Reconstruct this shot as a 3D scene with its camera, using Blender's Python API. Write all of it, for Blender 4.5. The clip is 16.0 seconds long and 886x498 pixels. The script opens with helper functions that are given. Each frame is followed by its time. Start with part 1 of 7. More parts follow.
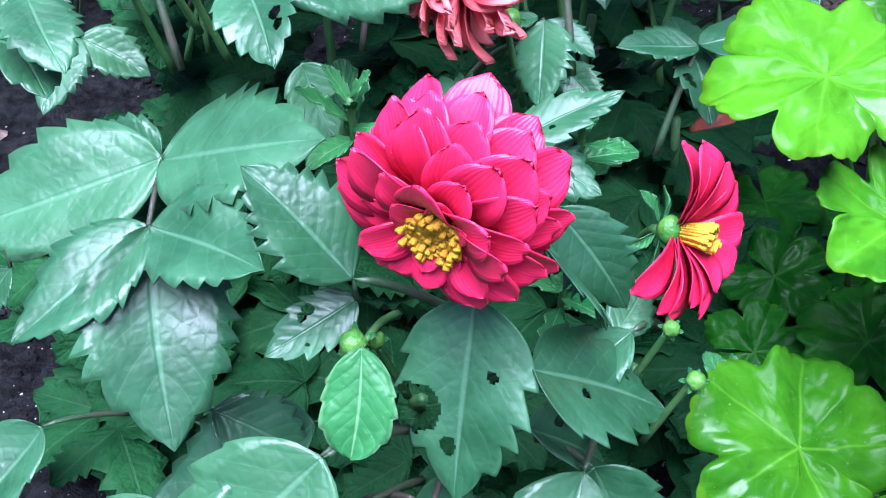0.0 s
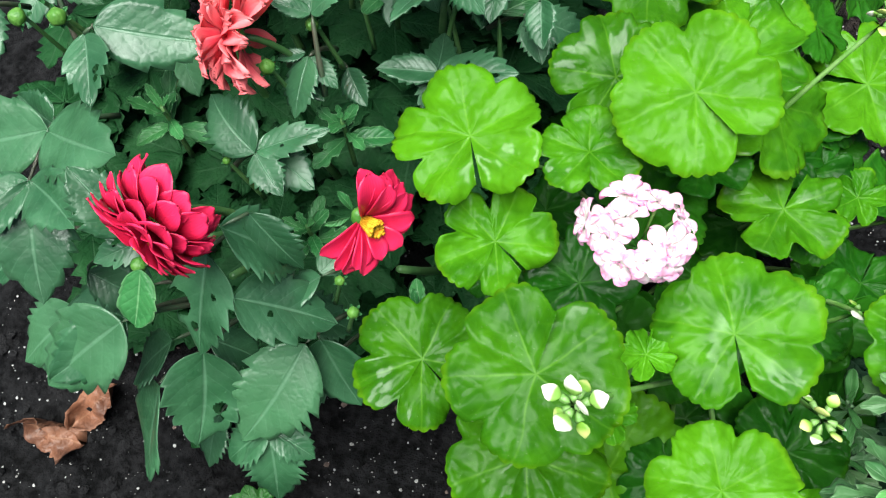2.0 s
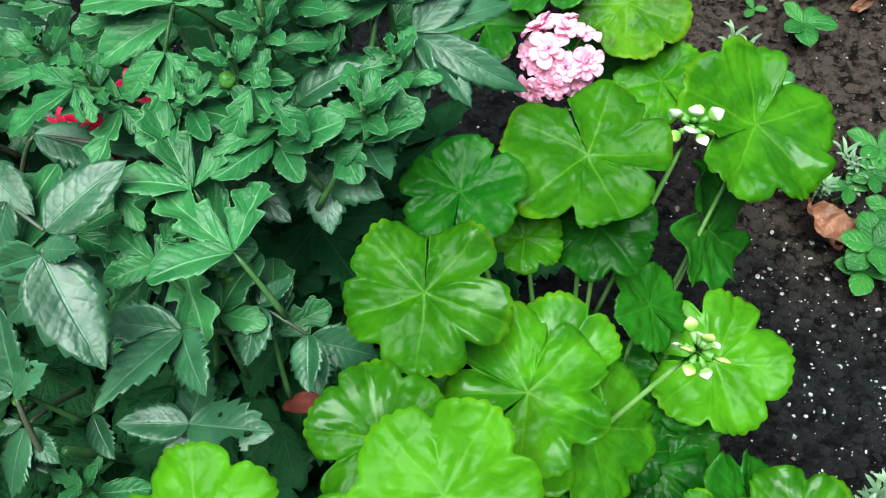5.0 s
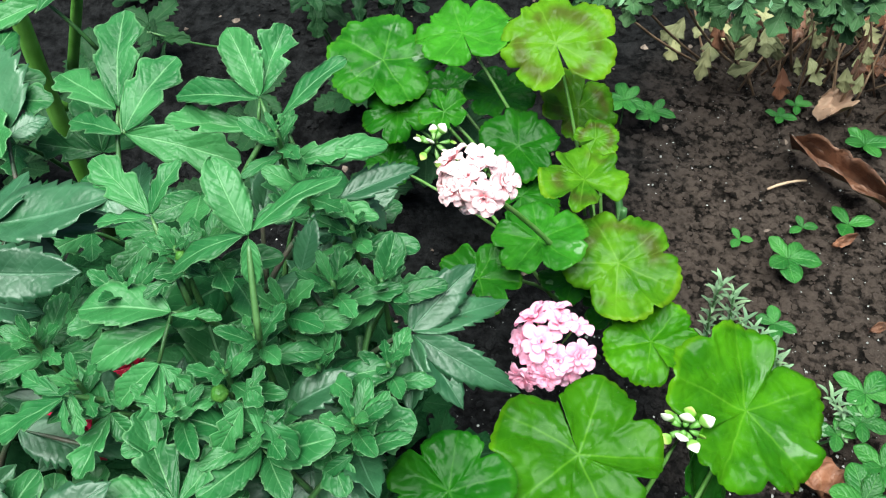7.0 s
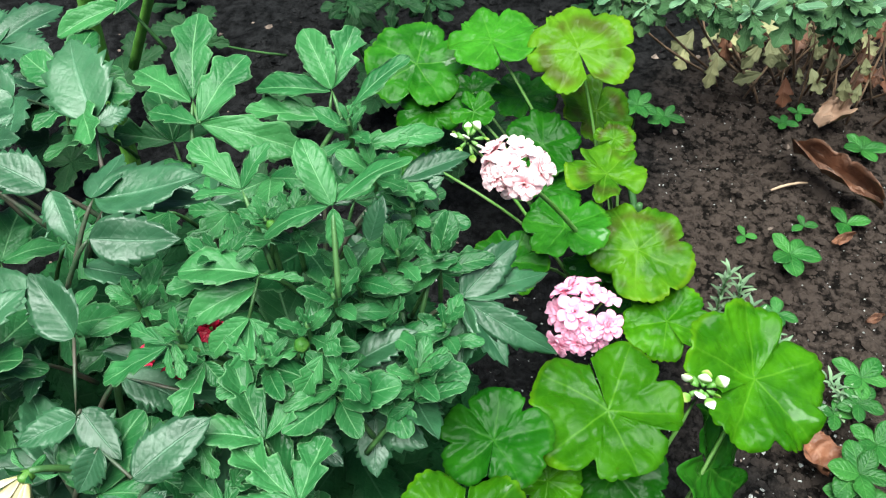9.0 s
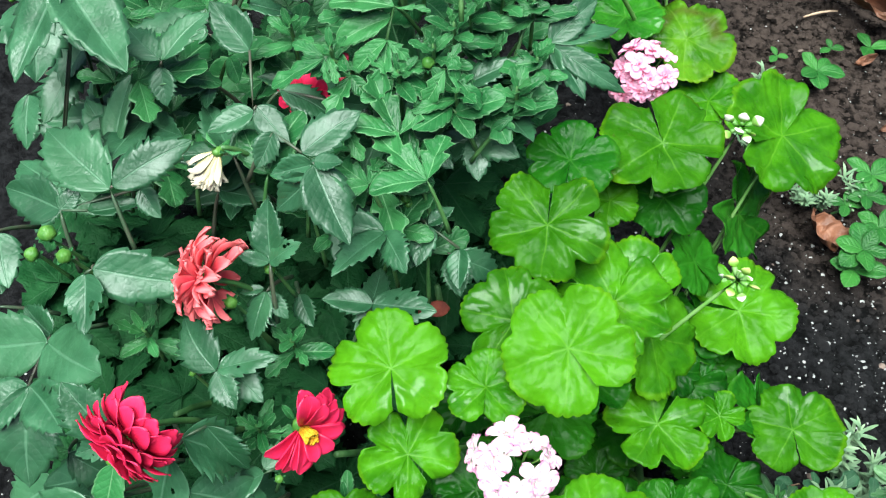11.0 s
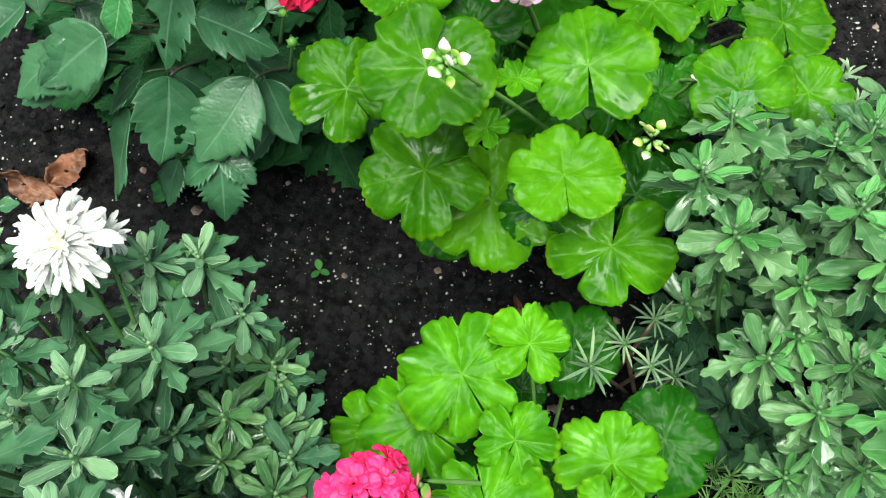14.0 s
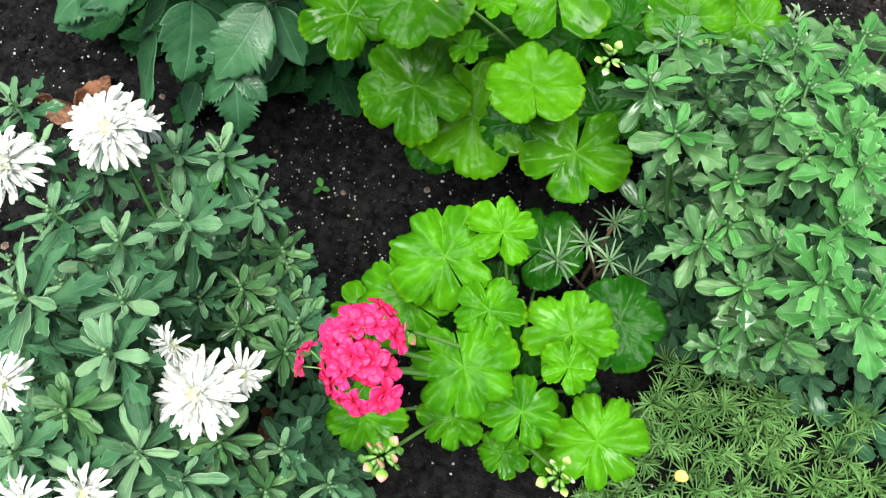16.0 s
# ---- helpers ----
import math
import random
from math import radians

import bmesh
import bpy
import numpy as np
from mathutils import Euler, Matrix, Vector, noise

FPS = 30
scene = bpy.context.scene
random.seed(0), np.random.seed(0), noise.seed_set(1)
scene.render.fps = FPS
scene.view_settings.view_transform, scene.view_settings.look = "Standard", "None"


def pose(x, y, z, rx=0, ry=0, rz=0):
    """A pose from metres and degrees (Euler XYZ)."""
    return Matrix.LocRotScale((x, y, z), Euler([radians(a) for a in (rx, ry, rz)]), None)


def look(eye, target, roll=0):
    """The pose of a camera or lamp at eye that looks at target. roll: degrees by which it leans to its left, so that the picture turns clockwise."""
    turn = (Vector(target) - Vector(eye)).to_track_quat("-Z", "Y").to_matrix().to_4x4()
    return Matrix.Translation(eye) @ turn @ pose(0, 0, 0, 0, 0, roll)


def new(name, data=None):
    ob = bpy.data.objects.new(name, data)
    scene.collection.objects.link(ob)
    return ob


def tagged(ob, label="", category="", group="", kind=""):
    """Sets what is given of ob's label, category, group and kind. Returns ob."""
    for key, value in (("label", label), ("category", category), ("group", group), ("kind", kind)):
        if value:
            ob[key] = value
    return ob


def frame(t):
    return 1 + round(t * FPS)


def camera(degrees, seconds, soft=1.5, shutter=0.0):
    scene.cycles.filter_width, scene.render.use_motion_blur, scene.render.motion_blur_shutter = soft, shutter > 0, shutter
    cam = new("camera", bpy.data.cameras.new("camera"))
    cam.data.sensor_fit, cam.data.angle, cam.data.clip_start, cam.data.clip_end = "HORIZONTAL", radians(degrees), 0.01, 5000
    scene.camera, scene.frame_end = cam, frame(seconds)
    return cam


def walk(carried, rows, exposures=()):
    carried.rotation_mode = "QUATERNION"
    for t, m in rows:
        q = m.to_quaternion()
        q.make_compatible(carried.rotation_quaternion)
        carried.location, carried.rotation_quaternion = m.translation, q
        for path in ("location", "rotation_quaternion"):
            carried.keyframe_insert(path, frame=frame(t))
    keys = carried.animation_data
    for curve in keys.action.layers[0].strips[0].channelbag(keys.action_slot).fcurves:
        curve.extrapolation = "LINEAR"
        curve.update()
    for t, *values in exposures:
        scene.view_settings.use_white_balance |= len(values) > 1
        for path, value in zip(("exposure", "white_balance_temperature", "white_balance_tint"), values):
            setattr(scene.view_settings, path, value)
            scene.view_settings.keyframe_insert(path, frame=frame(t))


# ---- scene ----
cam = camera(53.0, 16.0, 1.2)
# cfg
EXPOSURES = [(0.0, 2.95, 4950, 17), (0.5, 2.88, 5250, 17), (1.5, 2.46, 6100, 5), (3.0, 2.22, 6200, 0), (5.0, 2.28, 5850, -8), (8.0, 2.34, 6150, -5), (11.0, 2.4, 5900, -4), (13.0, 2.3, 6400, -4), (16.0, 2.2, 6450, -3)]
SKY, SUN = 0.027, 2.55
# end cfg
PATH = [
    (0, (0.607, 0.669, 0.589), (0.382, 1.97, -0.912), -0.8),
    (0.5, (0.652, 0.67, 0.679), (0.296, 1.754, -0.964), -2.9),
    (1, (0.715, 0.687, 0.748), (0.299, 1.597, -0.984), -4.8),
    (1.5, (0.773, 0.706, 0.795), (0.372, 1.485, -1.003), -6.0),
    (2, (0.819, 0.724, 0.819), (0.425, 1.44, -1.006), -8.1),
    (2.5, (0.843, 0.762, 0.823), (0.461, 1.459, -1.012), -8.5),
    (3, (0.862, 0.808, 0.808), (0.483, 1.512, -1.025), -8.2),
    (3.5, (0.882, 0.846, 0.801), (0.502, 1.555, -1.03), -8.0),
    (4, (0.89, 0.887, 0.803), (0.508, 1.605, -1.025), -8.2),
    (4.5, (0.89, 0.916, 0.808), (0.493, 1.69, -0.993), -8.1),
    (5, (0.883, 0.945, 0.818), (0.457, 1.797, -0.94), -8.2),
    (5.2, (0.879, 0.955, 0.82), (0.448, 1.834, -0.924), -7.9),
    (7.3, (0.849, 1.031, 0.883), (0.377, 2.137, -0.715), -2.5),
    (7.5, (0.849, 1.031, 0.887), (0.374, 2.142, -0.707), -2.4),
    (8, (0.846, 1.028, 0.887), (0.37, 2.142, -0.705), -2.5),
    (8.2, (0.841, 1.023, 0.885), (0.366, 2.139, -0.705), -2.4),
    (10.3, (0.84, 0.82, 0.985), (0.383, 1.848, -0.669), -1.6),
    (10.5, (0.846, 0.807, 0.983), (0.394, 1.793, -0.698), -1.9),
    (11, (0.852, 0.762, 0.97), (0.431, 1.677, -0.757), -1.7),
    (11.5, (0.858, 0.722, 0.95), (0.455, 1.588, -0.807), -1.7),
    (12, (0.863, 0.688, 0.935), (0.48, 1.511, -0.847), -1.7),
    (12.5, (0.868, 0.677, 0.916), (0.52, 1.454, -0.894), -1.6),
    (13, (0.879, 0.66, 0.893), (0.56, 1.393, -0.94), -0.9),
    (13.5, (0.917, 0.602, 0.887), (0.615, 1.288, -0.967), -0.4),
    (14, (0.94, 0.554, 0.884), (0.643, 1.21, -0.982), -0.1),
    (14.5, (0.943, 0.519, 0.87), (0.651, 1.156, -1.003), 0.2),
    (15, (0.954, 0.486, 0.874), (0.676, 1.107, -1.007), 0.8),
    (15.5, (0.963, 0.475, 0.887), (0.697, 1.09, -0.997), 1.4),
    (16, (0.988, 0.466, 0.963), (0.723, 1.082, -0.921), 1.6),
]
walk(cam, [(t, look(eye, target, roll)) for t, eye, target, roll in PATH], EXPOSURES)

# ---------------------------------------------------------------- light
world = bpy.data.worlds.new("overcast_sky")
scene.world = world
world.use_nodes = True
wn = world.node_tree.nodes
sky = wn.new("ShaderNodeTexSky")
sky.sky_type, sky.sun_disc = "NISHITA", False
sky.sun_elevation, sky.sun_rotation = radians(80), radians(187)
sky.air_density, sky.dust_density, sky.ozone_density = 1.0, 4.0, 1.0
wn["Background"].inputs["Strength"].default_value = SKY
world.node_tree.links.new(sky.outputs[0], wn["Background"].inputs["Color"])
sun_data = bpy.data.lights.new("sun", "SUN")
sun_data.energy, sun_data.angle, sun_data.color = SUN, radians(50), (1.0, 0.97, 0.92)
sun = new("sun", sun_data)
sun.matrix_world = look((0.6, 0.3, 5.0), (0.7, 1.1, 0.2))

# ---------------------------------------------------------------- helpers
WORLD = {}


def mesh(name, verts, faces, uvs=None, smooth=True):
    data = bpy.data.meshes.new(name)
    data.from_pydata([tuple(v) for v in verts], [], [tuple(f) for f in faces])
    if uvs is not None:
        layer = data.uv_layers.new(name="uv")
        index = np.empty(len(data.loops), dtype=np.int32)
        data.loops.foreach_get("vertex_index", index)
        layer.data.foreach_set("uv", np.asarray(uvs, dtype=np.float32)[index].ravel())
    data.polygons.foreach_set("use_smooth", [smooth] * len(data.polygons))
    data.update()
    return data


def thing(name, place, label, category, group=""):
    ob = new(name)
    ob.empty_display_size = 0.02
    ob.matrix_basis = Matrix.Translation(place)
    WORLD[ob] = ob.matrix_basis.copy()
    return tagged(ob, label, category, group)


def part(name, data, material, parent, m=None, label=""):
    ob = new(name, data)
    if material is not None and not data.materials:
        data.materials.append(material)
    m = Matrix() if m is None else m
    ob.parent = parent
    if parent is not None:
        ob.matrix_parent_inverse = WORLD[parent].inverted()
    ob.matrix_basis = m
    WORLD[ob] = m.copy()
    if label:
        ob["label"] = label
    return ob


def solo(name, data, material, label, category, group="", kind="", m=None):
    ob = new(name, data)
    data.materials.append(material)
    if m is not None:
        ob.matrix_basis = m
    WORLD[ob] = ob.matrix_basis.copy()
    return tagged(ob, label, category, group, kind)


def frame_of(base, tip, hint):
    """Axes of a blade: y from base to tip, z as near to hint as can be."""
    f = (Vector(tip) - Vector(base)).normalized()
    s = f.cross(Vector(hint))
    if s.length < 1e-4:
        s = f.cross(Vector((0.3, 0.2, 1)))
    s.normalize()
    u = s.cross(f)
    return s, f, u


def blade_pose(base, tip, hint, width=1.0, size=None):
    s, f, u = frame_of(base, tip, hint)
    n = size or (Vector(tip) - Vector(base)).length
    m = Matrix((s * n * width, f * n, u * n)).transposed().to_4x4()
    m.translation = Vector(base)
    return m


def shell(top, faces, uvs, thick, rim):
    """A thin closed body below a sheet."""
    top = np.asarray(top, float)
    n = len(top)
    verts = np.vstack([top, top - np.array([0, 0, thick])])
    under = [tuple(n + i for i in reversed(f)) for f in faces]
    edge = [(rim[i], n + rim[i], n + rim[(i + 1) % len(rim)], rim[(i + 1) % len(rim)]) for i in range(len(rim))]
    return verts, list(faces) + under + edge, np.vstack([uvs, uvs])


def grid_faces(rows, cols):
    return [(i * cols + j, i * cols + j + 1, (i + 1) * cols + j + 1, (i + 1) * cols + j) for i in range(rows - 1) for j in range(cols - 1)]


def grid_rim(rows, cols):
    return ([j for j in range(cols)] + [i * cols + cols - 1 for i in range(1, rows)]
            + [(rows - 1) * cols + j for j in range(cols - 2, -1, -1)] + [i * cols for i in range(rows - 2, 0, -1)])


def tube(points, radii, sides=6):
    """Verts and faces of a tapered stalk along points."""
    pts = [Vector(p) for p in points]
    verts, faces = [], []
    for i, p in enumerate(pts):
        d = (pts[min(i + 1, len(pts) - 1)] - pts[max(i - 1, 0)]).normalized()
        a = d.cross(Vector((0.31, 0.87, 0.38))).normalized()
        b = d.cross(a)
        for k in range(sides):
            w = 2 * math.pi * k / sides
            verts.append(p + (a * math.cos(w) + b * math.sin(w)) * radii[i])
    for i in range(len(pts) - 1):
        for k in range(sides):
            faces.append((i * sides + k, i * sides + (k + 1) % sides, (i + 1) * sides + (k + 1) % sides, (i + 1) * sides + k))
    faces.append(tuple(range(sides - 1, -1, -1)))
    faces.append(tuple((len(pts) - 1) * sides + k for k in range(sides)))
    return verts, faces


def welded(verts, faces, spots, reach, uvs=None):
    """Draws the vertices within reach of each spot together, so that the pieces become one body."""
    index, keep, place = [], [], {}
    for i, v in enumerate(verts):
        v = Vector(v)
        near = next((k for k, s in enumerate(spots) if (v - Vector(s)).length < reach), None)
        if near is None:
            index.append(len(keep))
            keep.append((v, i))
        else:
            if near not in place:
                place[near] = len(keep)
                keep.append((Vector(spots[near]), i))
            index.append(place[near])
    out = []
    for f in faces:
        g = []
        for j in f:
            if index[j] not in g:
                g.append(index[j])
        if len(g) > 2:
            out.append(tuple(g))
    return [v for v, _ in keep], out, None if uvs is None else [uvs[i] for _, i in keep]


class Heap:
    """Gathers many small blades into one joined body."""

    def __init__(self):
        self.verts, self.faces, self.uvs, self.count = [], [], [], 0
        self.known = {}

    def add(self, data, m):
        if data.name not in self.known:
            co = np.empty(len(data.vertices) * 3)
            data.vertices.foreach_get("co", co)
            uv = np.empty(len(data.loops) * 2)
            data.uv_layers[0].data.foreach_get("uv", uv)
            loop = np.empty(len(data.loops), dtype=np.int32)
            data.loops.foreach_get("vertex_index", loop)
            at = np.zeros((len(data.vertices), 2))
            at[loop] = uv.reshape(-1, 2)
            self.known[data.name] = (co.reshape(-1, 3), at, [tuple(p.vertices) for p in data.polygons])
        co, at, polys = self.known[data.name]
        a = np.array(m)
        self.verts.append(co @ a[:3, :3].T + a[:3, 3])
        self.uvs.append(at)
        n = self.count
        self.faces += [tuple(n + i for i in f) for f in polys]
        self.count += len(co)

    def done(self, name, material, parent, label):
        ob = part(name, mesh(name, np.vstack(self.verts), self.faces, np.vstack(self.uvs)), material, parent, None, label)
        ob["kind"] = "stuff"
        return ob


def bow(a, b, sag=0.0, side=(0, 0, 0), n=7):
    """A bowed line from a to b."""
    a, b, side = Vector(a), Vector(b), Vector(side)
    return [a.lerp(b, i / (n - 1)) + (side + Vector((0, 0, -sag))) * (4 * (i / (n - 1)) * (1 - i / (n - 1))) for i in range(n)]


def stalk(name, a, b, r0, r1, material, parent, sag=0.0, side=(0, 0, 0), label=""):
    pts = bow(a, b, sag, side)
    v, f = tube(pts, [r0 + (r1 - r0) * i / (len(pts) - 1) for i in range(len(pts))])
    return part(name, mesh(name, v, f), material, parent, None, label)


# ---------------------------------------------------------------- materials
class Nodes:
    def __init__(self, name):
        self.mat = bpy.data.materials.new(name)
        self.mat.use_nodes = True
        self.tree = self.mat.node_tree
        self.bsdf = self.tree.nodes["Principled BSDF"]
        self.out = self.tree.nodes["Material Output"]

    def add(self, kind, inputs=None, operation="", interpolation_type="", data_type="", blend_type="", feature="", uv_map=""):
        n = self.tree.nodes.new(kind)
        if operation:
            n.operation = operation
        if interpolation_type:
            n.interpolation_type = interpolation_type
        if data_type:
            n.data_type = data_type
        if blend_type:
            n.blend_type = blend_type
        if feature:
            n.feature = feature
        if uv_map:
            n.uv_map = uv_map
        for k, v in (inputs or {}).items():
            self.put(n.inputs[k], v)
        return n

    def put(self, socket, v):
        if isinstance(v, bpy.types.NodeSocket):
            self.tree.links.new(v, socket)
        elif isinstance(v, bpy.types.Node):
            self.tree.links.new(v.outputs[0], socket)
        else:
            socket.default_value = v

    def math(self, op, a, b=0.0, c=0.0):
        return self.add("ShaderNodeMath", {0: a, 1: b, 2: c}, operation=op).outputs[0]

    def step(self, v, lo, hi, to0=0.0, to1=1.0):
        return self.add("ShaderNodeMapRange", {0: v, 1: lo, 2: hi, 3: to0, 4: to1}, interpolation_type="SMOOTHSTEP").outputs[0]

    def mix(self, f, a, b, blend="MIX"):
        n = self.add("ShaderNodeMix", data_type="RGBA", blend_type=blend)
        self.put(n.inputs[0], f), self.put(n.inputs[6], a), self.put(n.inputs[7], b)
        return n.outputs[2]

    def noise(self, scale, detail=3.0, where=None, rough=0.55):
        n = self.add("ShaderNodeTexNoise", {"Scale": scale, "Detail": detail, "Roughness": rough})
        self.put(n.inputs["Vector"], where if where is not None else self.place())
        return n.outputs[0]

    def place(self):
        if "Geometry" not in self.tree.nodes:
            self.add("ShaderNodeNewGeometry")
        return self.tree.nodes["Geometry"].outputs["Position"]

    def random(self):
        if "Object Info" not in self.tree.nodes:
            self.add("ShaderNodeObjectInfo")
        return self.tree.nodes["Object Info"].outputs["Random"]

    def uv(self):
        n = self.add("ShaderNodeUVMap", uv_map="uv")
        s = self.add("ShaderNodeSeparateXYZ", {0: n.outputs[0]})
        return s.outputs[0], s.outputs[1]

    def bump(self, height, distance, strength=1.0):
        n = self.add("ShaderNodeBump", {"Height": height, "Distance": distance, "Strength": strength})
        self.put(self.bsdf.inputs["Normal"], n.outputs[0])
        return n.outputs[0]

    def set(self, colour, rough, spec=0.5, coat=0.0):
        self.put(self.bsdf.inputs["Base Color"], colour)
        self.put(self.bsdf.inputs["Roughness"], rough)
        self.bsdf.inputs["Specular IOR Level"].default_value = spec
        self.bsdf.inputs["Coat Weight"].default_value = coat
        return self

    def glow_through(self, colour, amount, normal=None):
        t = self.add("ShaderNodeBsdfTranslucent", {"Color": colour})
        if normal is not None:
            self.put(t.inputs["Normal"], normal)
        m = self.add("ShaderNodeMixShader", {0: amount, 1: self.bsdf.outputs[0], 2: t.outputs[0]})
        self.put(self.out.inputs["Surface"], m.outputs[0])


def rgb(r, g, b):
    return (r, g, b, 1.0)


def leaf_material(name, deep, light, vein, rough=0.42, spec=0.5, through_leaf=0.25, veins="feather", ribs=7.0, zone=None, vein_amount=0.35, margin=0.25, wet=0.0, quilt=1.0):
    """Living leaf: mottled colour, veins that follow the blade, raised relief between them."""
    n = Nodes(name)
    u, v = n.uv()
    patch = n.noise(38.0, 3.0)
    fine = n.noise(260.0, 2.0)
    body = n.mix(n.step(patch, 0.3, 0.72), rgb(*deep), rgb(*light))
    body = n.mix(n.step(n.random(), 0.55, 0.0, 0.0, 0.6), body, rgb(*[0.5 * a + 0.1 * b for a, b in zip(deep, light)]))
    body = n.mix(n.step(n.random(), 0.6, 1.0, 0.0, 0.5), body, rgb(light[0] * 1.35, light[1] * 1.2, light[2] * 1.15))
    if veins == "feather":
        a = n.math("MULTIPLY", n.math("ABSOLUTE", n.math("SUBTRACT", u, 0.5)), 2.0)
        s = n.math("SUBTRACT", n.math("MULTIPLY", v, ribs), n.math("MULTIPLY", a, 1.9))
        s = n.math("ADD", s, n.math("MULTIPLY", n.math("SUBTRACT", n.noise(24.0, 2.0), 0.5), 0.9))
        ridge = n.math("ABSOLUTE", n.math("SUBTRACT", n.math("FRACT", n.math("ADD", s, 40.0)), 0.5))
        side_vein = n.step(ridge, 0.05, 0.0)
        mid = n.step(a, 0.07, 0.015)
        lines = n.math("MAXIMUM", n.math("MULTIPLY", side_vein, 0.45), mid)
        lines = n.math("MAXIMUM", lines, n.math("MULTIPLY", n.step(a, 0.86, 0.99), margin / vein_amount))
        net = n.add("ShaderNodeTexVoronoi", {"Vector": n.place(), "Scale": 210.0}, feature="DISTANCE_TO_EDGE").outputs[0]
        relief = n.math("SUBTRACT", n.math("MULTIPLY", n.step(ridge, 0.0, 0.36), 0.30 * quilt), n.math("MULTIPLY", mid, 0.3))
        relief = n.math("ADD", relief, n.math("MULTIPLY", n.step(net, 0.0, 0.35), 0.28 * quilt))
    else:
        x, y = n.math("SUBTRACT", u, 0.5), n.math("SUBTRACT", v, 0.5)
        r = n.math("MULTIPLY", n.math("SQRT", n.math("ADD", n.math("MULTIPLY", x, x), n.math("MULTIPLY", y, y))), 2.0)
        wob = n.math("MULTIPLY", n.math("SUBTRACT", n.noise(20.0, 2.0), 0.5), 0.25)
        th = n.math("ADD", n.math("MULTIPLY", n.math("ARCTAN2", x, y), ribs / (2 * math.pi)), wob)
        ridge = n.math("ABSOLUTE", n.math("SUBTRACT", n.math("FRACT", n.math("ADD", th, 40.5)), 0.5))
        d = n.math("MULTIPLY", ridge, r)
        main = n.math("MULTIPLY", n.step(d, 0.018, 0.0), n.step(r, 1.0, 0.3, 0.45, 1.0))
        branch = n.math("FRACT", n.math("ADD", n.math("SUBTRACT", n.math("MULTIPLY", r, 4.5), n.math("MULTIPLY", d, 6.5)), 40.3))
        branch = n.math("ABSOLUTE", n.math("SUBTRACT", branch, 0.5))
        main = n.math("MAXIMUM", main, n.math("MULTIPLY", n.step(branch, 0.04, 0.0), 0.22))
        net = n.add("ShaderNodeTexVoronoi", {"Vector": n.place(), "Scale": 75.0}, feature="DISTANCE_TO_EDGE").outputs[0]
        lines = n.math("MAXIMUM", main, n.math("MULTIPLY", n.step(net, 0.05, 0.0), 0.15))
        relief = n.math("ADD", n.math("MULTIPLY", n.step(d, 0.0, 0.09), 0.45), n.math("ADD", n.math("MULTIPLY", n.step(branch, 0.0, 0.3), 0.10), n.math("MULTIPLY", n.step(net, 0.0, 0.3), 0.42)))
        rim = n.step(r, 0.93, 1.0)
        body = n.mix(n.math("MULTIPLY", rim, 0.4), body, rgb(light[0] * 1.8, light[1] * 1.2, light[2]))
        if zone:
            ring = n.math("MULTIPLY", n.step(r, 0.35, 0.62), n.step(r, 0.88, 0.66))
            ring = n.math("MULTIPLY", ring, n.step(n.noise(26.0, 2.0), 0.42, 0.62))
            body = n.mix(n.math("MULTIPLY", ring, 0.7), body, rgb(*zone))
    body = n.mix(n.math("MULTIPLY", lines, vein_amount), body, rgb(*vein))
    body = n.mix(n.step(n.noise(11.0, 4.0), 0.66, 0.8, 0.0, 0.22), body, rgb(light[0] * 1.9, light[1] * 1.15, light[2] * 0.9))
    body = n.mix(n.step(n.noise(620.0, 1.0), 0.72, 0.78, 0.0, 0.30), body, rgb(*[0.5 * c + 0.6 * light[1] for c in vein]))
    rr = n.step(n.noise(60.0, 2.0), 0.3, 0.75, rough - 0.08, rough + 0.12)
    height = n.math("ADD", n.math("ADD", relief, n.math("MULTIPLY", fine, 0.10)), n.math("MULTIPLY", n.noise(110.0, 2.0), 0.30 if veins == "fan" else 0.22))
    normal = n.bump(height, 0.0011, 0.85)
    n.set(body, rr, spec)
    if wet:
        film = n.math("MULTIPLY", n.step(n.noise(18.0, 3.0), 0.58, 0.64), wet)
        n.put(n.bsdf.inputs["Coat Weight"], film)
        n.bsdf.inputs["Coat Roughness"].default_value = 0.06
    n.glow_through(n.mix(0.5, body, rgb(light[0] * 2.0, light[1] * 1.6, light[2] * 0.6)), through_leaf, normal)
    return n.mat


def petal_material(name, inner, outer, start=0.2, end=0.9, rough=0.5, through_leaf=0.25, streak=0.25):
    """Petal: colour from its foot to its rim, with fine lengthwise streaks."""
    n = Nodes(name)
    u, v = n.uv()
    a = n.math("MULTIPLY", n.math("ABSOLUTE", n.math("SUBTRACT", u, 0.5)), 2.0)
    t = n.math("ADD", n.math("MAXIMUM", v, n.math("MULTIPLY", a, 0.7)), n.math("MULTIPLY", n.math("SUBTRACT", n.noise(120.0, 2.0), 0.5), 0.35))
    body = n.mix(n.step(t, start, end), rgb(*inner), rgb(*outer))
    lines = n.math("SINE", n.math("MULTIPLY", u, 75.0))
    body = n.mix(n.math("MULTIPLY", n.step(lines, 0.0, 1.0), streak), body, rgb(*[c * 0.62 for c in outer]))
    body = n.mix(n.step(n.random(), 0.0, 1.0, 0.0, 0.14), body, rgb(*[c * 0.85 for c in inner]))
    normal = n.bump(n.math("ADD", n.math("MULTIPLY", lines, 0.12), n.noise(200.0)), 0.0004, 0.6)
    n.set(body, rough, 0.4)
    n.glow_through(body, through_leaf, normal)
    return n.mat


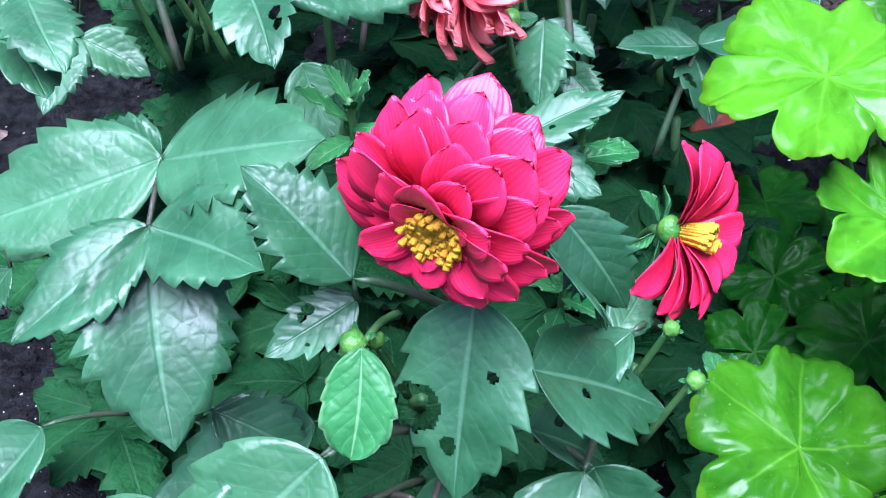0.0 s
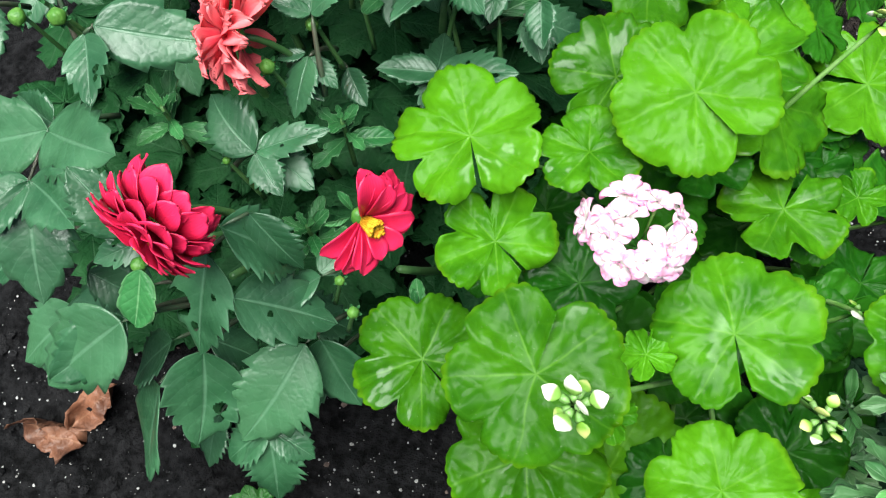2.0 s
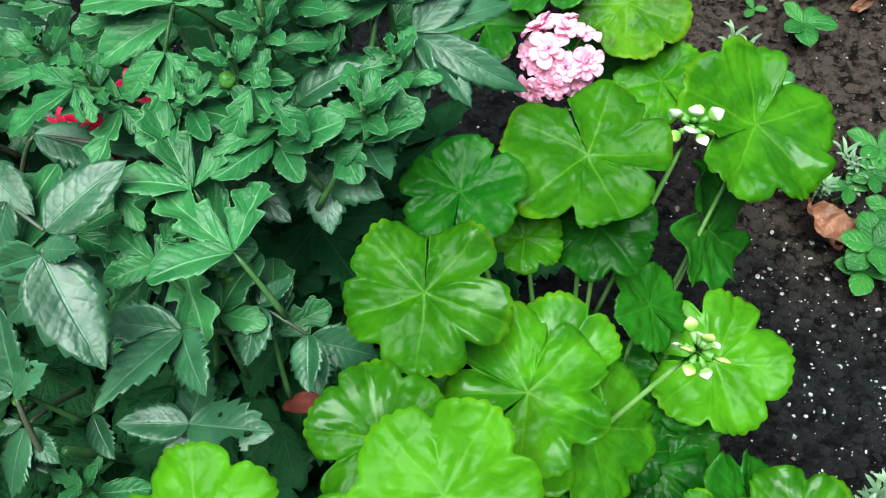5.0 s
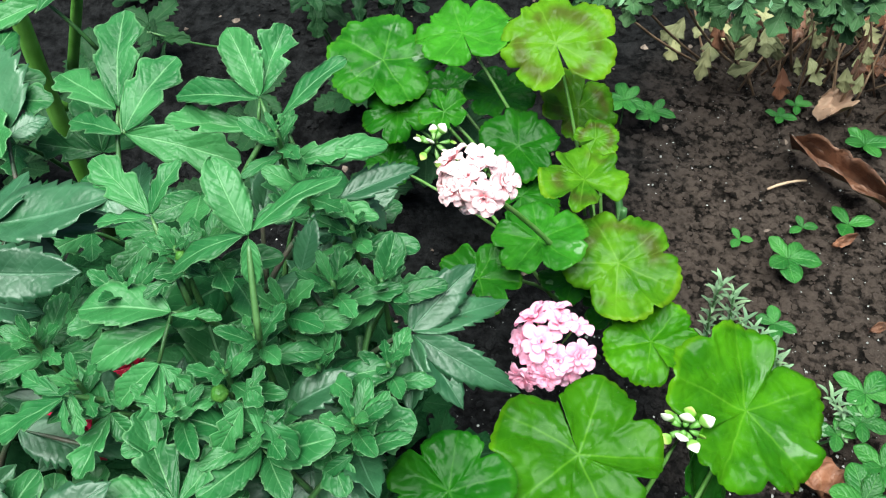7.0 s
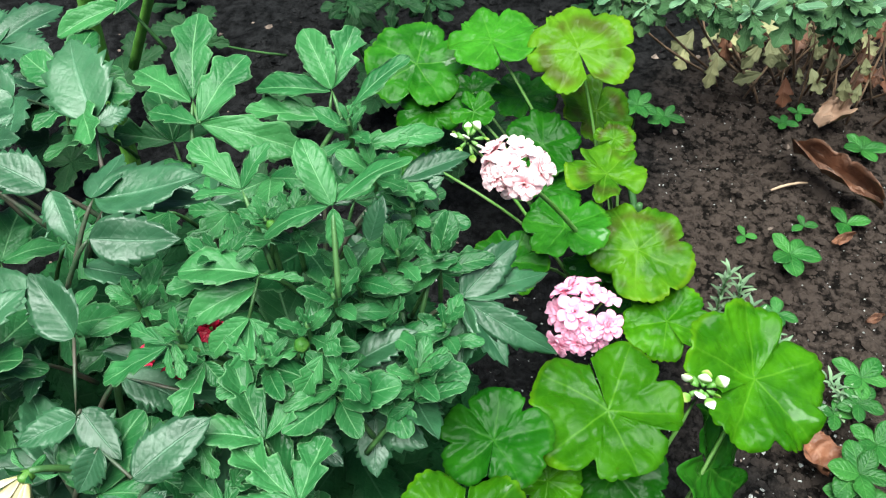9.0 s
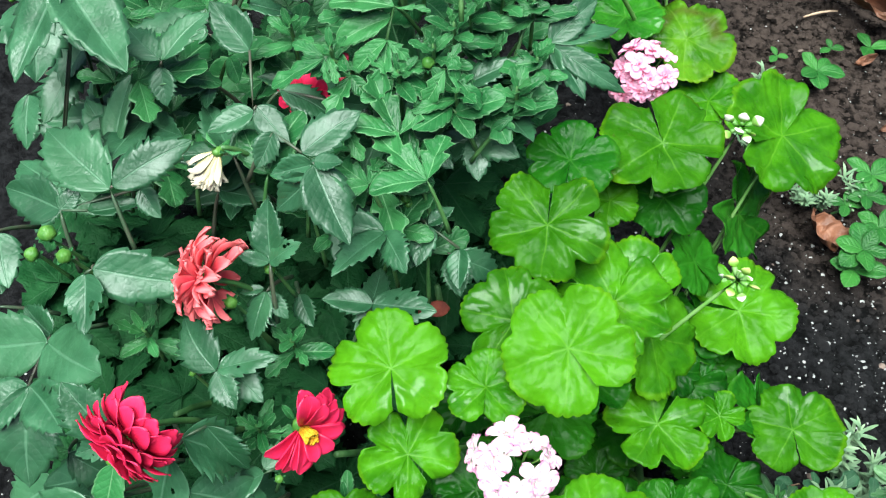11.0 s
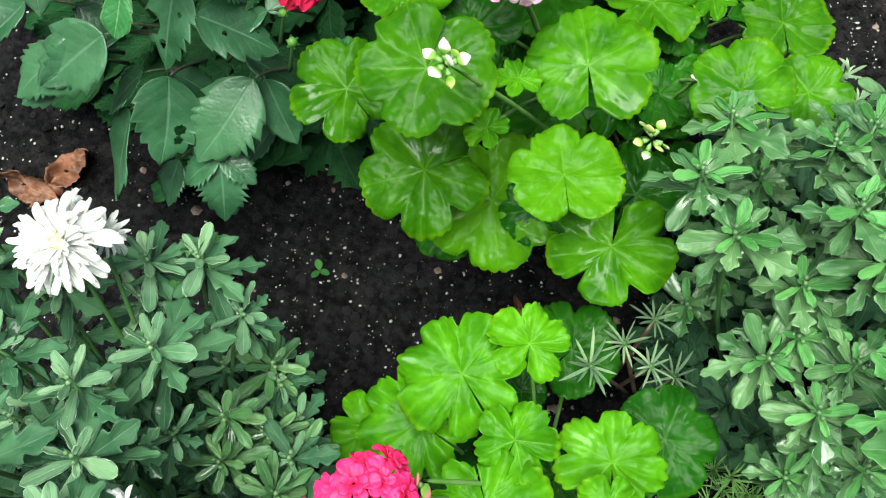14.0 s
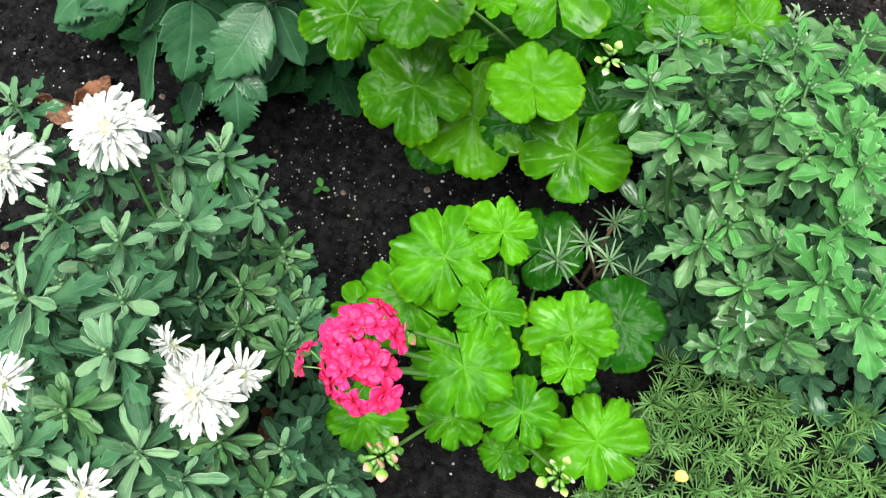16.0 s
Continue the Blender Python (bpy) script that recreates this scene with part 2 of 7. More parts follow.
def stem_material(name, a, b, rough=0.5):
    n = Nodes(name)
    body = n.mix(n.step(n.noise(45.0, 3.0), 0.35, 0.7), rgb(*a), rgb(*b))
    n.bump(n.noise(500.0, 2.0), 0.0004)
    n.set(body, rough)
    return n.mat


def soil_material(name="potting_soil", crumb=False):
    """Potting soil: near-black where damp and where bush shade is painted in, greyer and browner where it has dried."""
    n = Nodes(name)
    big, mid, tiny = n.noise(5.0, 4.0), n.noise(45.0, 5.0), n.noise(420.0, 4.0, rough=0.7)
    where = n.add("ShaderNodeSeparateXYZ", {0: n.place()})
    drift = n.math("MULTIPLY", n.math("SUBTRACT", big, 0.5), 0.9)
    # Outside this ellipse the soil stays dark, which also paints shade among the bushes.
    ex = n.math("DIVIDE", n.math("SUBTRACT", where.outputs[0], 1.36), 0.60)
    ey = n.math("DIVIDE", n.math("SUBTRACT", where.outputs[1], 1.92), 0.62)
    far = n.math("SQRT", n.math("ADD", n.math("MULTIPLY", ex, ex), n.math("MULTIPLY", ey, ey)))
    bed = n.step(n.math("ADD", far, n.math("MULTIPLY", drift, 0.5)), 1.1, 0.82)
    dry = n.math("MAXIMUM", bed, n.math("MULTIPLY", n.step(n.noise(0.9, 5.0), 0.45, 0.62), n.step(far, 3.2, 4.2)))
    lump = n.noise(130.0, 3.0)
    mid = n.math("ADD", n.math("MULTIPLY", mid, 0.55), n.math("MULTIPLY", lump, 0.45))
    if crumb:
        island = n.tree.nodes["Geometry"].outputs["Random Per Island"]
        mid = n.math("ADD", n.math("MULTIPLY", mid, 0.75), n.math("MULTIPLY_ADD", island, 0.2, 0.10))
    moist_shade = n.mix(n.step(mid, 0.36, 0.66), rgb(0.0034, 0.0033, 0.0036), rgb(0.023, 0.0222, 0.0235))
    dusty = n.mix(n.step(mid, 0.41, 0.60), rgb(0.0070, 0.0053, 0.0047), rgb(0.082, 0.061, 0.052))
    body = n.mix(dry, moist_shade, dusty)
    body = n.mix(n.step(tiny, 0.6, 0.78, 0.0, 0.5), body, n.mix(dry, rgb(0.03, 0.027, 0.026), rgb(0.09, 0.065, 0.055)))
    n.bump(n.math("ADD", n.math("MULTIPLY", mid, 2.0), tiny), 0.010)
    n.set(body, n.step(big, 0.4, 0.7, 0.75, 0.95), 0.05)
    return n.mat


def plain_material(name, a, b, scale=60.0, rough=0.7, bump=0.0008):
    n = Nodes(name)
    body = n.mix(n.step(n.noise(scale, 4.0), 0.32, 0.7), rgb(*a), rgb(*b))
    n.bump(n.noise(scale * 5, 3.0), bump)
    n.set(body, rough, 0.3)
    return n.mat


DAHLIA_LEAF = leaf_material("dahlia_leaf", (0.0130, 0.0520, 0.0195), (0.0330, 0.0970, 0.0430), (0.0950, 0.1850, 0.1100), 0.4, 0.38, 0.06, "feather", 7.0, None, 0.35, 0.15, quilt=0.35)
# Darker copy of the dahlia leaf; shade inside the bush is in its colour.
DAHLIA_INNER_SHADE = leaf_material("dahlia_inner_shade_leaf", (0.0055, 0.0300, 0.0080), (0.0140, 0.0560, 0.0165), (0.0450, 0.0980, 0.0480), 0.6, 0.06, 0.05, "feather", 6.0, None, 0.3, 0.15)
DAHLIA_YOUNG = leaf_material("dahlia_young_leaf", (0.0135, 0.0740, 0.0190), (0.0360, 0.1340, 0.0400), (0.1700, 0.3200, 0.1500), 0.38, 0.18, 0.1, "feather", 6.0, None, 0.45, 0.5, quilt=0.6)
ZONAL_LEAF = leaf_material("pelargonium_leaf", (0.0193, 0.0868, 0.0017), (0.0513, 0.1710, 0.0033), (0.1161, 0.2563, 0.0197), 0.33, 0.085, 0.16, "fan", 5.15, None, 0.3, wet=0.26)
ZONAL_MARKED = leaf_material("pelargonium_zoned_leaf", (0.0244, 0.0869, 0.0022), (0.0694, 0.1712, 0.0059), (0.1425, 0.2452, 0.0333), 0.33, 0.085, 0.18, "fan", 5.15, (0.0385, 0.0248, 0.0083), 0.3)
ZONAL_DARK = leaf_material("pelargonium_dark_leaf", (0.0067, 0.0485, 0.0024), (0.0160, 0.0842, 0.0037), (0.0505, 0.1430, 0.0168), 0.34, 0.085, 0.12, "fan", 5.15, None, 0.3)
ZONAL_LIGHT = leaf_material("pelargonium_young_leaf", (0.0239, 0.1094, 0.0023), (0.0617, 0.2139, 0.0046), (0.1291, 0.2930, 0.0227), 0.33, 0.085, 0.18, "fan", 5.15, None, 0.3, wet=0.26)
ZONAL_MID = leaf_material("pelargonium_green_leaf", (0.0124, 0.0761, 0.0043), (0.0350, 0.1553, 0.0093), (0.1122, 0.2671, 0.0369), 0.33, 0.085, 0.16, "fan", 5.15, None, 0.3, wet=0.35)
# Leaf colour darkened to stand for the shade around the back bushes.
MUM_SHADE = leaf_material("chrysanthemum_shade_leaf", (0.0048, 0.0216, 0.0060), (0.0120, 0.0408, 0.0132), (0.0490, 0.0890, 0.0378), 0.6, 0.12, 0.08, "feather", 3.0, None, 0.3, 0.3)
MUM_LEAF = leaf_material("chrysanthemum_leaf", (0.019, 0.064, 0.029), (0.048, 0.122, 0.056), (0.15, 0.225, 0.145), 0.55, 0.12, 0.1, "feather", 3.0, None, 0.3, 0.25, wet=0.4, quilt=0.4)
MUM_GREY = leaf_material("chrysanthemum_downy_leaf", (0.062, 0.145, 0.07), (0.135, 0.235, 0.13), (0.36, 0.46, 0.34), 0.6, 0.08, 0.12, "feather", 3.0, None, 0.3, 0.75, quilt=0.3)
MUM_HAZE = leaf_material("chrysanthemum_back_leaf", (0.0255, 0.0680, 0.0229), (0.0595, 0.1190, 0.0476), (0.1445, 0.2082, 0.1190), 0.55, 0.1, 0.12, "feather", 3.0, None, 0.3, 0.3)
MUM_MID = leaf_material("chrysanthemum_lobed_leaf", (0.03, 0.093, 0.028), (0.076, 0.165, 0.06), (0.2, 0.29, 0.17), 0.38, 0.24, 0.12, "feather", 3.0, None, 0.3, 0.35, wet=0.8, quilt=0.4)
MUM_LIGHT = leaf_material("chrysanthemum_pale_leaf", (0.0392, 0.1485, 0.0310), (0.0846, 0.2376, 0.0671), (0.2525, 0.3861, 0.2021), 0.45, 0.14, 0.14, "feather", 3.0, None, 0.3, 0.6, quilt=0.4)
STEM = stem_material("green_stem", (0.0300, 0.0900, 0.0210), (0.0600, 0.1320, 0.0360))
PALE_STEM = stem_material("pale_stem", (0.0850, 0.2300, 0.0220), (0.1300, 0.3000, 0.0450))
STEM_DARK = stem_material("dark_stem", (0.0300, 0.0600, 0.0270), (0.0600, 0.0480, 0.0360))
PETIOLE = stem_material("pelargonium_stalk", (0.0840, 0.2040, 0.0300), (0.1440, 0.2520, 0.0720))
TWIG = stem_material("dry_twig", (0.0900, 0.0480, 0.0260), (0.2000, 0.1250, 0.0750), 0.8)
RED_PETAL = petal_material("dahlia_red_petal", (0.42, 0.004, 0.032), (0.72, 0.020, 0.095), 0.25, 1.0, 0.42, 0.2, 0.02)
CORAL_PETAL = petal_material("dahlia_coral_petal", (0.74, 0.05, 0.09), (0.90, 0.22, 0.23), 0.3, 1.0, 0.5, 0.35, 0.12)
DRY_PETAL = petal_material("withered_petal", (0.50, 0.42, 0.16), (0.58, 0.51, 0.40), 0.1, 0.9, 0.7, 0.2, 0.4)
WHITE_PINK = petal_material("white_petal_pink_rim", (0.92, 0.92, 0.86), (0.92, 0.45, 0.70), 0.42, 1.0, 0.6, 0.5, 0.0)
SOFT_PINK = petal_material("soft_pink_petal", (0.90, 0.25, 0.42), (0.94, 0.56, 0.73), 0.05, 0.75, 0.6, 0.5, 0.0)
SALMON_PINK = petal_material("pale_pink_petal", (0.88, 0.28, 0.34), (0.93, 0.74, 0.77), 0.05, 0.7, 0.6, 0.42, 0.0)
# The darker foot colour paints in shading between the florets.
HOT_PINK = petal_material("magenta_red_petal", (0.60, 0.006, 0.060), (0.92, 0.028, 0.19), 0.1, 0.9, 0.55, 0.34, 0.03)
WHITE_PETAL = petal_material("white_ray_petal", (0.82, 0.81, 0.66), (0.86, 0.86, 0.85), 0.02, 0.25, 0.65, 0.5, 0.0)
CREAM_BUD = petal_material("cream_bud", (0.16, 0.30, 0.05), (0.78, 0.76, 0.64), 0.30, 0.55, 0.5, 0.2, 0.0)
PALE_BUD = petal_material("yellow_green_bud", (0.12, 0.25, 0.02), (0.46, 0.52, 0.16), 0.25, 0.8, 0.5, 0.15, 0.0)
GREEN_BUD = plain_material("green_bud", (0.0362, 0.1152, 0.0145), (0.0856, 0.1844, 0.0300), 90.0, 0.42)
PINK_BUD = petal_material("pink_bud", (0.15, 0.28, 0.04), (0.62, 0.20, 0.20), 0.35, 0.85, 0.5, 0.1, 0.0)
YELLOW = plain_material("yellow_anther", (0.4950, 0.2112, 0.0053), (0.5808, 0.3432, 0.0132), 300.0, 0.6)
CORE_GREEN = plain_material("pale_green_core", (0.42, 0.46, 0.16), (0.62, 0.58, 0.30), 200.0, 0.6)
DRY_LEAF = leaf_material("dry_brown_leaf", (0.0620, 0.0230, 0.0120), (0.1900, 0.0800, 0.0430), (0.2600, 0.1400, 0.0850), 0.6, 0.4, 0.1, "feather", 9.0)
TAN_LEAF = leaf_material("faded_tan_leaf", (0.1296, 0.0756, 0.0490), (0.2592, 0.1728, 0.1224), (0.2880, 0.2016, 0.1440), 0.65, 0.3, 0.1, "feather", 9.0)
PALE_DRY = leaf_material("faded_dry_leaf", (0.1200, 0.1200, 0.0540), (0.2160, 0.2160, 0.1080), (0.2400, 0.2160, 0.1200), 0.7, 0.3, 0.1, "feather", 4.0)
SOIL = soil_material()
CLOD = soil_material("soil_crumb", True)
PERLITE = plain_material("perlite", (0.16, 0.155, 0.15), (0.42, 0.41, 0.40), 200.0, 0.9)
PEBBLE = plain_material("pebble", (0.06, 0.042, 0.036), (0.19, 0.14, 0.115), 80.0, 0.85)
NEEDLE = leaf_material("portulaca_leaf", (0.0620, 0.1500, 0.0350), (0.1500, 0.2800, 0.0850), (0.2200, 0.3600, 0.1500), 0.45, 0.3, 0.15, "feather", 2.0, quilt=0.0)
NEEDLE_GREY = leaf_material("grey_needle_leaf", (0.1040, 0.1840, 0.1000), (0.1900, 0.2900, 0.1600), (0.2150, 0.3060, 0.1840), 0.5, 0.4, 0.15, "feather", 2.0, quilt=0.0)

# ---------------------------------------------------------------- leaf and petal meshes


def leaflet_mesh(name, seed, teeth=6, depth=0.3, lobe=0.0, full=0.62, fold=0.16, arch=0.07, steps=5, cols=7, sharp=0.72, holes=(), pairs=0, cut=0.0, forward=0.14):
    """A toothed oval blade, one long and one wide, its foot at the origin and its tip on y."""
    r = random.Random(seed)
    rows = steps * teeth + 1
    ph = [r.uniform(0, 6.3) for _ in range(6)]
    bend, twist, wave = r.uniform(-0.05, 0.05), r.uniform(-0.12, 0.12), r.uniform(0.012, 0.03)
    size = [[r.uniform(0.65, 1.25) for _ in range(teeth + 2)] for _ in range(2)]
    shift = (0, max(1, steps // 3))
    verts, uvs = [], []
    for i in range(rows):
        v = i / (rows - 1)
        v += 0.04 * math.sin(ph[1] + 8 * v) * 4 * v * (1 - v)
        v = min(max(v, 0.0), 1.0)
        peak = full / (full + sharp)
        prof = (v ** full) * ((1 - v) ** sharp) * 0.5 / ((peak ** full) * ((1 - peak) ** sharp))
        prof *= 1 + lobe * math.cos(v * 12.0 + ph[0])
        if pairs:
            swell = 0.5 - 0.5 * math.cos(2 * math.pi * (pairs * (v - 0.12) / 0.78 + 0.06 * math.sin(ph[5] + 5 * v)))
            prof *= 1 - cut * (1 - swell ** 0.7) * min(1, max(0, (v - 0.1) / 0.15)) * min(1, max(0, (0.93 - v) / 0.1))
        prof = max(prof, 0.018 * (1 - v))
        for j in range(cols):
            q = 2 * j / (cols - 1) - 1
            side = 0 if q < 0 else 1
            at = i + shift[side]
            point = ((at % steps) / max(1, steps - 1)) ** 0.85
            big = depth * size[side][at // steps] * min(1, max(0, v - 0.16) / 0.24) * min(1, (1 - v) / 0.10) * abs(q) ** 6
            w = prof * (1 + big * (point - 0.6))
            x = q * w
            z = arch * 4 * v * (1 - v) + fold * abs(q) * prof - 0.55 * fold * prof
            z += wave * math.sin(ph[3 + side] + 11 * v) * abs(q) ** 1.5 + twist * x * (v - 0.4)
            z -= 0.05 * prof * abs(q) ** 3 * (1 + math.sin(ph[2] + 3 * v))
            verts.append((x + bend * math.sin(math.pi * v), v + forward * abs(q) ** (4 if forward < 0.2 else 1.5) * prof * (1 - v) + 0.22 * big * point * prof, z))
            uvs.append((q * 0.5 + 0.5, v))
    faces = grid_faces(rows, cols)
    if holes:
        mid = [np.mean([(uvs[i][0], uvs[i][1]) for i in f], axis=0) for f in faces]
        faces = [f for f, m in zip(faces, mid) if not any(math.hypot((m[0] - h[0]) * 0.6, m[1] - h[1]) < h[2] * (1 + 0.5 * noise.noise(Vector((m[0] * 9, m[1] * 9, seed)))) for h in holes)]
    v, f, t = shell(verts, faces, np.array(uvs), 0.006, grid_rim(rows, cols))
    if holes:
        f = [q for q in f if max(q) < len(verts) or min(q) >= len(verts) or len(set(i % len(verts) for i in q)) == 2]
    return mesh(name, v, f, t)


def fan_leaf_mesh(name, seed, lobes=5, lobe=0.10, teeth=34, tooth=0.025, cup=0.10, ruffle=0.05, gap=0.16):
    """A round lobed blade whose stalk meets it at the origin; its tip is on y at about one, its notch behind."""
    r = random.Random(seed)
    rings, segs = 12, 232
    ph = [r.uniform(0, 6.3) for _ in range(8)]
    span = 2 * math.pi - 2 * gap
    dents = [(-math.pi + gap + span * (k + r.uniform(-0.16, 0.16)) / lobes, lobe * r.uniform(0.35, 1.2), r.uniform(0.06, 0.12)) for k in range(1, lobes)]
    tilt, fold, curl = r.uniform(-0.07, 0.07), r.uniform(-0.18, 0.18), r.uniform(0.02, 0.07)
    verts, uvs = [(0, 0, 0)], [(0.5, 0.5)]
    for k in range(1, rings + 1):
        rho = k / rings
        for s in range(segs):
            th = -math.pi + gap + span * s / (segs - 1)
            phase = (th / span + 0.5) * lobes
            edge = 0.96 + 0.07 * math.sin(th) ** 2
            for at, deep, wide in dents:
                edge *= 1 - deep * math.exp(-((th - at) / wide) ** 2) - 0.55 * deep * math.exp(-((th - at) / 0.30) ** 2)
            back = math.pi - gap - abs(th)
            edge *= 1 - 0.30 * math.exp(-(back / 0.26) ** 2)
            edge *= 1 + tooth * (abs(math.sin(th * teeth / 2 + ph[0])) ** 0.8 - 0.5) * (0.7 + 0.5 * math.sin(5 * th + ph[1]))
            edge *= 1 + 0.022 * math.sin(2 * th + ph[1]) + 0.012 * math.sin(9 * th + ph[7]) + tilt * math.sin(th)
            rr = rho * edge
            vein = abs(math.cos(math.pi * (phase - 0.5)))
            z = cup * (rho ** 1.6) * (0.6 + 0.4 * math.sin(th + ph[2])) + 0.05 * rho * (1 - vein ** 1.5) * (1.2 - 0.5 * rho)
            z += ruffle * (rho ** 3) * math.sin(lobes * 1.5 * th + ph[3]) + 0.4 * ruffle * (rho ** 4) * math.sin(11 * th + ph[4])
            z -= curl * rho ** 7 * (1 + math.sin(3 * th + ph[5]))
            z += 0.03 * math.sin(4 * rho * math.cos(th + ph[5]) + ph[6]) + 0.048 * noise.noise(Vector((4.0 * rho * math.sin(th), 4.0 * rho * math.cos(th), seed))) + 0.018 * noise.noise(Vector((9 * rho * math.sin(th), 9 * rho * math.cos(th), seed)))
            z -= 0.03 * math.sin(ph[6])
            z += 0.035 * rho * (th / math.pi) ** 3 if gap < 0.0 else 0.0
            z += fold * rho * max(0.0, (abs(th) - 1.9) / 1.2) ** 1.5 * (-1.0 if th < 0 else 0.5)
            x, y = rr * math.sin(th), rr * math.cos(th)
            verts.append((x, y, z))
            uvs.append((0.5 + 0.5 * x, 0.5 + 0.5 * y))
    faces = [(0, 1 + s, 2 + s) for s in range(segs - 1)]
    for k in range(rings - 1):
        a, b = 1 + k * segs, 1 + (k + 1) * segs
        faces += [(a + s, b + s, b + s + 1, a + s + 1) for s in range(segs - 1)]
    faces = [tuple(reversed(f)) for f in faces]
    rim = [0] + [1 + k * segs for k in range(rings)] + [1 + (rings - 1) * segs + s for s in range(1, segs)] + [1 + k * segs + segs - 1 for k in range(rings - 2, -1, -1)]
    v, f, t = shell(verts, faces, np.array(uvs), 0.006, rim[::-1])
    return mesh(name, v, f, t)


def petal_mesh(name, seed, wide=0.42, cup=0.35, arch=0.10, tip=0.5, notch=0.0, wave=0.0, narrow=0.55, acute=0.5, crease=0.0):
    """A spoon-shaped petal, foot at the origin, one long on y."""
    r = random.Random(seed)
    rows, cols = 12, 7
    p = r.uniform(0, 6)
    along = [1 - (1 - i / (rows - 1)) ** 1.9 for i in range(rows)]
    verts, uvs = [], []
    for i in range(rows):
        v = along[i]
        w = wide * (0.16 + 0.84 * math.sin(math.pi * min(v, 0.999) ** narrow * 0.5) ** 1.3) * (1 - v ** (2 + 6 * tip)) ** acute
        w = max(w, 0.01)
        for j in range(cols):
            q = 2 * j / (cols - 1) - 1
            x = q * w
            y = v - notch * (1 - abs(q)) * v ** 8 - 0.05 * q * q * v
            z = arch * math.sin(math.pi * v) + cup * x * x / max(wide, 0.05) * (0.4 + v) + crease * abs(x) * v + wave * math.sin(5 * q + 6 * v + p) * v * v
            verts.append((x, y, z))
            uvs.append((q * 0.5 + 0.5, v))
    v, f, t = shell(verts, grid_faces(rows, cols), np.array(uvs), 0.012, grid_rim(rows, cols))
    return mesh(name, v, f, t)


def blob_mesh(name, seed, rings=7, segs=10, ribs=0.0, rough=0.0, egg=0.0):
    """An egg-shaped bud along y from 0 to 1, half a unit thick."""
    r = random.Random(seed)
    p = r.uniform(0, 6)
    verts, faces, uvs = [], [], []
    for i in range(rings):
        v = i / (rings - 1)
        rad = 0.5 * math.sin(math.pi * (0.03 + 0.94 * v)) ** 0.8 * (1 + egg * (0.5 - v))
        for s in range(segs):
            a = 2 * math.pi * s / segs
            k = rad * (1 + ribs * math.cos(5 * a + p) + rough * r.uniform(-1, 1))
            verts.append((k * math.cos(a), v, k * math.sin(a)))
            uvs.append((0.5, v))
    for i in range(rings - 1):
        faces += [(i * segs + s, (i + 1) * segs + s, (i + 1) * segs + (s + 1) % segs, i * segs + (s + 1) % segs) for s in range(segs)]
    faces += [tuple(range(segs)), tuple((rings - 1) * segs + s for s in range(segs - 1, -1, -1))]
    return mesh(name, verts, faces, uvs)


def with_material(data, material):
    data = data.copy()
    data.materials.clear()
    data.materials.append(material)
    return data


DAHLIA_BLADES = [with_material(leaflet_mesh("leaflet", 100 + i, 6 + i % 3, 0.22 + 0.05 * (i % 3), 0.0, 0.58 + 0.06 * (i % 3), 0.10 + 0.07 * (i % 4), 0.03 + 0.03 * (i % 3), 6, 9, 1.0, (), 0, 0.0, 0.04), DAHLIA_LEAF) for i in range(9)]
HOLED_BLADES = [with_material(leaflet_mesh("leaflet", 180 + i, 6, 0.30, 0.0, 0.58, 0.12, 0.05, 14, 45, 0.98, h, 0, 0.0, 0.04), DAHLIA_LEAF) for i, h in enumerate((
    ((0.30, 0.55, 0.06), (0.25, 0.66, 0.05)), ((0.80, 0.42, 0.06), (0.72, 0.52, 0.045), (0.25, 0.6, 0.025)), ((0.62, 0.35, 0.03), (0.3, 0.7, 0.02)), ((0.85, 0.55, 0.12), (0.6, 0.72, 0.05), (0.3, 0.35, 0.03))))]
YOUNG_BLADES = [with_material(leaflet_mesh("leaflet", 140 + i, 5, 0.11, 0.0, 0.62, 0.10 + 0.08 * (i % 3), 0.06 + 0.04 * (i % 2), 7, 9, 0.58, (), 2, (0.0, 0.40, 0.55, 0.15, 0.48, 0.05)[i], (0.06, 0.45, 0.6, 0.18, 0.5, 0.1)[i]), DAHLIA_YOUNG) for i in range(6)]
FANS = [with_material(fan_leaf_mesh("leaf", 200 + i, 5, 0.17 + 0.045 * (i % 3), 40, 0.040, 0.06 + 0.06 * (i % 3), 0.05 + 0.025 * (i % 3), (-0.06, 0.04, 0.09, 0.0)[i % 4]), ZONAL_LEAF) for i in range(8)]
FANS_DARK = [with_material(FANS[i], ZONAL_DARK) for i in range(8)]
FANS_MID = [with_material(FANS[i], ZONAL_MID) for i in range(8)]
FANS_MARKED = [with_material(FANS[i], ZONAL_MARKED) for i in range(8)]
FANS_CURLY = [with_material(fan_leaf_mesh("leaf", 260 + i, 7, 0.20, 32, 0.065, 0.12, 0.09, (0.03, 0.08, 0.0, 0.05)[i % 4]), ZONAL_LIGHT) for i in range(6)]
RUFFLED = [with_material(fan_leaf_mesh("leaf", 240 + i, 5, 0.26, 30, 0.075, 0.16, 0.13, 0.06), ZONAL_LIGHT) for i in range(4)]
MUM_BLADES = [with_material(leaflet_mesh("leaf", 300 + i, 3, 0.07, 0.03, 0.75, 0.14, 0.04, 6, 7, 0.52, (), 2, (0.0, 0.1, 0.25, 0.0, 0.35)[i], 0.3), MUM_LEAF) for i in range(5)]
MUM_BACK = [with_material(leaflet_mesh("leaf", 340 + i, 4, 0.06, 0.0, 0.78, 0.22, 0.14, 6, 7, 0.5, (), 2, 0.40 + 0.05 * i, 0.55), MUM_SHADE) for i in range(4)]
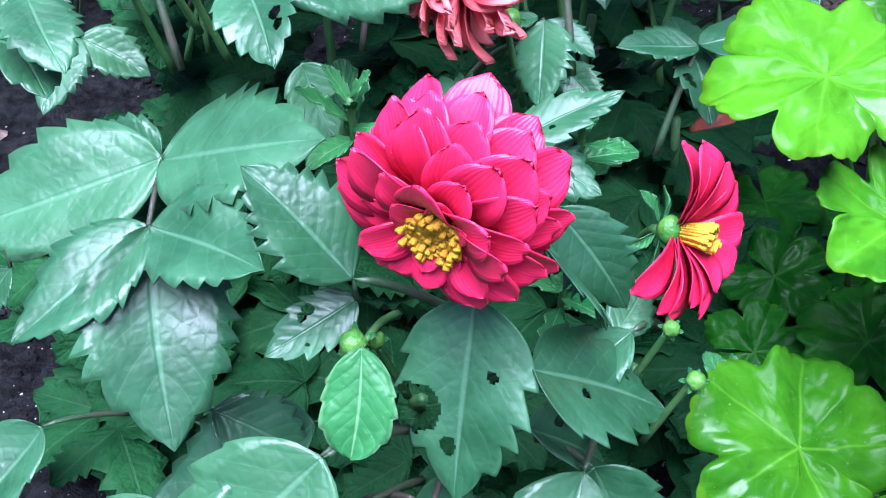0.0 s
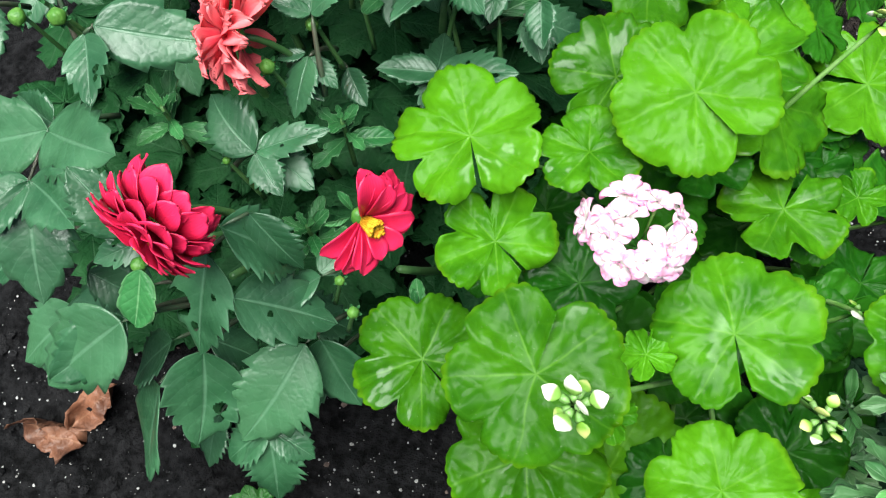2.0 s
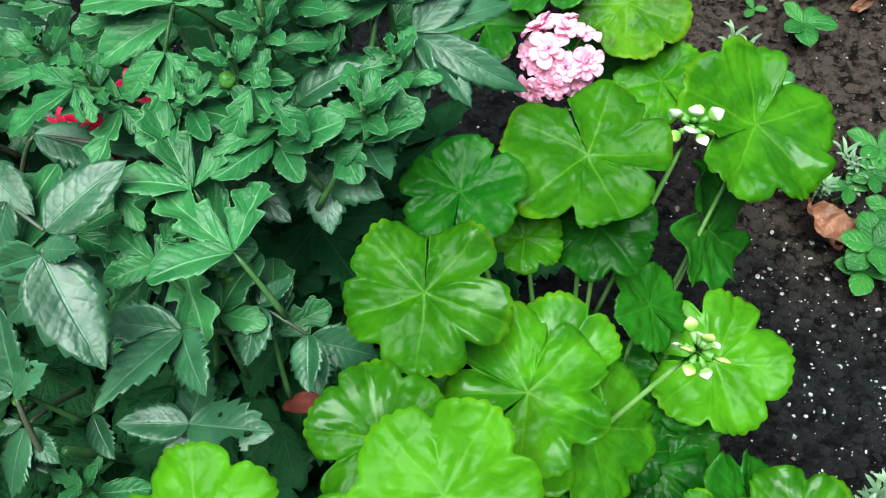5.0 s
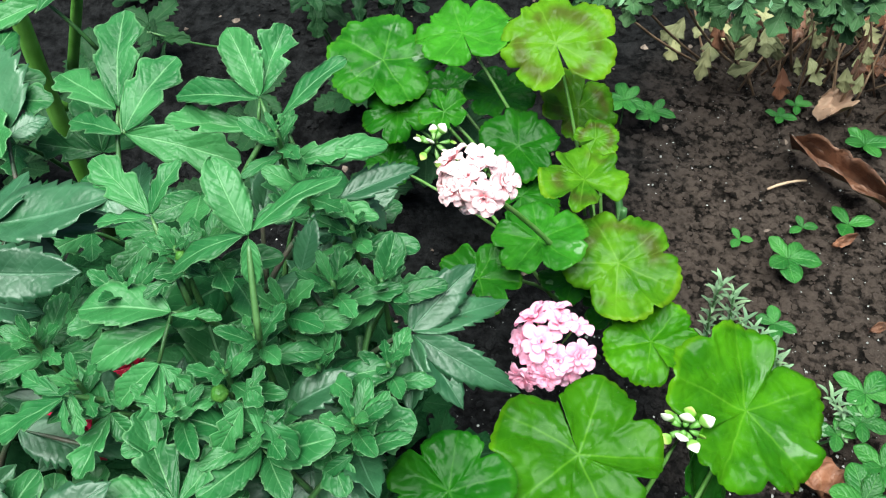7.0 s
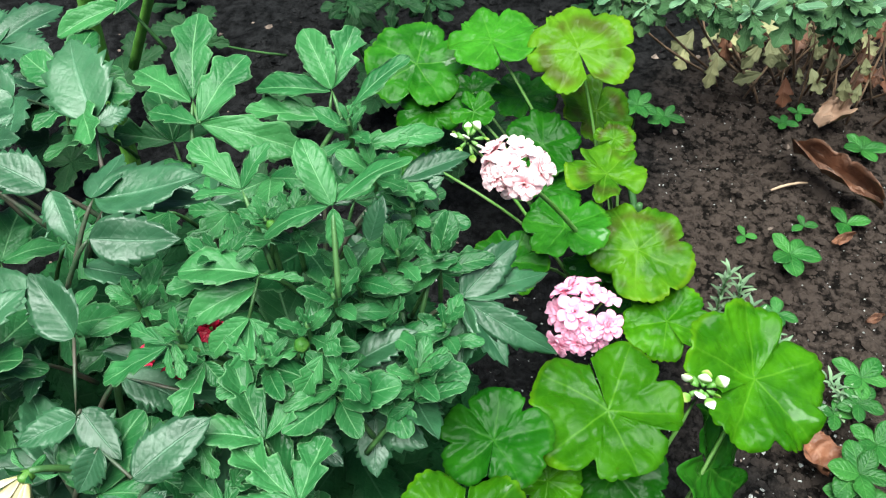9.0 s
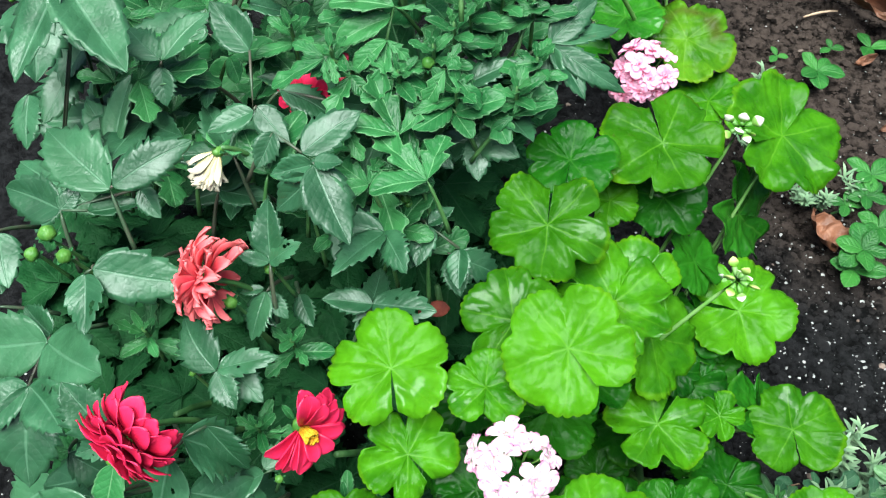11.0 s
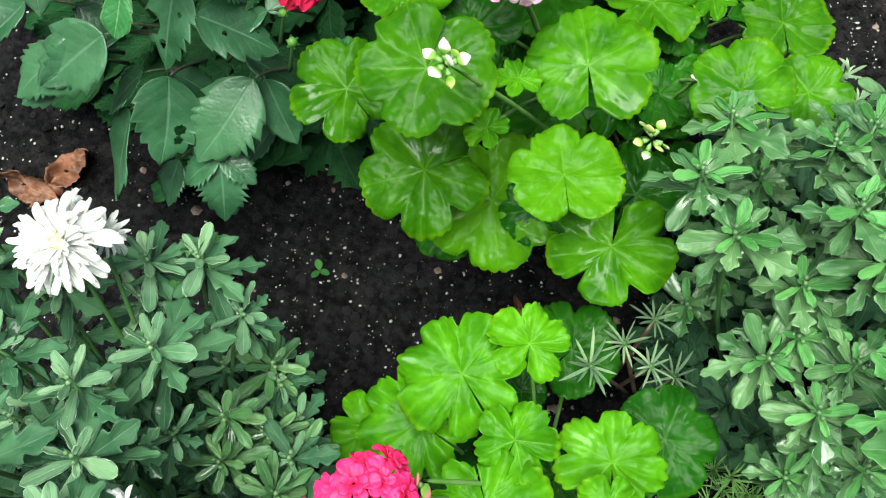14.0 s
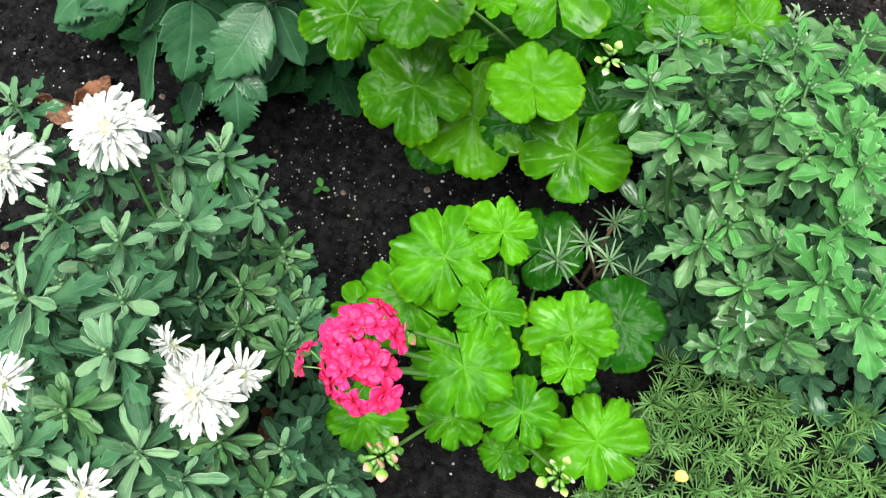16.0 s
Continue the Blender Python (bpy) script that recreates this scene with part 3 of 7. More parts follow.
LOW_DAHLIA = [leaflet_mesh("leaflet", 160 + i, 5 + i % 2, 0.36, 0.0, 0.65, 0.15, 0.05, 2, 5) for i in range(5)]
LOW_MUM = [leaflet_mesh("leaf", 360 + i, 4, 0.1, 0.0, 1.0, 0.2, 0.06, 3, 5, 0.42, (), 2, 0.35, 0.5) for i in range(4)]
MUM_LOBED = [with_material(leaflet_mesh("leaf", 320 + i, 4, 0.09, 0.0, 0.72, 0.20, 0.08, 7, 9, 0.78, (), 2, 0.50 + 0.05 * i, 0.7), MUM_LIGHT) for i in range(4)]
MUM_TOP = [with_material(m, MUM_HAZE) for m in MUM_LOBED]
MUM_FRESH = [with_material(m, MUM_MID) for m in MUM_BLADES]
MUM_SIDE = [with_material(MUM_LOBED[i] if i % 2 else MUM_BLADES[i], MUM_MID) for i in range(4)]


# ---------------------------------------------------------------- plant builders
def fan_leaf(plant, c, tip, up, root, look_kind="fresh", k=0):
    """One pelargonium leaf with its stalk; c: where the stalk meets the blade."""
    c, tip = Vector(c), Vector(tip)
    pool = {"fresh": FANS, "dark": FANS_DARK, "marked": FANS_MARKED, "ruffled": RUFFLED, "mid": FANS_MID, "light": FANS_CURLY}[look_kind]
    leaf = part("leaf", pool[k % len(pool)], None, plant, blade_pose(c, c.lerp(tip, 0.97), up))
    root = Vector(root)
    low = c.lerp(root, 0.55 + 0.1 * ((k * 7) % 5) / 5)
    low.z = max(0.02, c.z * 0.32)
    stalk("petiole", low, c - Vector(up).normalized() * 0.0012, 0.0021, 0.0016, PETIOLE, leaf, 0.0, (Vector((c.x - low.x, c.y - low.y, 0)) * -0.12))
    return leaf


def pinnate_leaf(plant, foot, blades, young=False, k=0, marks=()):
    """One dahlia leaf: blades are (base, tip, width over length, up); foot: where its stalk leaves the stem."""
    foot = Vector(foot)
    joint = Vector(blades[0][0])
    foot = joint.lerp(foot, min(1.0, 0.055 / max(0.001, (foot - joint).length)))
    pts = bow(foot, joint, -0.25 * (joint - foot).length * 0.3)
    ends = [Vector(b[0]) for b in blades if (Vector(b[0]) - joint).length > 0.004]
    v, f = tube(pts, [0.0022 - 0.0009 * i / 6 for i in range(7)], 5)
    for e in ends:
        v2, f2 = tube([joint, joint.lerp(e, 0.5), e], [0.0014, 0.0013, 0.0011], 5)
        f += [tuple(len(v) + i for i in face) for face in f2]
        v += v2
    v, f, _ = welded(v, f, [joint], 0.0026)
    leaf = part("leaf", mesh("leaf_stalk", v, f), STEM_DARK if not young else STEM, plant)
    pool = YOUNG_BLADES if young else DAHLIA_BLADES
    for i, (base, tip, wide, up) in enumerate(blades):
        source = HOLED_BLADES if (i, "holed") in marks else pool
        part("leaflet", YOUNG_BLADES[0] if young and len(blades) == 1 else source[(k + 3 * i) % len(source)], None, leaf, blade_pose(base, tip, up, min(wide * 1.14, 0.68)), "insect-eaten leaflet" if source is HOLED_BLADES else "")
    return leaf


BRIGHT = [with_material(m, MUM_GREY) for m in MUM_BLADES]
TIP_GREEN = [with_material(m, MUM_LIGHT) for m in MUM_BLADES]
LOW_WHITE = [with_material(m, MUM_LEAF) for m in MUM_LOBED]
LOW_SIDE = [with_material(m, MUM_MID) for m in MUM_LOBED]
SLIM = {"chrysanthemum_leaf": 0.27, "chrysanthemum_back_leaf": 0.54, "chrysanthemum_shade_leaf": 0.46, "chrysanthemum_lobed_leaf": 0.35, "chrysanthemum_pale_leaf": 0.46}


def shoot(plant, top, foot, lean, size, count, pool, k, stem=STEM, buds=0):
    """A leafy shoot: a stem with a rosette of leaves at its head and a few below."""
    top, foot = Vector(top), Vector(foot)
    r = random.Random(900 + k)
    pts = bow(foot, top, 0.0, (r.uniform(-0.012, 0.012), r.uniform(-0.012, 0.012), 0), 6)
    v, f = tube(pts, [0.0022 - 0.0008 * i / 5 for i in range(6)], 5)
    stem_ob = part("shoot", mesh("shoot_stem", v, f), stem, plant)
    axis = (Vector((0, 0, 1)) + Vector(lean)).normalized()
    a0 = axis.orthogonal().normalized()
    b0 = axis.cross(a0)
    for i in range(count):
        w = 2.39996 * i + r.uniform(-0.3, 0.3)
        ring = i / max(count - 1, 1)
        out = a0 * math.cos(w) + b0 * math.sin(w)
        rise = (1.3 if i < 2 else 0.62 - 0.85 * ring) + r.uniform(-0.15, 0.15)
        d = (out + axis * rise).normalized()
        length = size * (0.42 + 0.68 * min(1, ring * 1.8)) * r.uniform(0.7, 1.2)
        base = top - axis * (size * 0.75 * ring)
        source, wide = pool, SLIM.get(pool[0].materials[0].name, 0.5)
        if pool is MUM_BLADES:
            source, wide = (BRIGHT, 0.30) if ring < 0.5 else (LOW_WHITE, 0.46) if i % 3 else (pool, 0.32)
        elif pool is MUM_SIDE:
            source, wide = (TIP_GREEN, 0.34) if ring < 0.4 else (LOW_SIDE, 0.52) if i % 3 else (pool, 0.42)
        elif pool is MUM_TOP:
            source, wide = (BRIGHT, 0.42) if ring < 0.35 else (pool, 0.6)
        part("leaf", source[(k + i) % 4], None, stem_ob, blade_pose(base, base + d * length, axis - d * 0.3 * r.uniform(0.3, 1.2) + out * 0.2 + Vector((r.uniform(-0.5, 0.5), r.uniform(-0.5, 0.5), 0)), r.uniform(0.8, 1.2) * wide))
    for i in range(buds):
        w = 2.4 * i
        p = top + (a0 * math.cos(w) + b0 * math.sin(w)) * 0.003 * (i > 0) * 1.4
        part("bud", TINY_BUD, None, stem_ob, blade_pose(p, p + axis * 0.0036, (1, 0, 0.2)))
    return stem_ob


TINY_BUD = with_material(blob_mesh("bud", 5, 5, 8, 0.1), stem_material("woolly_bud", (0.06, 0.13, 0.05), (0.12, 0.20, 0.09)))
BIG_BUD = with_material(blob_mesh("bud", 6, 8, 15, 0.06), GREEN_BUD)
SEPAL = with_material(leaflet_mesh("sepal", 21, 4, 0.02, 0.0, 0.8, 0.3, 0.12), DAHLIA_YOUNG)


def axes_of(axis):
    axis = Vector(axis).normalized()
    a = axis.cross(Vector((0.12, 0.2, 0.97))).normalized()
    return axis, a, axis.cross(a)


def dahlia_bud(plant, place, axis, size, foot):
    axis, a, b = axes_of(axis)
    place = Vector(place)
    bud = part("flower_bud", BIG_BUD, None, plant, blade_pose(place - axis * size * 0.5, place + axis * size * 0.5, a, 1.0))
    for i in range(6):
        w = i * math.pi / 3
        o = a * math.cos(w) + b * math.sin(w)
        base = place - axis * size * 0.5
        part("sepal", SEPAL, None, bud, blade_pose(base + o * size * 0.12, base + o * size * 0.75 + axis * size * (0.1 + 0.35 * (i % 2)), axis, 0.4))
    foot = Vector(foot) - place
    foot = place + Vector((foot.x, foot.y, 0)).normalized() * 0.012 - Vector((0, 0, 0.05))
    stalk("stalk", foot, place - axis * size * 0.5, 0.0018, 0.0014, STEM, bud)
    return bud


def dahlia_flower(plant, place, axis, radius, foot, whorls, petal, seed, disc=0.2, disc_material=YELLOW, label="", bare=None, core=True):
    """whorls: (count, length over radius, degrees from the axis, degrees of spread)."""
    r = random.Random(seed)
    axis, a, b = axes_of(axis)
    place = Vector(place)
    head = part("flower", blob_mesh("receptacle", seed, 7, 12, 0.05), GREEN_BUD, plant, blade_pose(place - axis * radius * 0.28, place + axis * radius * 0.02, a, 1.2), label)
    for n, (count, length, open_deg, jitter, lift) in enumerate(whorls):
        for i in range(count):
            w = 2 * math.pi * (i + 0.5 * (n % 2) + r.uniform(-0.12, 0.12)) / count + 0.37 * n
            o = a * math.cos(w) + b * math.sin(w)
            if bare and o.dot(Vector(bare)) > 0.7:
                continue
            g = radians(open_deg + r.uniform(-jitter, jitter))
            d = o * math.sin(g) + axis * math.cos(g)
            up = axis * math.sin(g) - o * math.cos(g)
            base = place + o * radius * 0.08 + axis * radius * lift
            part("petal", petal[(i + n) % len(petal)], None, head, blade_pose(base, base + d * radius * length * 0.94 * (0.93 + 0.07 * o.z) * r.uniform(0.92, 1.08), up + o * r.uniform(-0.1, 0.1) + (a * r.uniform(-0.25, 0.25)), r.uniform(0.9, 1.1)))
    if core:
        verts, faces = [], []
        for i in range(70):
            w, q = 2.39996 * i, math.sqrt((i + 0.5) / 70)
            o = (a * math.cos(w) + b * math.sin(w)) * q * radius * disc
            base = place + o * 0.8 + axis * radius * 0.02
            tip = place + o * 1.25 + axis * radius * (0.26 + 0.1 * q + r.uniform(-0.04, 0.05))
            v2, f2 = tube([base, base.lerp(tip, 0.6), tip], [radius * 0.02, radius * 0.02, radius * 0.032], 5)
            faces += [tuple(len(verts) + j for j in f) for f in f2]
            verts += v2
        part("disc", mesh("disc", verts, faces), disc_material, head)
    for i in range(5):
        w = i * 2 * math.pi / 5
        o = a * math.cos(w) + b * math.sin(w)
        base = place - axis * radius * 0.24 + o * radius * 0.1
        part("sepal", SEPAL, None, head, blade_pose(base, base + (o - axis * 0.35) * radius * 0.42, axis, 0.35))
    foot = Vector(foot) - place
    foot = place + Vector((foot.x, foot.y, 0)).normalized() * 0.03 - axis * radius * 0.5 - Vector((0, 0, 0.07))
    stalk("stalk", foot, place - axis * radius * 0.26, 0.0026, 0.002, STEM, head, -0.01)
    return head


RED_PETALS = [with_material(petal_mesh("petal", 400 + i, 0.33, 0.26, 0.13, 0.40 + 0.1 * (i % 3), 0.0, 0.012, 0.75, 0.44, 0.06), RED_PETAL) for i in range(4)]
CORAL_PETALS = [with_material(petal_mesh("petal", 410 + i, 0.20, 0.7, 0.16 - 0.12 * (i % 3), 0.30, 0.02, 0.07), CORAL_PETAL) for i in range(5)]
DRY_PETALS = [with_material(petal_mesh("petal", 420 + i, 0.17, 1.2, 0.2 - 0.15 * (i % 3), 0.1, 0.05, 0.09), DRY_PETAL) for i in range(4)]
RAY_PETALS = [with_material(petal_mesh("petal", 430 + i, 0.09, 0.6, 0.14 - 0.12 * (i % 3), 0.8, 0.07, 0.05, 0.4), WHITE_PETAL) for i in range(4)]


def floret_mesh(name, seed, petals=8, wide=0.40):
    """One small semi-double flower, half a unit in radius, facing y."""
    r = random.Random(seed)
    verts, faces, uvs = [], [], []
    for i in range(petals):
        ring = 0 if i < 6 else 1 if i < 11 else 2
        w = 2 * math.pi * (i / 6, (i - 5.6) / 5, (i - 10.7) / 4)[ring] + r.uniform(-0.2, 0.2)
        g = radians((88, 60, 30)[ring] + r.uniform(-12, 12))
        length = (0.50, 0.36, 0.20)[ring] * r.uniform(0.85, 1.12)
        o = Vector((math.cos(w), 0, math.sin(w)))
        d = o * math.sin(g) + Vector((0, 1, 0)) * math.cos(g)
        up = Vector((0, 1, 0)) * math.sin(g) - o * math.cos(g)
        m = blade_pose((0, 0, 0), d * length, up)
        p = petal_mesh("p", seed * 7 + i, wide * r.uniform(0.85, 1.1), 0.30, 0.10, 0.85, 0.10, 0.10, 0.8)
        uv = np.empty(len(p.loops) * 2, dtype=np.float32)
        p.uv_layers[0].data.foreach_get("uv", uv)
        at = {l.vertex_index: (uv[2 * n], uv[2 * n + 1]) for n, l in enumerate(p.loops)}
        faces += [tuple(len(verts) + j for j in f.vertices) for f in p.polygons]
        uvs += [at[j] for j in range(len(p.vertices))]
        verts += [m @ v.co for v in p.vertices]
        bpy.data.meshes.remove(p)
    verts, faces, uvs = welded(verts, faces, [(0, 0, 0)], 0.055, uvs)
    return mesh(name, verts, faces, uvs)


FLORETS = [floret_mesh("floret", 500 + i, 13 + i % 3, 0.40) for i in range(5)]


def umbel(plant, place, axis, radius, count, material, foot, seed, floret=0.9, spread=95.0, hole=0.0, label=""):
    """A round cluster of florets on a tall stalk."""
    r = random.Random(seed)
    axis, a, b = axes_of(axis)
    place = Vector(place)
    pool = [with_material(f, material) for f in FLORETS]
    pts = bow(foot, place - axis * radius * 0.9, -0.01)
    v, f = tube(pts, [0.0026 - 0.0006 * i / 6 for i in range(7)])
    spots = []
    for i in range(count):
        t = (i + 0.5 + hole) / (count + hole)
        g = radians(spread) * math.sqrt(t)
        w = 2.39996 * i + r.uniform(-0.2, 0.2)
        d = (a * math.cos(w) + b * math.sin(w)) * math.sin(g) + axis * math.cos(g)
        spots.append((place + d * radius * r.uniform(0.58, 1.0) - axis * radius * 0.25, (d + axis * 0.35).normalized()))
        v2, f2 = tube([pts[-1], pts[-1].lerp(spots[-1][0], 0.5) + axis * 0.002, spots[-1][0]], [0.0008, 0.0007, 0.0009], 4)
        f += [tuple(len(v) + j for j in face) for face in f2]
        v += v2
    v, f, _ = welded(v, f, [pts[-1]], 0.0032)
    head = part("umbel", mesh("flower_stalk", v, f), PETIOLE, plant, None, label)
    for i, (p, d) in enumerate(spots):
        part("floret", pool[i % len(pool)], None, head, blade_pose(p, p + (d + Vector((r.uniform(-0.25, 0.25), r.uniform(-0.25, 0.25), 0))).normalized() * radius * floret * r.uniform(0.85, 1.15), a + b * r.uniform(-1, 1)))
    return head


def bud_cluster(plant, place, axis, size, count, material, foot, seed, label=""):
    r = random.Random(seed)
    axis, a, b = axes_of(axis)
    place = Vector(place)
    data = with_material(blob_mesh("bud", seed, 6, 8, 0.08, 0.0, 0.4), material)
    unripe = with_material(data, PALE_BUD if material is CREAM_BUD else CREAM_BUD if material is PALE_BUD else GREEN_BUD)
    base = place - axis * size
    v, f = tube(bow(foot, base, -0.005), [0.002 - 0.0004 * i / 6 for i in range(7)])
    spots = []
    for i in range(count):
        g = radians(112) * math.sqrt((i + 0.3) / count)
        w = 2.39996 * i + seed
        d = (a * math.cos(w) + b * math.sin(w)) * math.sin(g) + axis * math.cos(g)
        p = base + d * size * r.uniform(0.6, 0.95)
        spots.append((p, (d - Vector((0, 0, 0.5 * (i > count // 2)))).normalized(), r.uniform(0.9, 1.2) * (0.8 if i > count // 2 else 1.0)))
        v2, f2 = tube([base, base.lerp(p, 0.6), p], [0.0015, 0.0018, 0.0023], 6)
        f += [tuple(len(v) + j for j in face) for face in f2]
        v += v2
    v, f, _ = welded(v, f, [base], 0.0024)
    head = part("bud_stalk", mesh("bud_stalk", v, f), PETIOLE, plant, None, label)
    for i, (p, d, k) in enumerate(spots):
        part("bud", data if i <= count // 2 else unripe, None, head, blade_pose(p, p + d * 0.0092 * k, a, 0.33))
    return head


def mum_flower(plant, place, axis, radius, foot, seed, count=46, droop=0.0):
    r = random.Random(seed)
    axis, a, b = axes_of(axis)
    place = Vector(place)
    head = part("flower", blob_mesh("flower_core", seed, 6, 12, 0.0, 0.08), CORE_GREEN, plant, blade_pose(place - axis * radius * 0.25, place + axis * radius * 0.18, a, 1.1))
    for i in range(count):
        t = (i + 0.5) / count
        w = 2.39996 * i + r.uniform(-0.15, 0.15)
        g = radians(20 + 88 * t ** 0.7 + droop * t * 30 + r.uniform(-15, 15))
        o = a * math.cos(w) + b * math.sin(w)
        d = o * math.sin(g) + axis * math.cos(g)
        up = axis * math.sin(g) - o * math.cos(g)
        base = place + o * radius * 0.1
        part("petal", RAY_PETALS[i % 4], None, head, blade_pose(base, base + d * radius * (0.45 + 0.5 * t ** 0.5) * r.uniform(0.72, 1.2), up + Vector((r.uniform(-0.4, 0.4), r.uniform(-0.4, 0.4), 0)), r.uniform(0.75, 1.25)))
    stalk("stalk", foot, place - axis * radius * 0.2, 0.002, 0.0016, STEM, head)
    return head


# ---------------------------------------------------------------- ground
def spaced(lo, hi, step):
    near = np.arange(lo, hi + step / 2, step)
    out = [0.1 * 1.6 ** i for i in range(14)]
    return np.concatenate([lo - np.cumsum(out)[::-1], near, hi + np.cumsum(out)])


def soil_height(x, y):
    p = Vector((x * 9, y * 9, 0.3))
    h = 0.012 * noise.noise(p) + 0.007 * noise.noise(p * 3.1) + 0.005 * noise.noise(p * 7.7)
    return h + 0.03 * math.exp(-((x - 0.35) ** 2 + (y - 0.85) ** 2) / 0.05)


def build_ground():
    xs, ys = spaced(-0.3, 1.9, 0.0125), spaced(0.1, 2.7, 0.0125)
    verts = [(x, y, soil_height(x, y) if -1 < x < 3 and -1 < y < 4 else 0.0) for y in ys for x in xs]
    ob = solo("ground", mesh("ground", verts, grid_faces(len(ys), len(xs))), SOIL, "dark crumbly potting soil of a flower bed", "soil", kind="structure")
    return ob


build_ground()

# ---------------------------------------------------------------- pelargoniums
PELARGONIUM_FOOT, BACK_PELARGONIUM_FOOT, RED_PELARGONIUM_FOOT = (0.87, 1.12, 0.0), (0.80, 1.62, 0.0), (0.99, 0.66, 0.0)
pelargonium = thing("pelargonium", PELARGONIUM_FOOT, "large pelargonium with bright green lobed leaves and white-pink flowers", "pelargonium", "pelargoniums in the bed")
back_pelargonium = thing("pelargonium", BACK_PELARGONIUM_FOOT, "pelargonium with brown-zoned leaves and two soft pink flower heads", "pelargonium", "pelargoniums in the bed")
red_pelargonium = thing("pelargonium", RED_PELARGONIUM_FOOT, "low pelargonium with ruffled leaves and one magenta-red flower head", "pelargonium", "pelargoniums in the bed")
fan_leaf(pelargonium, (0.710, 0.974, 0.368), (0.686, 1.015, 0.372), (-0.062, -0.137, 0.989), PELARGONIUM_FOOT, "fresh", 1)
fan_leaf(pelargonium, (0.825, 1.025, 0.398), (0.783, 1.048, 0.408), (0.047, -0.330, 0.943), PELARGONIUM_FOOT, "fresh", 104)
fan_leaf(pelargonium, (0.779, 0.987, 0.368), (0.769, 1.017, 0.371), (-0.031, -0.122, 0.992), PELARGONIUM_FOOT, "fresh", 3)
fan_leaf(pelargonium, (0.777, 1.051, 0.355), (0.734, 1.042, 0.354), (0.029, -0.254, 0.967), PELARGONIUM_FOOT, "fresh", 4)
fan_leaf(pelargonium, (0.842, 1.108, 0.330), (0.867, 1.153, 0.336), (-0.116, -0.062, 0.991), PELARGONIUM_FOOT, "fresh", 5)
fan_leaf(pelargonium, (0.879, 1.115, 0.285), (0.924, 1.130, 0.264), (0.445, -0.089, 0.891), PELARGONIUM_FOOT, "fresh", 6)
fan_leaf(pelargonium, (0.889, 0.925, 0.326), (0.866, 0.969, 0.334), (-0.056, -0.214, 0.975), PELARGONIUM_FOOT, "fresh", 94)
fan_leaf(pelargonium, (0.793, 0.852, 0.365), (0.795, 0.803, 0.353), (0.000, -0.243, 0.970), PELARGONIUM_FOOT, "fresh", 8)
fan_leaf(pelargonium, (0.716, 0.863, 0.270), (0.675, 0.884, 0.278), (0.117, -0.155, 0.981), PELARGONIUM_FOOT, "fresh", 9)
fan_leaf(pelargonium, (0.742, 0.929, 0.335), (0.708, 0.945, 0.341), (0.080, -0.154, 0.985), PELARGONIUM_FOOT, "fresh", 10)
fan_leaf(pelargonium, (0.796, 0.931, 0.310), (0.758, 0.940, 0.313), (0.032, -0.234, 0.972), PELARGONIUM_FOOT, "dark", 11)
fan_leaf(pelargonium, (0.909, 1.057, 0.250), (0.901, 1.013, 0.248), (0.032, -0.054, 0.998), PELARGONIUM_FOOT, "fresh", 98)
fan_leaf(pelargonium, (0.956, 1.086, 0.245), (0.935, 1.094, 0.246), (0.006, -0.087, 0.996), PELARGONIUM_FOOT, "ruffled", 13)
fan_leaf(pelargonium, (0.999, 0.962, 0.310), (0.959, 0.973, 0.315), (0.040, -0.254, 0.966), PELARGONIUM_FOOT, "fresh", 14)
fan_leaf(pelargonium, (1.022, 1.112, 0.215), (1.002, 1.151, 0.221), (0.061, -0.125, 0.990), PELARGONIUM_FOOT, "fresh", 15)
fan_leaf(pelargonium, (1.056, 1.025, 0.250), (1.065, 1.059, 0.260), (-0.046, -0.262, 0.964), PELARGONIUM_FOOT, "fresh", 16)
fan_leaf(pelargonium, (0.952, 1.211, 0.210), (1.006, 1.224, 0.207), (0.086, -0.155, 0.984), PELARGONIUM_FOOT, "fresh", 17)
fan_leaf(pelargonium, (0.773, 1.134, 0.367), (0.785, 1.086, 0.357), (0.000, -0.196, 0.981), PELARGONIUM_FOOT, "fresh", 97)
fan_leaf(pelargonium, (0.834, 1.264, 0.347), (0.869, 1.220, 0.343), (0.052, -0.051, 0.997), PELARGONIUM_FOOT, "fresh", 19)
fan_leaf(pelargonium, (0.935, 1.363, 0.288), (0.980, 1.408, 0.277), (0.329, -0.094, 0.940), PELARGONIUM_FOOT, "fresh", 20)
fan_leaf(pelargonium, (0.846, 0.898, 0.320), (0.834, 0.911, 0.321), (0.051, -0.040, 0.998), PELARGONIUM_FOOT, "ruffled", 21)
fan_leaf(pelargonium, (0.837, 0.861, 0.300), (0.820, 0.866, 0.300), (-0.025, -0.072, 0.997), PELARGONIUM_FOOT, "ruffled", 22)
fan_leaf(pelargonium, (0.905, 0.838, 0.320), (0.885, 0.875, 0.321), (-0.013, -0.037, 0.999), PELARGONIUM_FOOT, "fresh", 23)
fan_leaf(pelargonium, (0.851, 0.851, 0.200), (0.880, 0.800, 0.177), (0.000, -0.410, 0.912), PELARGONIUM_FOOT, "fresh", 24)
fan_leaf(pelargonium, (0.798, 0.832, 0.250), (0.757, 0.796, 0.245), (0.088, -0.246, 0.965), PELARGONIUM_FOOT, "fresh", 25)
fan_leaf(pelargonium, (0.956, 0.834, 0.245), (0.966, 0.788, 0.226), (0.092, -0.370, 0.925), PELARGONIUM_FOOT, "fresh", 26)
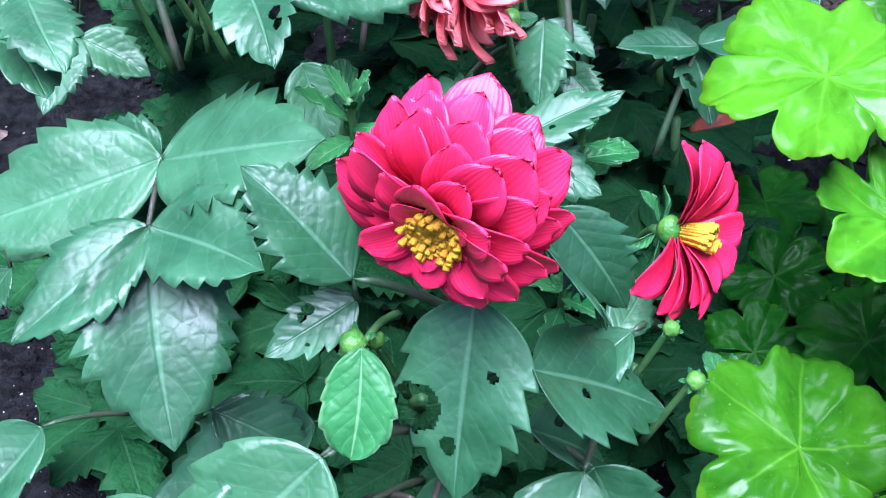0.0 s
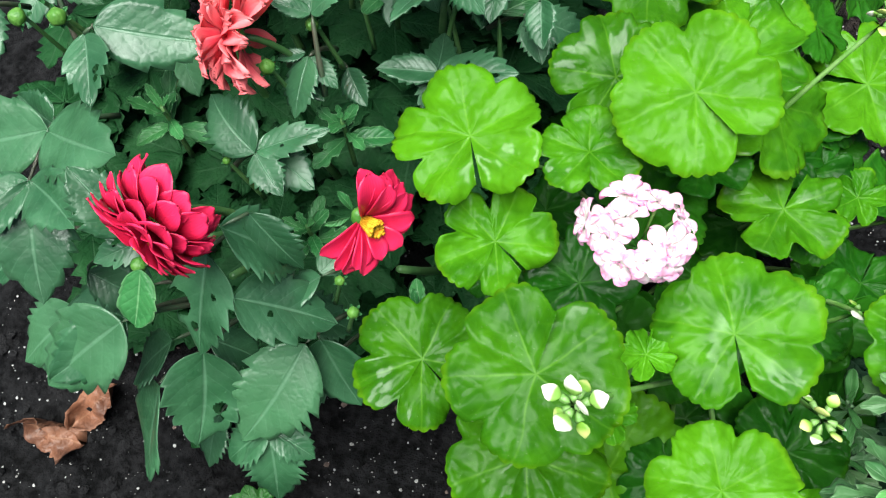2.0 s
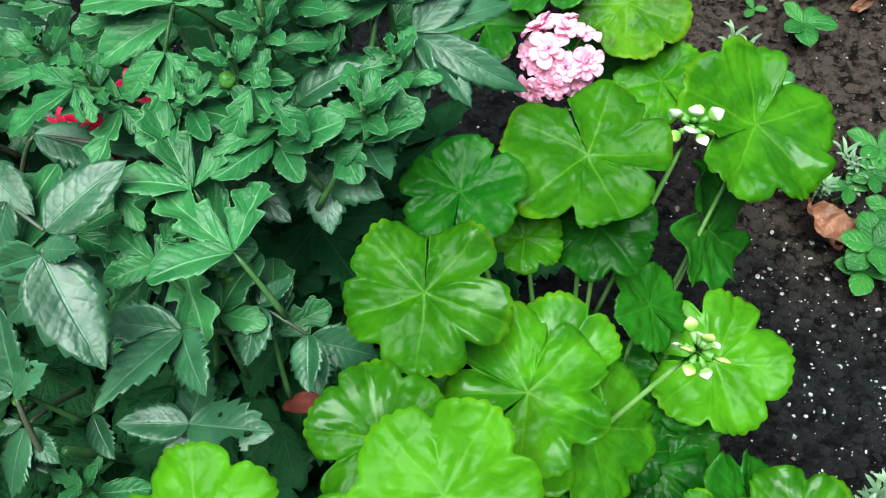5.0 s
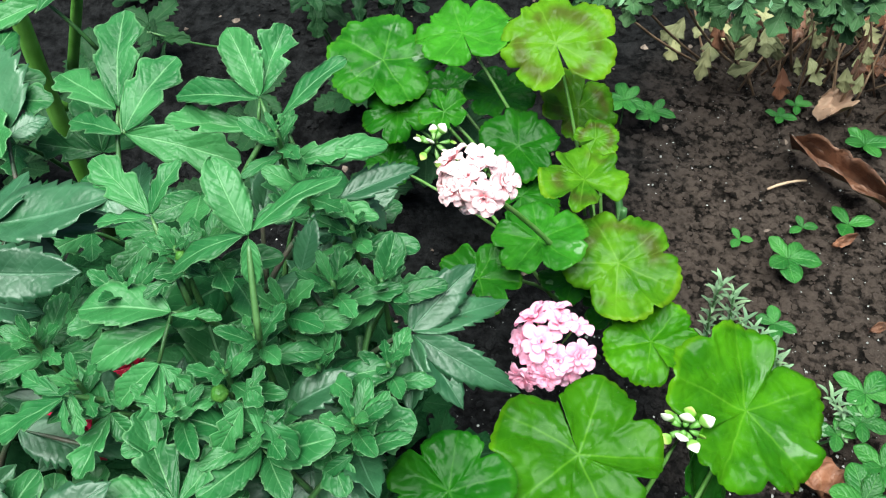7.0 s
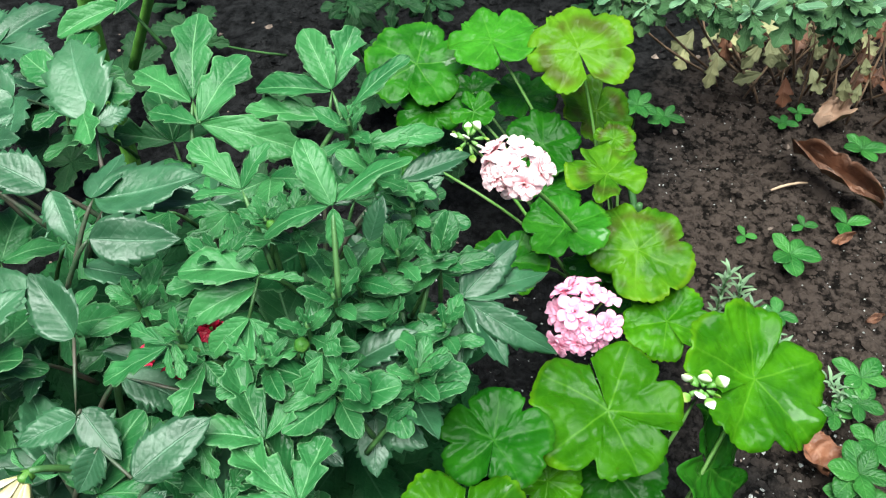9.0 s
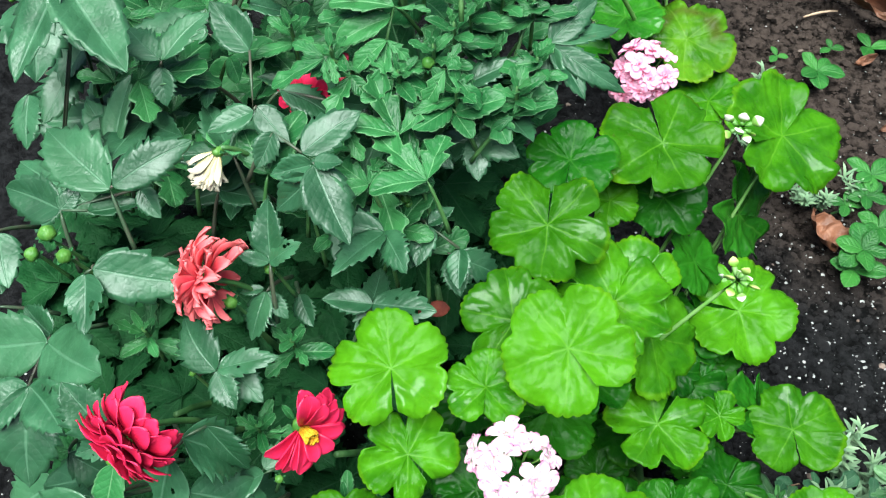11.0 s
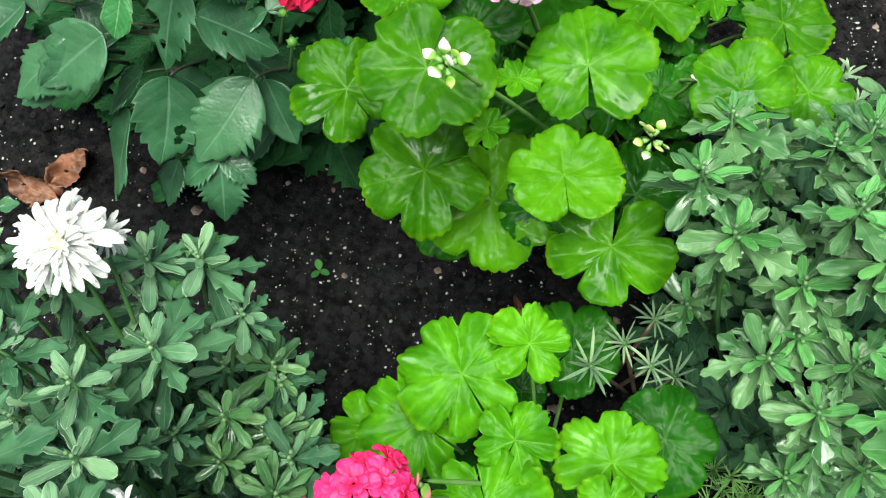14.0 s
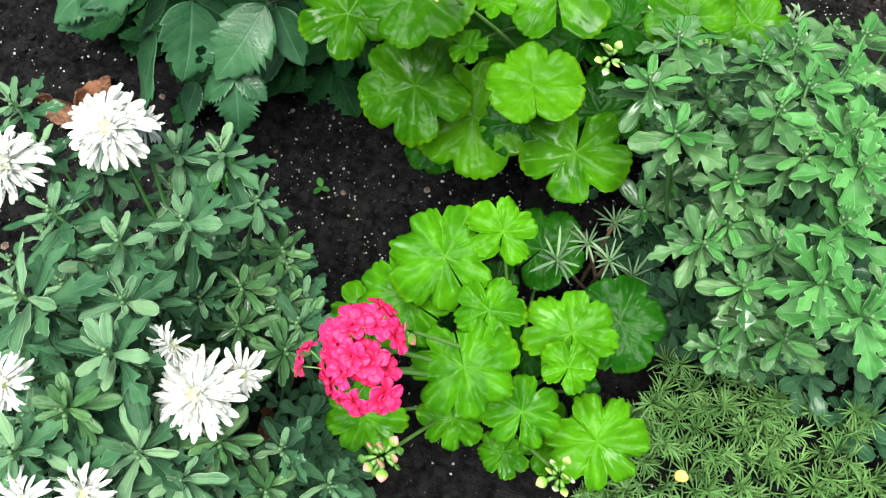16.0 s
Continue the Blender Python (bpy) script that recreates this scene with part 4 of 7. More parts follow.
fan_leaf(pelargonium, (0.767, 1.212, 0.352), (0.759, 1.251, 0.360), (-0.085, -0.217, 0.972), PELARGONIUM_FOOT, "dark", 27)
fan_leaf(pelargonium, (0.808, 1.215, 0.310), (0.822, 1.238, 0.312), (0.110, -0.163, 0.980), PELARGONIUM_FOOT, "fresh", 28)
fan_leaf(pelargonium, (0.925, 1.313, 0.215), (0.958, 1.322, 0.168), (0.810, 0.050, 0.585), PELARGONIUM_FOOT, "mid", 29)
fan_leaf(pelargonium, (0.852, 1.131, 0.330), (0.812, 1.131, 0.331), (0.030, -0.198, 0.980), PELARGONIUM_FOOT, "fresh", 30)
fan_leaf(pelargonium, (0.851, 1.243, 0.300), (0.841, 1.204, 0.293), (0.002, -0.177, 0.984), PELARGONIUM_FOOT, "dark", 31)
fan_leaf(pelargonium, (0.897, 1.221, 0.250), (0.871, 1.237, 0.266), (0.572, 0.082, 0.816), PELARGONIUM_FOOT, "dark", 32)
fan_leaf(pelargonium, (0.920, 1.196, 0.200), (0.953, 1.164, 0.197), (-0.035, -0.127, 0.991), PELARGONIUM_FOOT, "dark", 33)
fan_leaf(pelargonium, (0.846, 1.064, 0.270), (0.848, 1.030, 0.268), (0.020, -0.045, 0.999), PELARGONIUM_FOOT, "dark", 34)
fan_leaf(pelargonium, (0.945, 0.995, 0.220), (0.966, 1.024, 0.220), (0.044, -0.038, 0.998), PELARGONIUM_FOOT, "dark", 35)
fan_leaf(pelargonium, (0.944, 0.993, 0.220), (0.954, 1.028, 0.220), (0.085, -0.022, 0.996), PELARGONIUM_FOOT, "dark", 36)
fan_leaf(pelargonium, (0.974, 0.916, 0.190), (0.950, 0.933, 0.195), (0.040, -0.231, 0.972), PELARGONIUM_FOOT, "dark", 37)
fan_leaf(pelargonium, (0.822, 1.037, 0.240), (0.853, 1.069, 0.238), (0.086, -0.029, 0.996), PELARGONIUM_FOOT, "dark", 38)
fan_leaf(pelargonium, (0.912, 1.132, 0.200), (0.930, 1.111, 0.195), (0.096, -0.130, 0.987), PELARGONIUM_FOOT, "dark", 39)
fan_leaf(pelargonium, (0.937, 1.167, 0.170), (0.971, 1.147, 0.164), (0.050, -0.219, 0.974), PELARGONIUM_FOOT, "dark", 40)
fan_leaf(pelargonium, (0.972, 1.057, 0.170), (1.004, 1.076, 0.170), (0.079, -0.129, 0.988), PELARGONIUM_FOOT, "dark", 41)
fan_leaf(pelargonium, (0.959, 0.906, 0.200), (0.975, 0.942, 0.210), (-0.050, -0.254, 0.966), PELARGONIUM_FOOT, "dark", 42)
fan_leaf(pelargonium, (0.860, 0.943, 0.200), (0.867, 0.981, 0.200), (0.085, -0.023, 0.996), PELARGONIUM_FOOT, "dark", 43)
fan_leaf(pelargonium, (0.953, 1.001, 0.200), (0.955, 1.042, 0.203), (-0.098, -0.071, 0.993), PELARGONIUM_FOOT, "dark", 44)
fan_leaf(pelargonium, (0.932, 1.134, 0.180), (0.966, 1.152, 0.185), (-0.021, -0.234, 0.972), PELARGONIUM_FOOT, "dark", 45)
fan_leaf(back_pelargonium, (0.691, 1.716, 0.270), (0.655, 1.764, 0.285), (0.000, -0.287, 0.958), BACK_PELARGONIUM_FOOT, "marked", 46)
fan_leaf(back_pelargonium, (0.592, 1.712, 0.260), (0.561, 1.755, 0.262), (-0.049, -0.080, 0.996), BACK_PELARGONIUM_FOOT, "mid", 47)
fan_leaf(back_pelargonium, (0.509, 1.687, 0.220), (0.499, 1.747, 0.237), (0.086, -0.258, 0.962), BACK_PELARGONIUM_FOOT, "mid", 48)
fan_leaf(back_pelargonium, (0.541, 1.647, 0.190), (0.507, 1.669, 0.197), (0.027, -0.259, 0.965), BACK_PELARGONIUM_FOOT, "dark", 49)
fan_leaf(back_pelargonium, (0.599, 1.636, 0.220), (0.626, 1.631, 0.218), (0.051, -0.190, 0.980), BACK_PELARGONIUM_FOOT, "mid", 50)
fan_leaf(back_pelargonium, (0.628, 1.728, 0.170), (0.604, 1.763, 0.173), (0.091, -0.025, 0.996), BACK_PELARGONIUM_FOOT, "dark", 51)
fan_leaf(back_pelargonium, (0.715, 1.756, 0.150), (0.734, 1.802, 0.150), (0.440, -0.176, 0.880), BACK_PELARGONIUM_FOOT, "marked", 52)
fan_leaf(back_pelargonium, (0.767, 1.546, 0.275), (0.736, 1.572, 0.276), (0.001, -0.020, 1.000), BACK_PELARGONIUM_FOOT, "marked", 53)
fan_leaf(back_pelargonium, (0.753, 1.669, 0.200), (0.772, 1.685, 0.205), (-0.044, -0.251, 0.967), BACK_PELARGONIUM_FOOT, "marked", 54)
fan_leaf(back_pelargonium, (0.816, 1.487, 0.250), (0.842, 1.532, 0.261), (0.023, -0.262, 0.965), BACK_PELARGONIUM_FOOT, "marked", 55)
fan_leaf(back_pelargonium, (0.860, 1.439, 0.220), (0.830, 1.468, 0.223), (-0.071, -0.171, 0.983), BACK_PELARGONIUM_FOOT, "fresh", 56)
fan_leaf(back_pelargonium, (0.880, 1.464, 0.200), (0.896, 1.469, 0.201), (0.026, -0.233, 0.972), BACK_PELARGONIUM_FOOT, "ruffled", 57)
fan_leaf(back_pelargonium, (0.709, 1.432, 0.250), (0.715, 1.468, 0.253), (-0.109, -0.054, 0.993), BACK_PELARGONIUM_FOOT, "mid", 58)
fan_leaf(back_pelargonium, (0.748, 1.473, 0.270), (0.730, 1.511, 0.270), (-0.045, -0.031, 0.999), BACK_PELARGONIUM_FOOT, "mid", 59)
fan_leaf(back_pelargonium, (0.681, 1.634, 0.200), (0.636, 1.635, 0.204), (0.093, -0.178, 0.980), BACK_PELARGONIUM_FOOT, "dark", 60)
fan_leaf(back_pelargonium, (0.820, 1.506, 0.150), (0.806, 1.477, 0.146), (-0.009, -0.143, 0.990), BACK_PELARGONIUM_FOOT, "dark", 61)
fan_leaf(back_pelargonium, (0.700, 1.586, 0.180), (0.718, 1.622, 0.184), (0.034, -0.124, 0.992), BACK_PELARGONIUM_FOOT, "dark", 62)
fan_leaf(back_pelargonium, (0.551, 1.765, 0.120), (0.520, 1.785, 0.123), (0.014, -0.118, 0.993), BACK_PELARGONIUM_FOOT, "dark", 63)
fan_leaf(back_pelargonium, (0.545, 1.607, 0.150), (0.515, 1.614, 0.154), (0.104, -0.146, 0.984), BACK_PELARGONIUM_FOOT, "dark", 64)
fan_leaf(back_pelargonium, (0.778, 1.497, 0.200), (0.810, 1.488, 0.200), (-0.016, -0.092, 0.996), BACK_PELARGONIUM_FOOT, "dark", 65)
fan_leaf(red_pelargonium, (0.891, 0.695, 0.245), (0.850, 0.724, 0.248), (-0.062, -0.197, 0.978), RED_PELARGONIUM_FOOT, "light", 66)
fan_leaf(red_pelargonium, (0.928, 0.735, 0.250), (0.922, 0.766, 0.255), (0.113, -0.142, 0.983), RED_PELARGONIUM_FOOT, "ruffled", 67)
fan_leaf(red_pelargonium, (0.945, 0.666, 0.250), (0.947, 0.696, 0.258), (0.011, -0.267, 0.964), RED_PELARGONIUM_FOOT, "ruffled", 68)
fan_leaf(red_pelargonium, (1.016, 0.686, 0.220), (1.002, 0.725, 0.225), (-0.020, -0.128, 0.992), RED_PELARGONIUM_FOOT, "light", 69)
fan_leaf(red_pelargonium, (1.024, 0.652, 0.240), (1.026, 0.676, 0.243), (-0.114, -0.118, 0.986), RED_PELARGONIUM_FOOT, "ruffled", 70)
fan_leaf(red_pelargonium, (1.054, 0.729, 0.170), (1.097, 0.745, 0.173), (0.031, -0.255, 0.966), RED_PELARGONIUM_FOOT, "dark", 71)
fan_leaf(red_pelargonium, (0.945, 0.616, 0.240), (0.974, 0.580, 0.233), (0.000, -0.196, 0.981), RED_PELARGONIUM_FOOT, "light", 72)
fan_leaf(red_pelargonium, (1.004, 0.609, 0.200), (0.996, 0.643, 0.206), (0.030, -0.157, 0.987), RED_PELARGONIUM_FOOT, "light", 73)
fan_leaf(red_pelargonium, (1.078, 0.625, 0.140), (1.124, 0.609, 0.135), (0.042, -0.185, 0.982), RED_PELARGONIUM_FOOT, "light", 74)
fan_leaf(red_pelargonium, (0.874, 0.558, 0.130), (0.874, 0.519, 0.127), (0.049, -0.088, 0.995), RED_PELARGONIUM_FOOT, "light", 75)
fan_leaf(red_pelargonium, (1.005, 0.587, 0.090), (0.999, 0.562, 0.083), (-0.110, -0.254, 0.961), RED_PELARGONIUM_FOOT, "light", 76)
fan_leaf(red_pelargonium, (1.047, 0.617, 0.100), (1.041, 0.577, 0.099), (0.042, -0.030, 0.999), RED_PELARGONIUM_FOOT, "light", 77)
fan_leaf(red_pelargonium, (0.875, 0.654, 0.220), (0.826, 0.663, 0.219), (-0.059, -0.159, 0.986), RED_PELARGONIUM_FOOT, "light", 78)
fan_leaf(red_pelargonium, (0.835, 0.643, 0.140), (0.798, 0.632, 0.139), (0.022, -0.193, 0.981), RED_PELARGONIUM_FOOT, "light", 79)
fan_leaf(red_pelargonium, (0.949, 0.590, 0.130), (0.963, 0.560, 0.125), (-0.032, -0.195, 0.980), RED_PELARGONIUM_FOOT, "light", 80)
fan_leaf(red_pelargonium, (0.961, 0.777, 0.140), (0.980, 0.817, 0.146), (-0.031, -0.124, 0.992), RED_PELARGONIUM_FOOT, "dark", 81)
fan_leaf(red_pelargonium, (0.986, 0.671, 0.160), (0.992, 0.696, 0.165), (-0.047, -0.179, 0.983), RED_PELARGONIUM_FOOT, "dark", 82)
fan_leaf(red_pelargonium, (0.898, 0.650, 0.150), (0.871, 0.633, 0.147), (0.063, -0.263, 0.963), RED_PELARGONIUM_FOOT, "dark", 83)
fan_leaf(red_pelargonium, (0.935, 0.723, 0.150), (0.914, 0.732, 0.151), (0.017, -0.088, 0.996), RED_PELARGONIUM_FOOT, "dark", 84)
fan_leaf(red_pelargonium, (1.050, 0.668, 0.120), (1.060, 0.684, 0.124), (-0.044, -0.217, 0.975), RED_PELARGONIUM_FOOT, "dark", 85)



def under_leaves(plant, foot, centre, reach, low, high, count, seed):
    """Leaves of the darker leaf colour below the outer ones."""
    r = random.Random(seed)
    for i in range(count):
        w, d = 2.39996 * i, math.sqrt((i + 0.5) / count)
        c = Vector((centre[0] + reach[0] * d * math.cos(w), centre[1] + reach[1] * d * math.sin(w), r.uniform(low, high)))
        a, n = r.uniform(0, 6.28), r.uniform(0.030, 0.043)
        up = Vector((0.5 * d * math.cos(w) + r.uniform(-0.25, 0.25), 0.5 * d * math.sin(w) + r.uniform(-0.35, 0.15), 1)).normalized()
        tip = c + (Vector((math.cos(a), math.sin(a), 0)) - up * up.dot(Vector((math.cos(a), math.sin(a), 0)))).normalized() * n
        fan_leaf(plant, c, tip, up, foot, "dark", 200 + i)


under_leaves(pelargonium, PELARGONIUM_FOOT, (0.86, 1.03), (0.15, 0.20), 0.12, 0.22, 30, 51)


def crown(plant, foot, tops):
    """The thick jointed main stems near the soil."""
    for i, top in enumerate(tops):
        stalk("stem", (foot[0] + 0.012 * i - 0.01, foot[1] + 0.006 * i, -0.01), top, 0.0055, 0.0038, STEM, plant, -0.01, (0.01 * (i - 1), 0.005, 0))


crown(pelargonium, PELARGONIUM_FOOT, [(0.80, 1.00, 0.22), (0.88, 1.12, 0.24), (0.92, 1.02, 0.16), (0.84, 1.22, 0.22), (0.84, 0.90, 0.17)])
crown(back_pelargonium, BACK_PELARGONIUM_FOOT, [(0.76, 1.48, 0.2), (0.80, 1.62, 0.16), (0.74, 1.75, 0.14)])
crown(red_pelargonium, RED_PELARGONIUM_FOOT, [(0.94, 0.64, 0.14), (1.0, 0.70, 0.14), (1.0, 0.6, 0.08)])

umbel(pelargonium, (0.821, 0.934, 0.394), (-0.05, -0.15, 1), 0.029, 11, WHITE_PINK, (0.84, 1.0, 0.2), 37, 0.95, 84, 1.6, label="white pelargonium flower head rimmed with pink")
umbel(back_pelargonium, (0.717, 1.403, 0.410), (0.15, -0.6, 1), 0.025, 9, SALMON_PINK, (0.78, 1.5, 0.2), 32, 1.12, 88, label="pale pink pelargonium flower head")
umbel(back_pelargonium, (0.798, 1.326, 0.355), (0.0, -0.45, 1), 0.029, 12, SOFT_PINK, (0.82, 1.45, 0.15), 33, 0.92, 80, label="soft pink pelargonium flower head")
umbel(red_pelargonium, (0.877, 0.582, 0.345), (-0.15, -0.1, 1), 0.027, 11, HOT_PINK, (0.96, 0.64, 0.12), 34, 1.12, 95, label="magenta-red pelargonium flower head")
umbel(red_pelargonium, (0.886, 0.560, 0.330), (-0.2, -0.5, 0.8), 0.027, 9, HOT_PINK, (0.955, 0.63, 0.12), 35, 1.12, 90, label="lower florets of the magenta-red head")
umbel(red_pelargonium, (0.853, 0.556, 0.330), (-0.8, 0.0, 0.6), 0.016, 2, HOT_PINK, (0.95, 0.64, 0.12), 36, 1.3, 40, label="single magenta-red floret at the side")
bud_cluster(pelargonium, (0.817, 0.829, 0.425), (-0.05, -0.1, 1), 0.0088, 8, CREAM_BUD, (0.88, 0.93, 0.2), 41, label="opening white buds on green stalks")
bud_cluster(pelargonium, (0.927, 1.153, 0.360), (0.15, -0.1, 1), 0.012, 9, PALE_BUD, (0.87, 1.1, 0.24), 42, label="cluster of pale yellow buds")
bud_cluster(pelargonium, (0.893, 1.298, 0.365), (0.1, -0.2, 1), 0.012, 9, CREAM_BUD, (0.86, 1.22, 0.2), 43, label="cluster of white buds")
bud_cluster(pelargonium, (0.953, 0.902, 0.310), (0.05, -0.1, 1), 0.012, 7, PALE_BUD, (0.93, 0.98, 0.14), 44, label="small green buds")
bud_cluster(pelargonium, (0.970, 0.991, 0.270), (0.0, -0.3, 1), 0.008, 3, CREAM_BUD, (0.93, 1.0, 0.12), 45, label="white bud between leaves")
bud_cluster(back_pelargonium, (0.630, 1.530, 0.300), (0.0, -0.3, 1), 0.016, 9, CREAM_BUD, (0.76, 1.5, 0.15), 46, label="pale green-white buds")
bud_cluster(red_pelargonium, (0.913, 0.520, 0.240), (-0.1, -0.3, 1), 0.015, 13, PINK_BUD, (0.95, 0.62, 0.05), 47, label="green buds tipped with pink")
bud_cluster(red_pelargonium, (1.055, 0.574, 0.190), (0.0, -0.3, 1), 0.012, 8, PALE_BUD, (0.99, 0.62, 0.04), 48, label="pale green buds near the soil")
bud_cluster(red_pelargonium, (0.904, 0.608, 0.330), (0.6, 0.3, 0.6), 0.008, 2, PINK_BUD, (0.95, 0.64, 0.2), 49, label="pink bud on a thin stalk")

# ---------------------------------------------------------------- dahlias
dahlia = thing("dahlia", (0.60, 1.08, 0.0), "bushy dahlia with dark toothed leaves and red flowers", "dahlia", "dahlias in the bed")
tall_dahlia = thing("dahlia", (0.20, 1.50, 0.0), "tall dahlia with a thick pale green stem", "dahlia", "dahlias in the bed")
pinnate_leaf(dahlia, (0.484, 0.970, 0.292), [((0.461, 0.895, 0.362), (0.380, 0.869, 0.335), 0.52, (0.27, -0.42, 1)), ((0.462, 0.894, 0.362), (0.531, 0.882, 0.392), 0.82, (-0.28, -0.24, 1)), ((0.456, 0.902, 0.355), (0.419, 0.916, 0.350), 0.60, (0.18, -0.55, 1)), ((0.470, 0.860, 0.363), (0.434, 0.817, 0.345), 0.55, (-0.16, -0.33, 1)), ((0.470, 0.860, 0.363), (0.489, 0.802, 0.313), 0.60, (0.30, -0.23, 1)), ((0.470, 0.860, 0.363), (0.520, 0.839, 0.372), 0.78, (0.32, -0.49, 1))], False, 1)
pinnate_leaf(dahlia, (0.602, 0.886, 0.290), [((0.545, 0.850, 0.360), (0.506, 0.867, 0.390), 0.72, (-0.15, -0.03, 1)), ((0.543, 0.857, 0.340), (0.514, 0.834, 0.330), 0.50, (0.35, -0.22, 1))], False, 2, ((1, "holed"), ))
pinnate_leaf(dahlia, (0.587, 0.939, 0.275), [((0.585, 0.860, 0.345), (0.585, 0.812, 0.285), 0.58, (-0.25, -0.54, 1))], False, 3, ((0, "holed"), ))
pinnate_leaf(dahlia, (0.554, 0.920, 0.268), [((0.549, 0.838, 0.338), (0.549, 0.810, 0.310), 0.85, (0.03, -0.47, 1))], True, 4)
pinnate_leaf(dahlia, (0.550, 0.895, 0.305), [((0.600, 0.868, 0.375), (0.631, 0.878, 0.318), 0.68, (0.28, 0.15, 1)), ((0.609, 0.883, 0.370), (0.639, 0.875, 0.330), 0.50, (-0.28, -0.39, 1))], False, 5)
pinnate_leaf(dahlia, (0.558, 0.859, 0.261), [((0.607, 0.843, 0.331), (0.660, 0.861, 0.288), 0.58, (0.28, -0.04, 1))], False, 6, ((0, "holed"), ))
pinnate_leaf(dahlia, (0.575, 0.887, 0.230), [((0.535, 0.814, 0.300), (0.493, 0.765, 0.270), 0.50, (0.28, -0.32, 1))], False, 7)
pinnate_leaf(dahlia, (0.542, 0.931, 0.288), [((0.589, 0.925, 0.358), (0.545, 0.953, 0.360), 0.75, (-0.33, -0.37, 1)), ((0.589, 0.925, 0.358), (0.616, 0.906, 0.353), 0.65, (0.26, -0.39, 1)), ((0.589, 0.927, 0.358), (0.631, 0.950, 0.370), 0.38, (-0.14, -0.25, 1)), ((0.587, 0.934, 0.345), (0.627, 0.922, 0.340), 0.80, (-0.07, -0.26, 1))], False, 8, ((2, "holed"), ))
pinnate_leaf(dahlia, (0.457, 0.968, 0.350), [((0.494, 0.942, 0.420), (0.557, 0.968, 0.398), 0.50, (0.38, -0.50, 1)), ((0.488, 0.938, 0.415), (0.510, 0.900, 0.405), 0.62, (-0.45, 0.25, 1))], False, 9, ((1, "holed"), ))
pinnate_leaf(dahlia, (0.381, 1.012, 0.310), [((0.373, 0.948, 0.380), (0.410, 0.912, 0.370), 0.60, (0.34, 0.29, 1)), ((0.390, 0.950, 0.390), (0.419, 0.916, 0.380), 0.60, (-0.06, 0.25, 1)), ((0.370, 0.947, 0.380), (0.340, 0.938, 0.360), 0.60, (0.38, -0.44, 1))], False, 10, ((0, "holed"), ))
pinnate_leaf(dahlia, (0.423, 0.971, 0.220), [((0.352, 0.920, 0.290), (0.292, 0.886, 0.260), 0.60, (0.22, 0.14, 1)), ((0.359, 0.903, 0.270), (0.344, 0.886, 0.250), 0.60, (0.15, -0.16, 1))], False, 11)
pinnate_leaf(dahlia, (0.410, 0.943, 0.100), [((0.351, 0.874, 0.170), (0.318, 0.825, 0.140), 0.75, (-0.19, -0.33, 1))], False, 12)
pinnate_leaf(dahlia, (0.509, 0.891, 0.150), [((0.456, 0.821, 0.220), (0.414, 0.777, 0.180), 0.60, (-0.25, -0.59, 1))], False, 13)
pinnate_leaf(dahlia, (0.447, 0.869, 0.210), [((0.483, 0.838, 0.280), (0.519, 0.839, 0.250), 0.75, (0.08, -0.38, 1))], False, 14)
pinnate_leaf(dahlia, (0.465, 1.050, 0.260), [((0.483, 1.000, 0.330), (0.502, 0.978, 0.300), 0.80, (0.28, -0.61, 1))], False, 15)
pinnate_leaf(dahlia, (0.577, 0.903, 0.190), [((0.575, 0.819, 0.260), (0.576, 0.767, 0.195), 0.78, (0.36, 0.01, 1))], False, 16, ((0, "holed"), ))
pinnate_leaf(dahlia, (0.649, 0.927, 0.180), [((0.634, 0.850, 0.250), (0.606, 0.781, 0.200), 0.62, (0.38, 0.20, 1))], False, 17)
pinnate_leaf(dahlia, (0.584, 0.879, 0.240), [((0.539, 0.809, 0.310), (0.488, 0.762, 0.260), 0.60, (0.36, -0.10, 1))], False, 18)
pinnate_leaf(dahlia, (0.552, 0.880, 0.150), [((0.538, 0.793, 0.220), (0.530, 0.736, 0.140), 0.62, (-0.44, 0.06, 1))], False, 19)
pinnate_leaf(dahlia, (0.605, 0.881, 0.130), [((0.620, 0.795, 0.200), (0.593, 0.768, 0.170), 0.60, (-0.30, -0.37, 1)), ((0.621, 0.795, 0.200), (0.655, 0.790, 0.180), 0.60, (0.15, -0.15, 1)), ((0.621, 0.793, 0.200), (0.634, 0.756, 0.150), 0.65, (-0.08, 0.24, 1))], False, 20)
pinnate_leaf(dahlia, (0.506, 0.891, 0.130), [((0.452, 0.822, 0.200), (0.407, 0.779, 0.160), 0.70, (0.10, -0.33, 1))], False, 21)
pinnate_leaf(dahlia, (0.583, 0.893, 0.170), [((0.542, 0.822, 0.240), (0.512, 0.789, 0.200), 0.70, (-0.22, 0.17, 1))], False, 22)
pinnate_leaf(dahlia, (0.521, 0.859, 0.170), [((0.566, 0.832, 0.240), (0.599, 0.836, 0.210), 0.80, (-0.02, 0.09, 1))], False, 23)
pinnate_leaf(dahlia, (0.593, 0.916, 0.170), [((0.639, 0.858, 0.240), (0.673, 0.835, 0.190), 0.60, (-0.13, -0.46, 1))], False, 24)
pinnate_leaf(dahlia, (0.573, 0.904, 0.190), [((0.519, 0.850, 0.260), (0.449, 0.813, 0.220), 0.70, (0.03, 0.13, 1))], False, 25)
pinnate_leaf(dahlia, (0.675, 0.942, 0.240), [((0.644, 0.880, 0.310), (0.619, 0.857, 0.290), 0.60, (-0.30, 0.10, 1))], False, 26)
pinnate_leaf(dahlia, (0.615, 0.866, 0.230), [((0.639, 0.885, 0.300), (0.651, 0.914, 0.305), 0.55, (0.38, 0.12, 1))], False, 27)
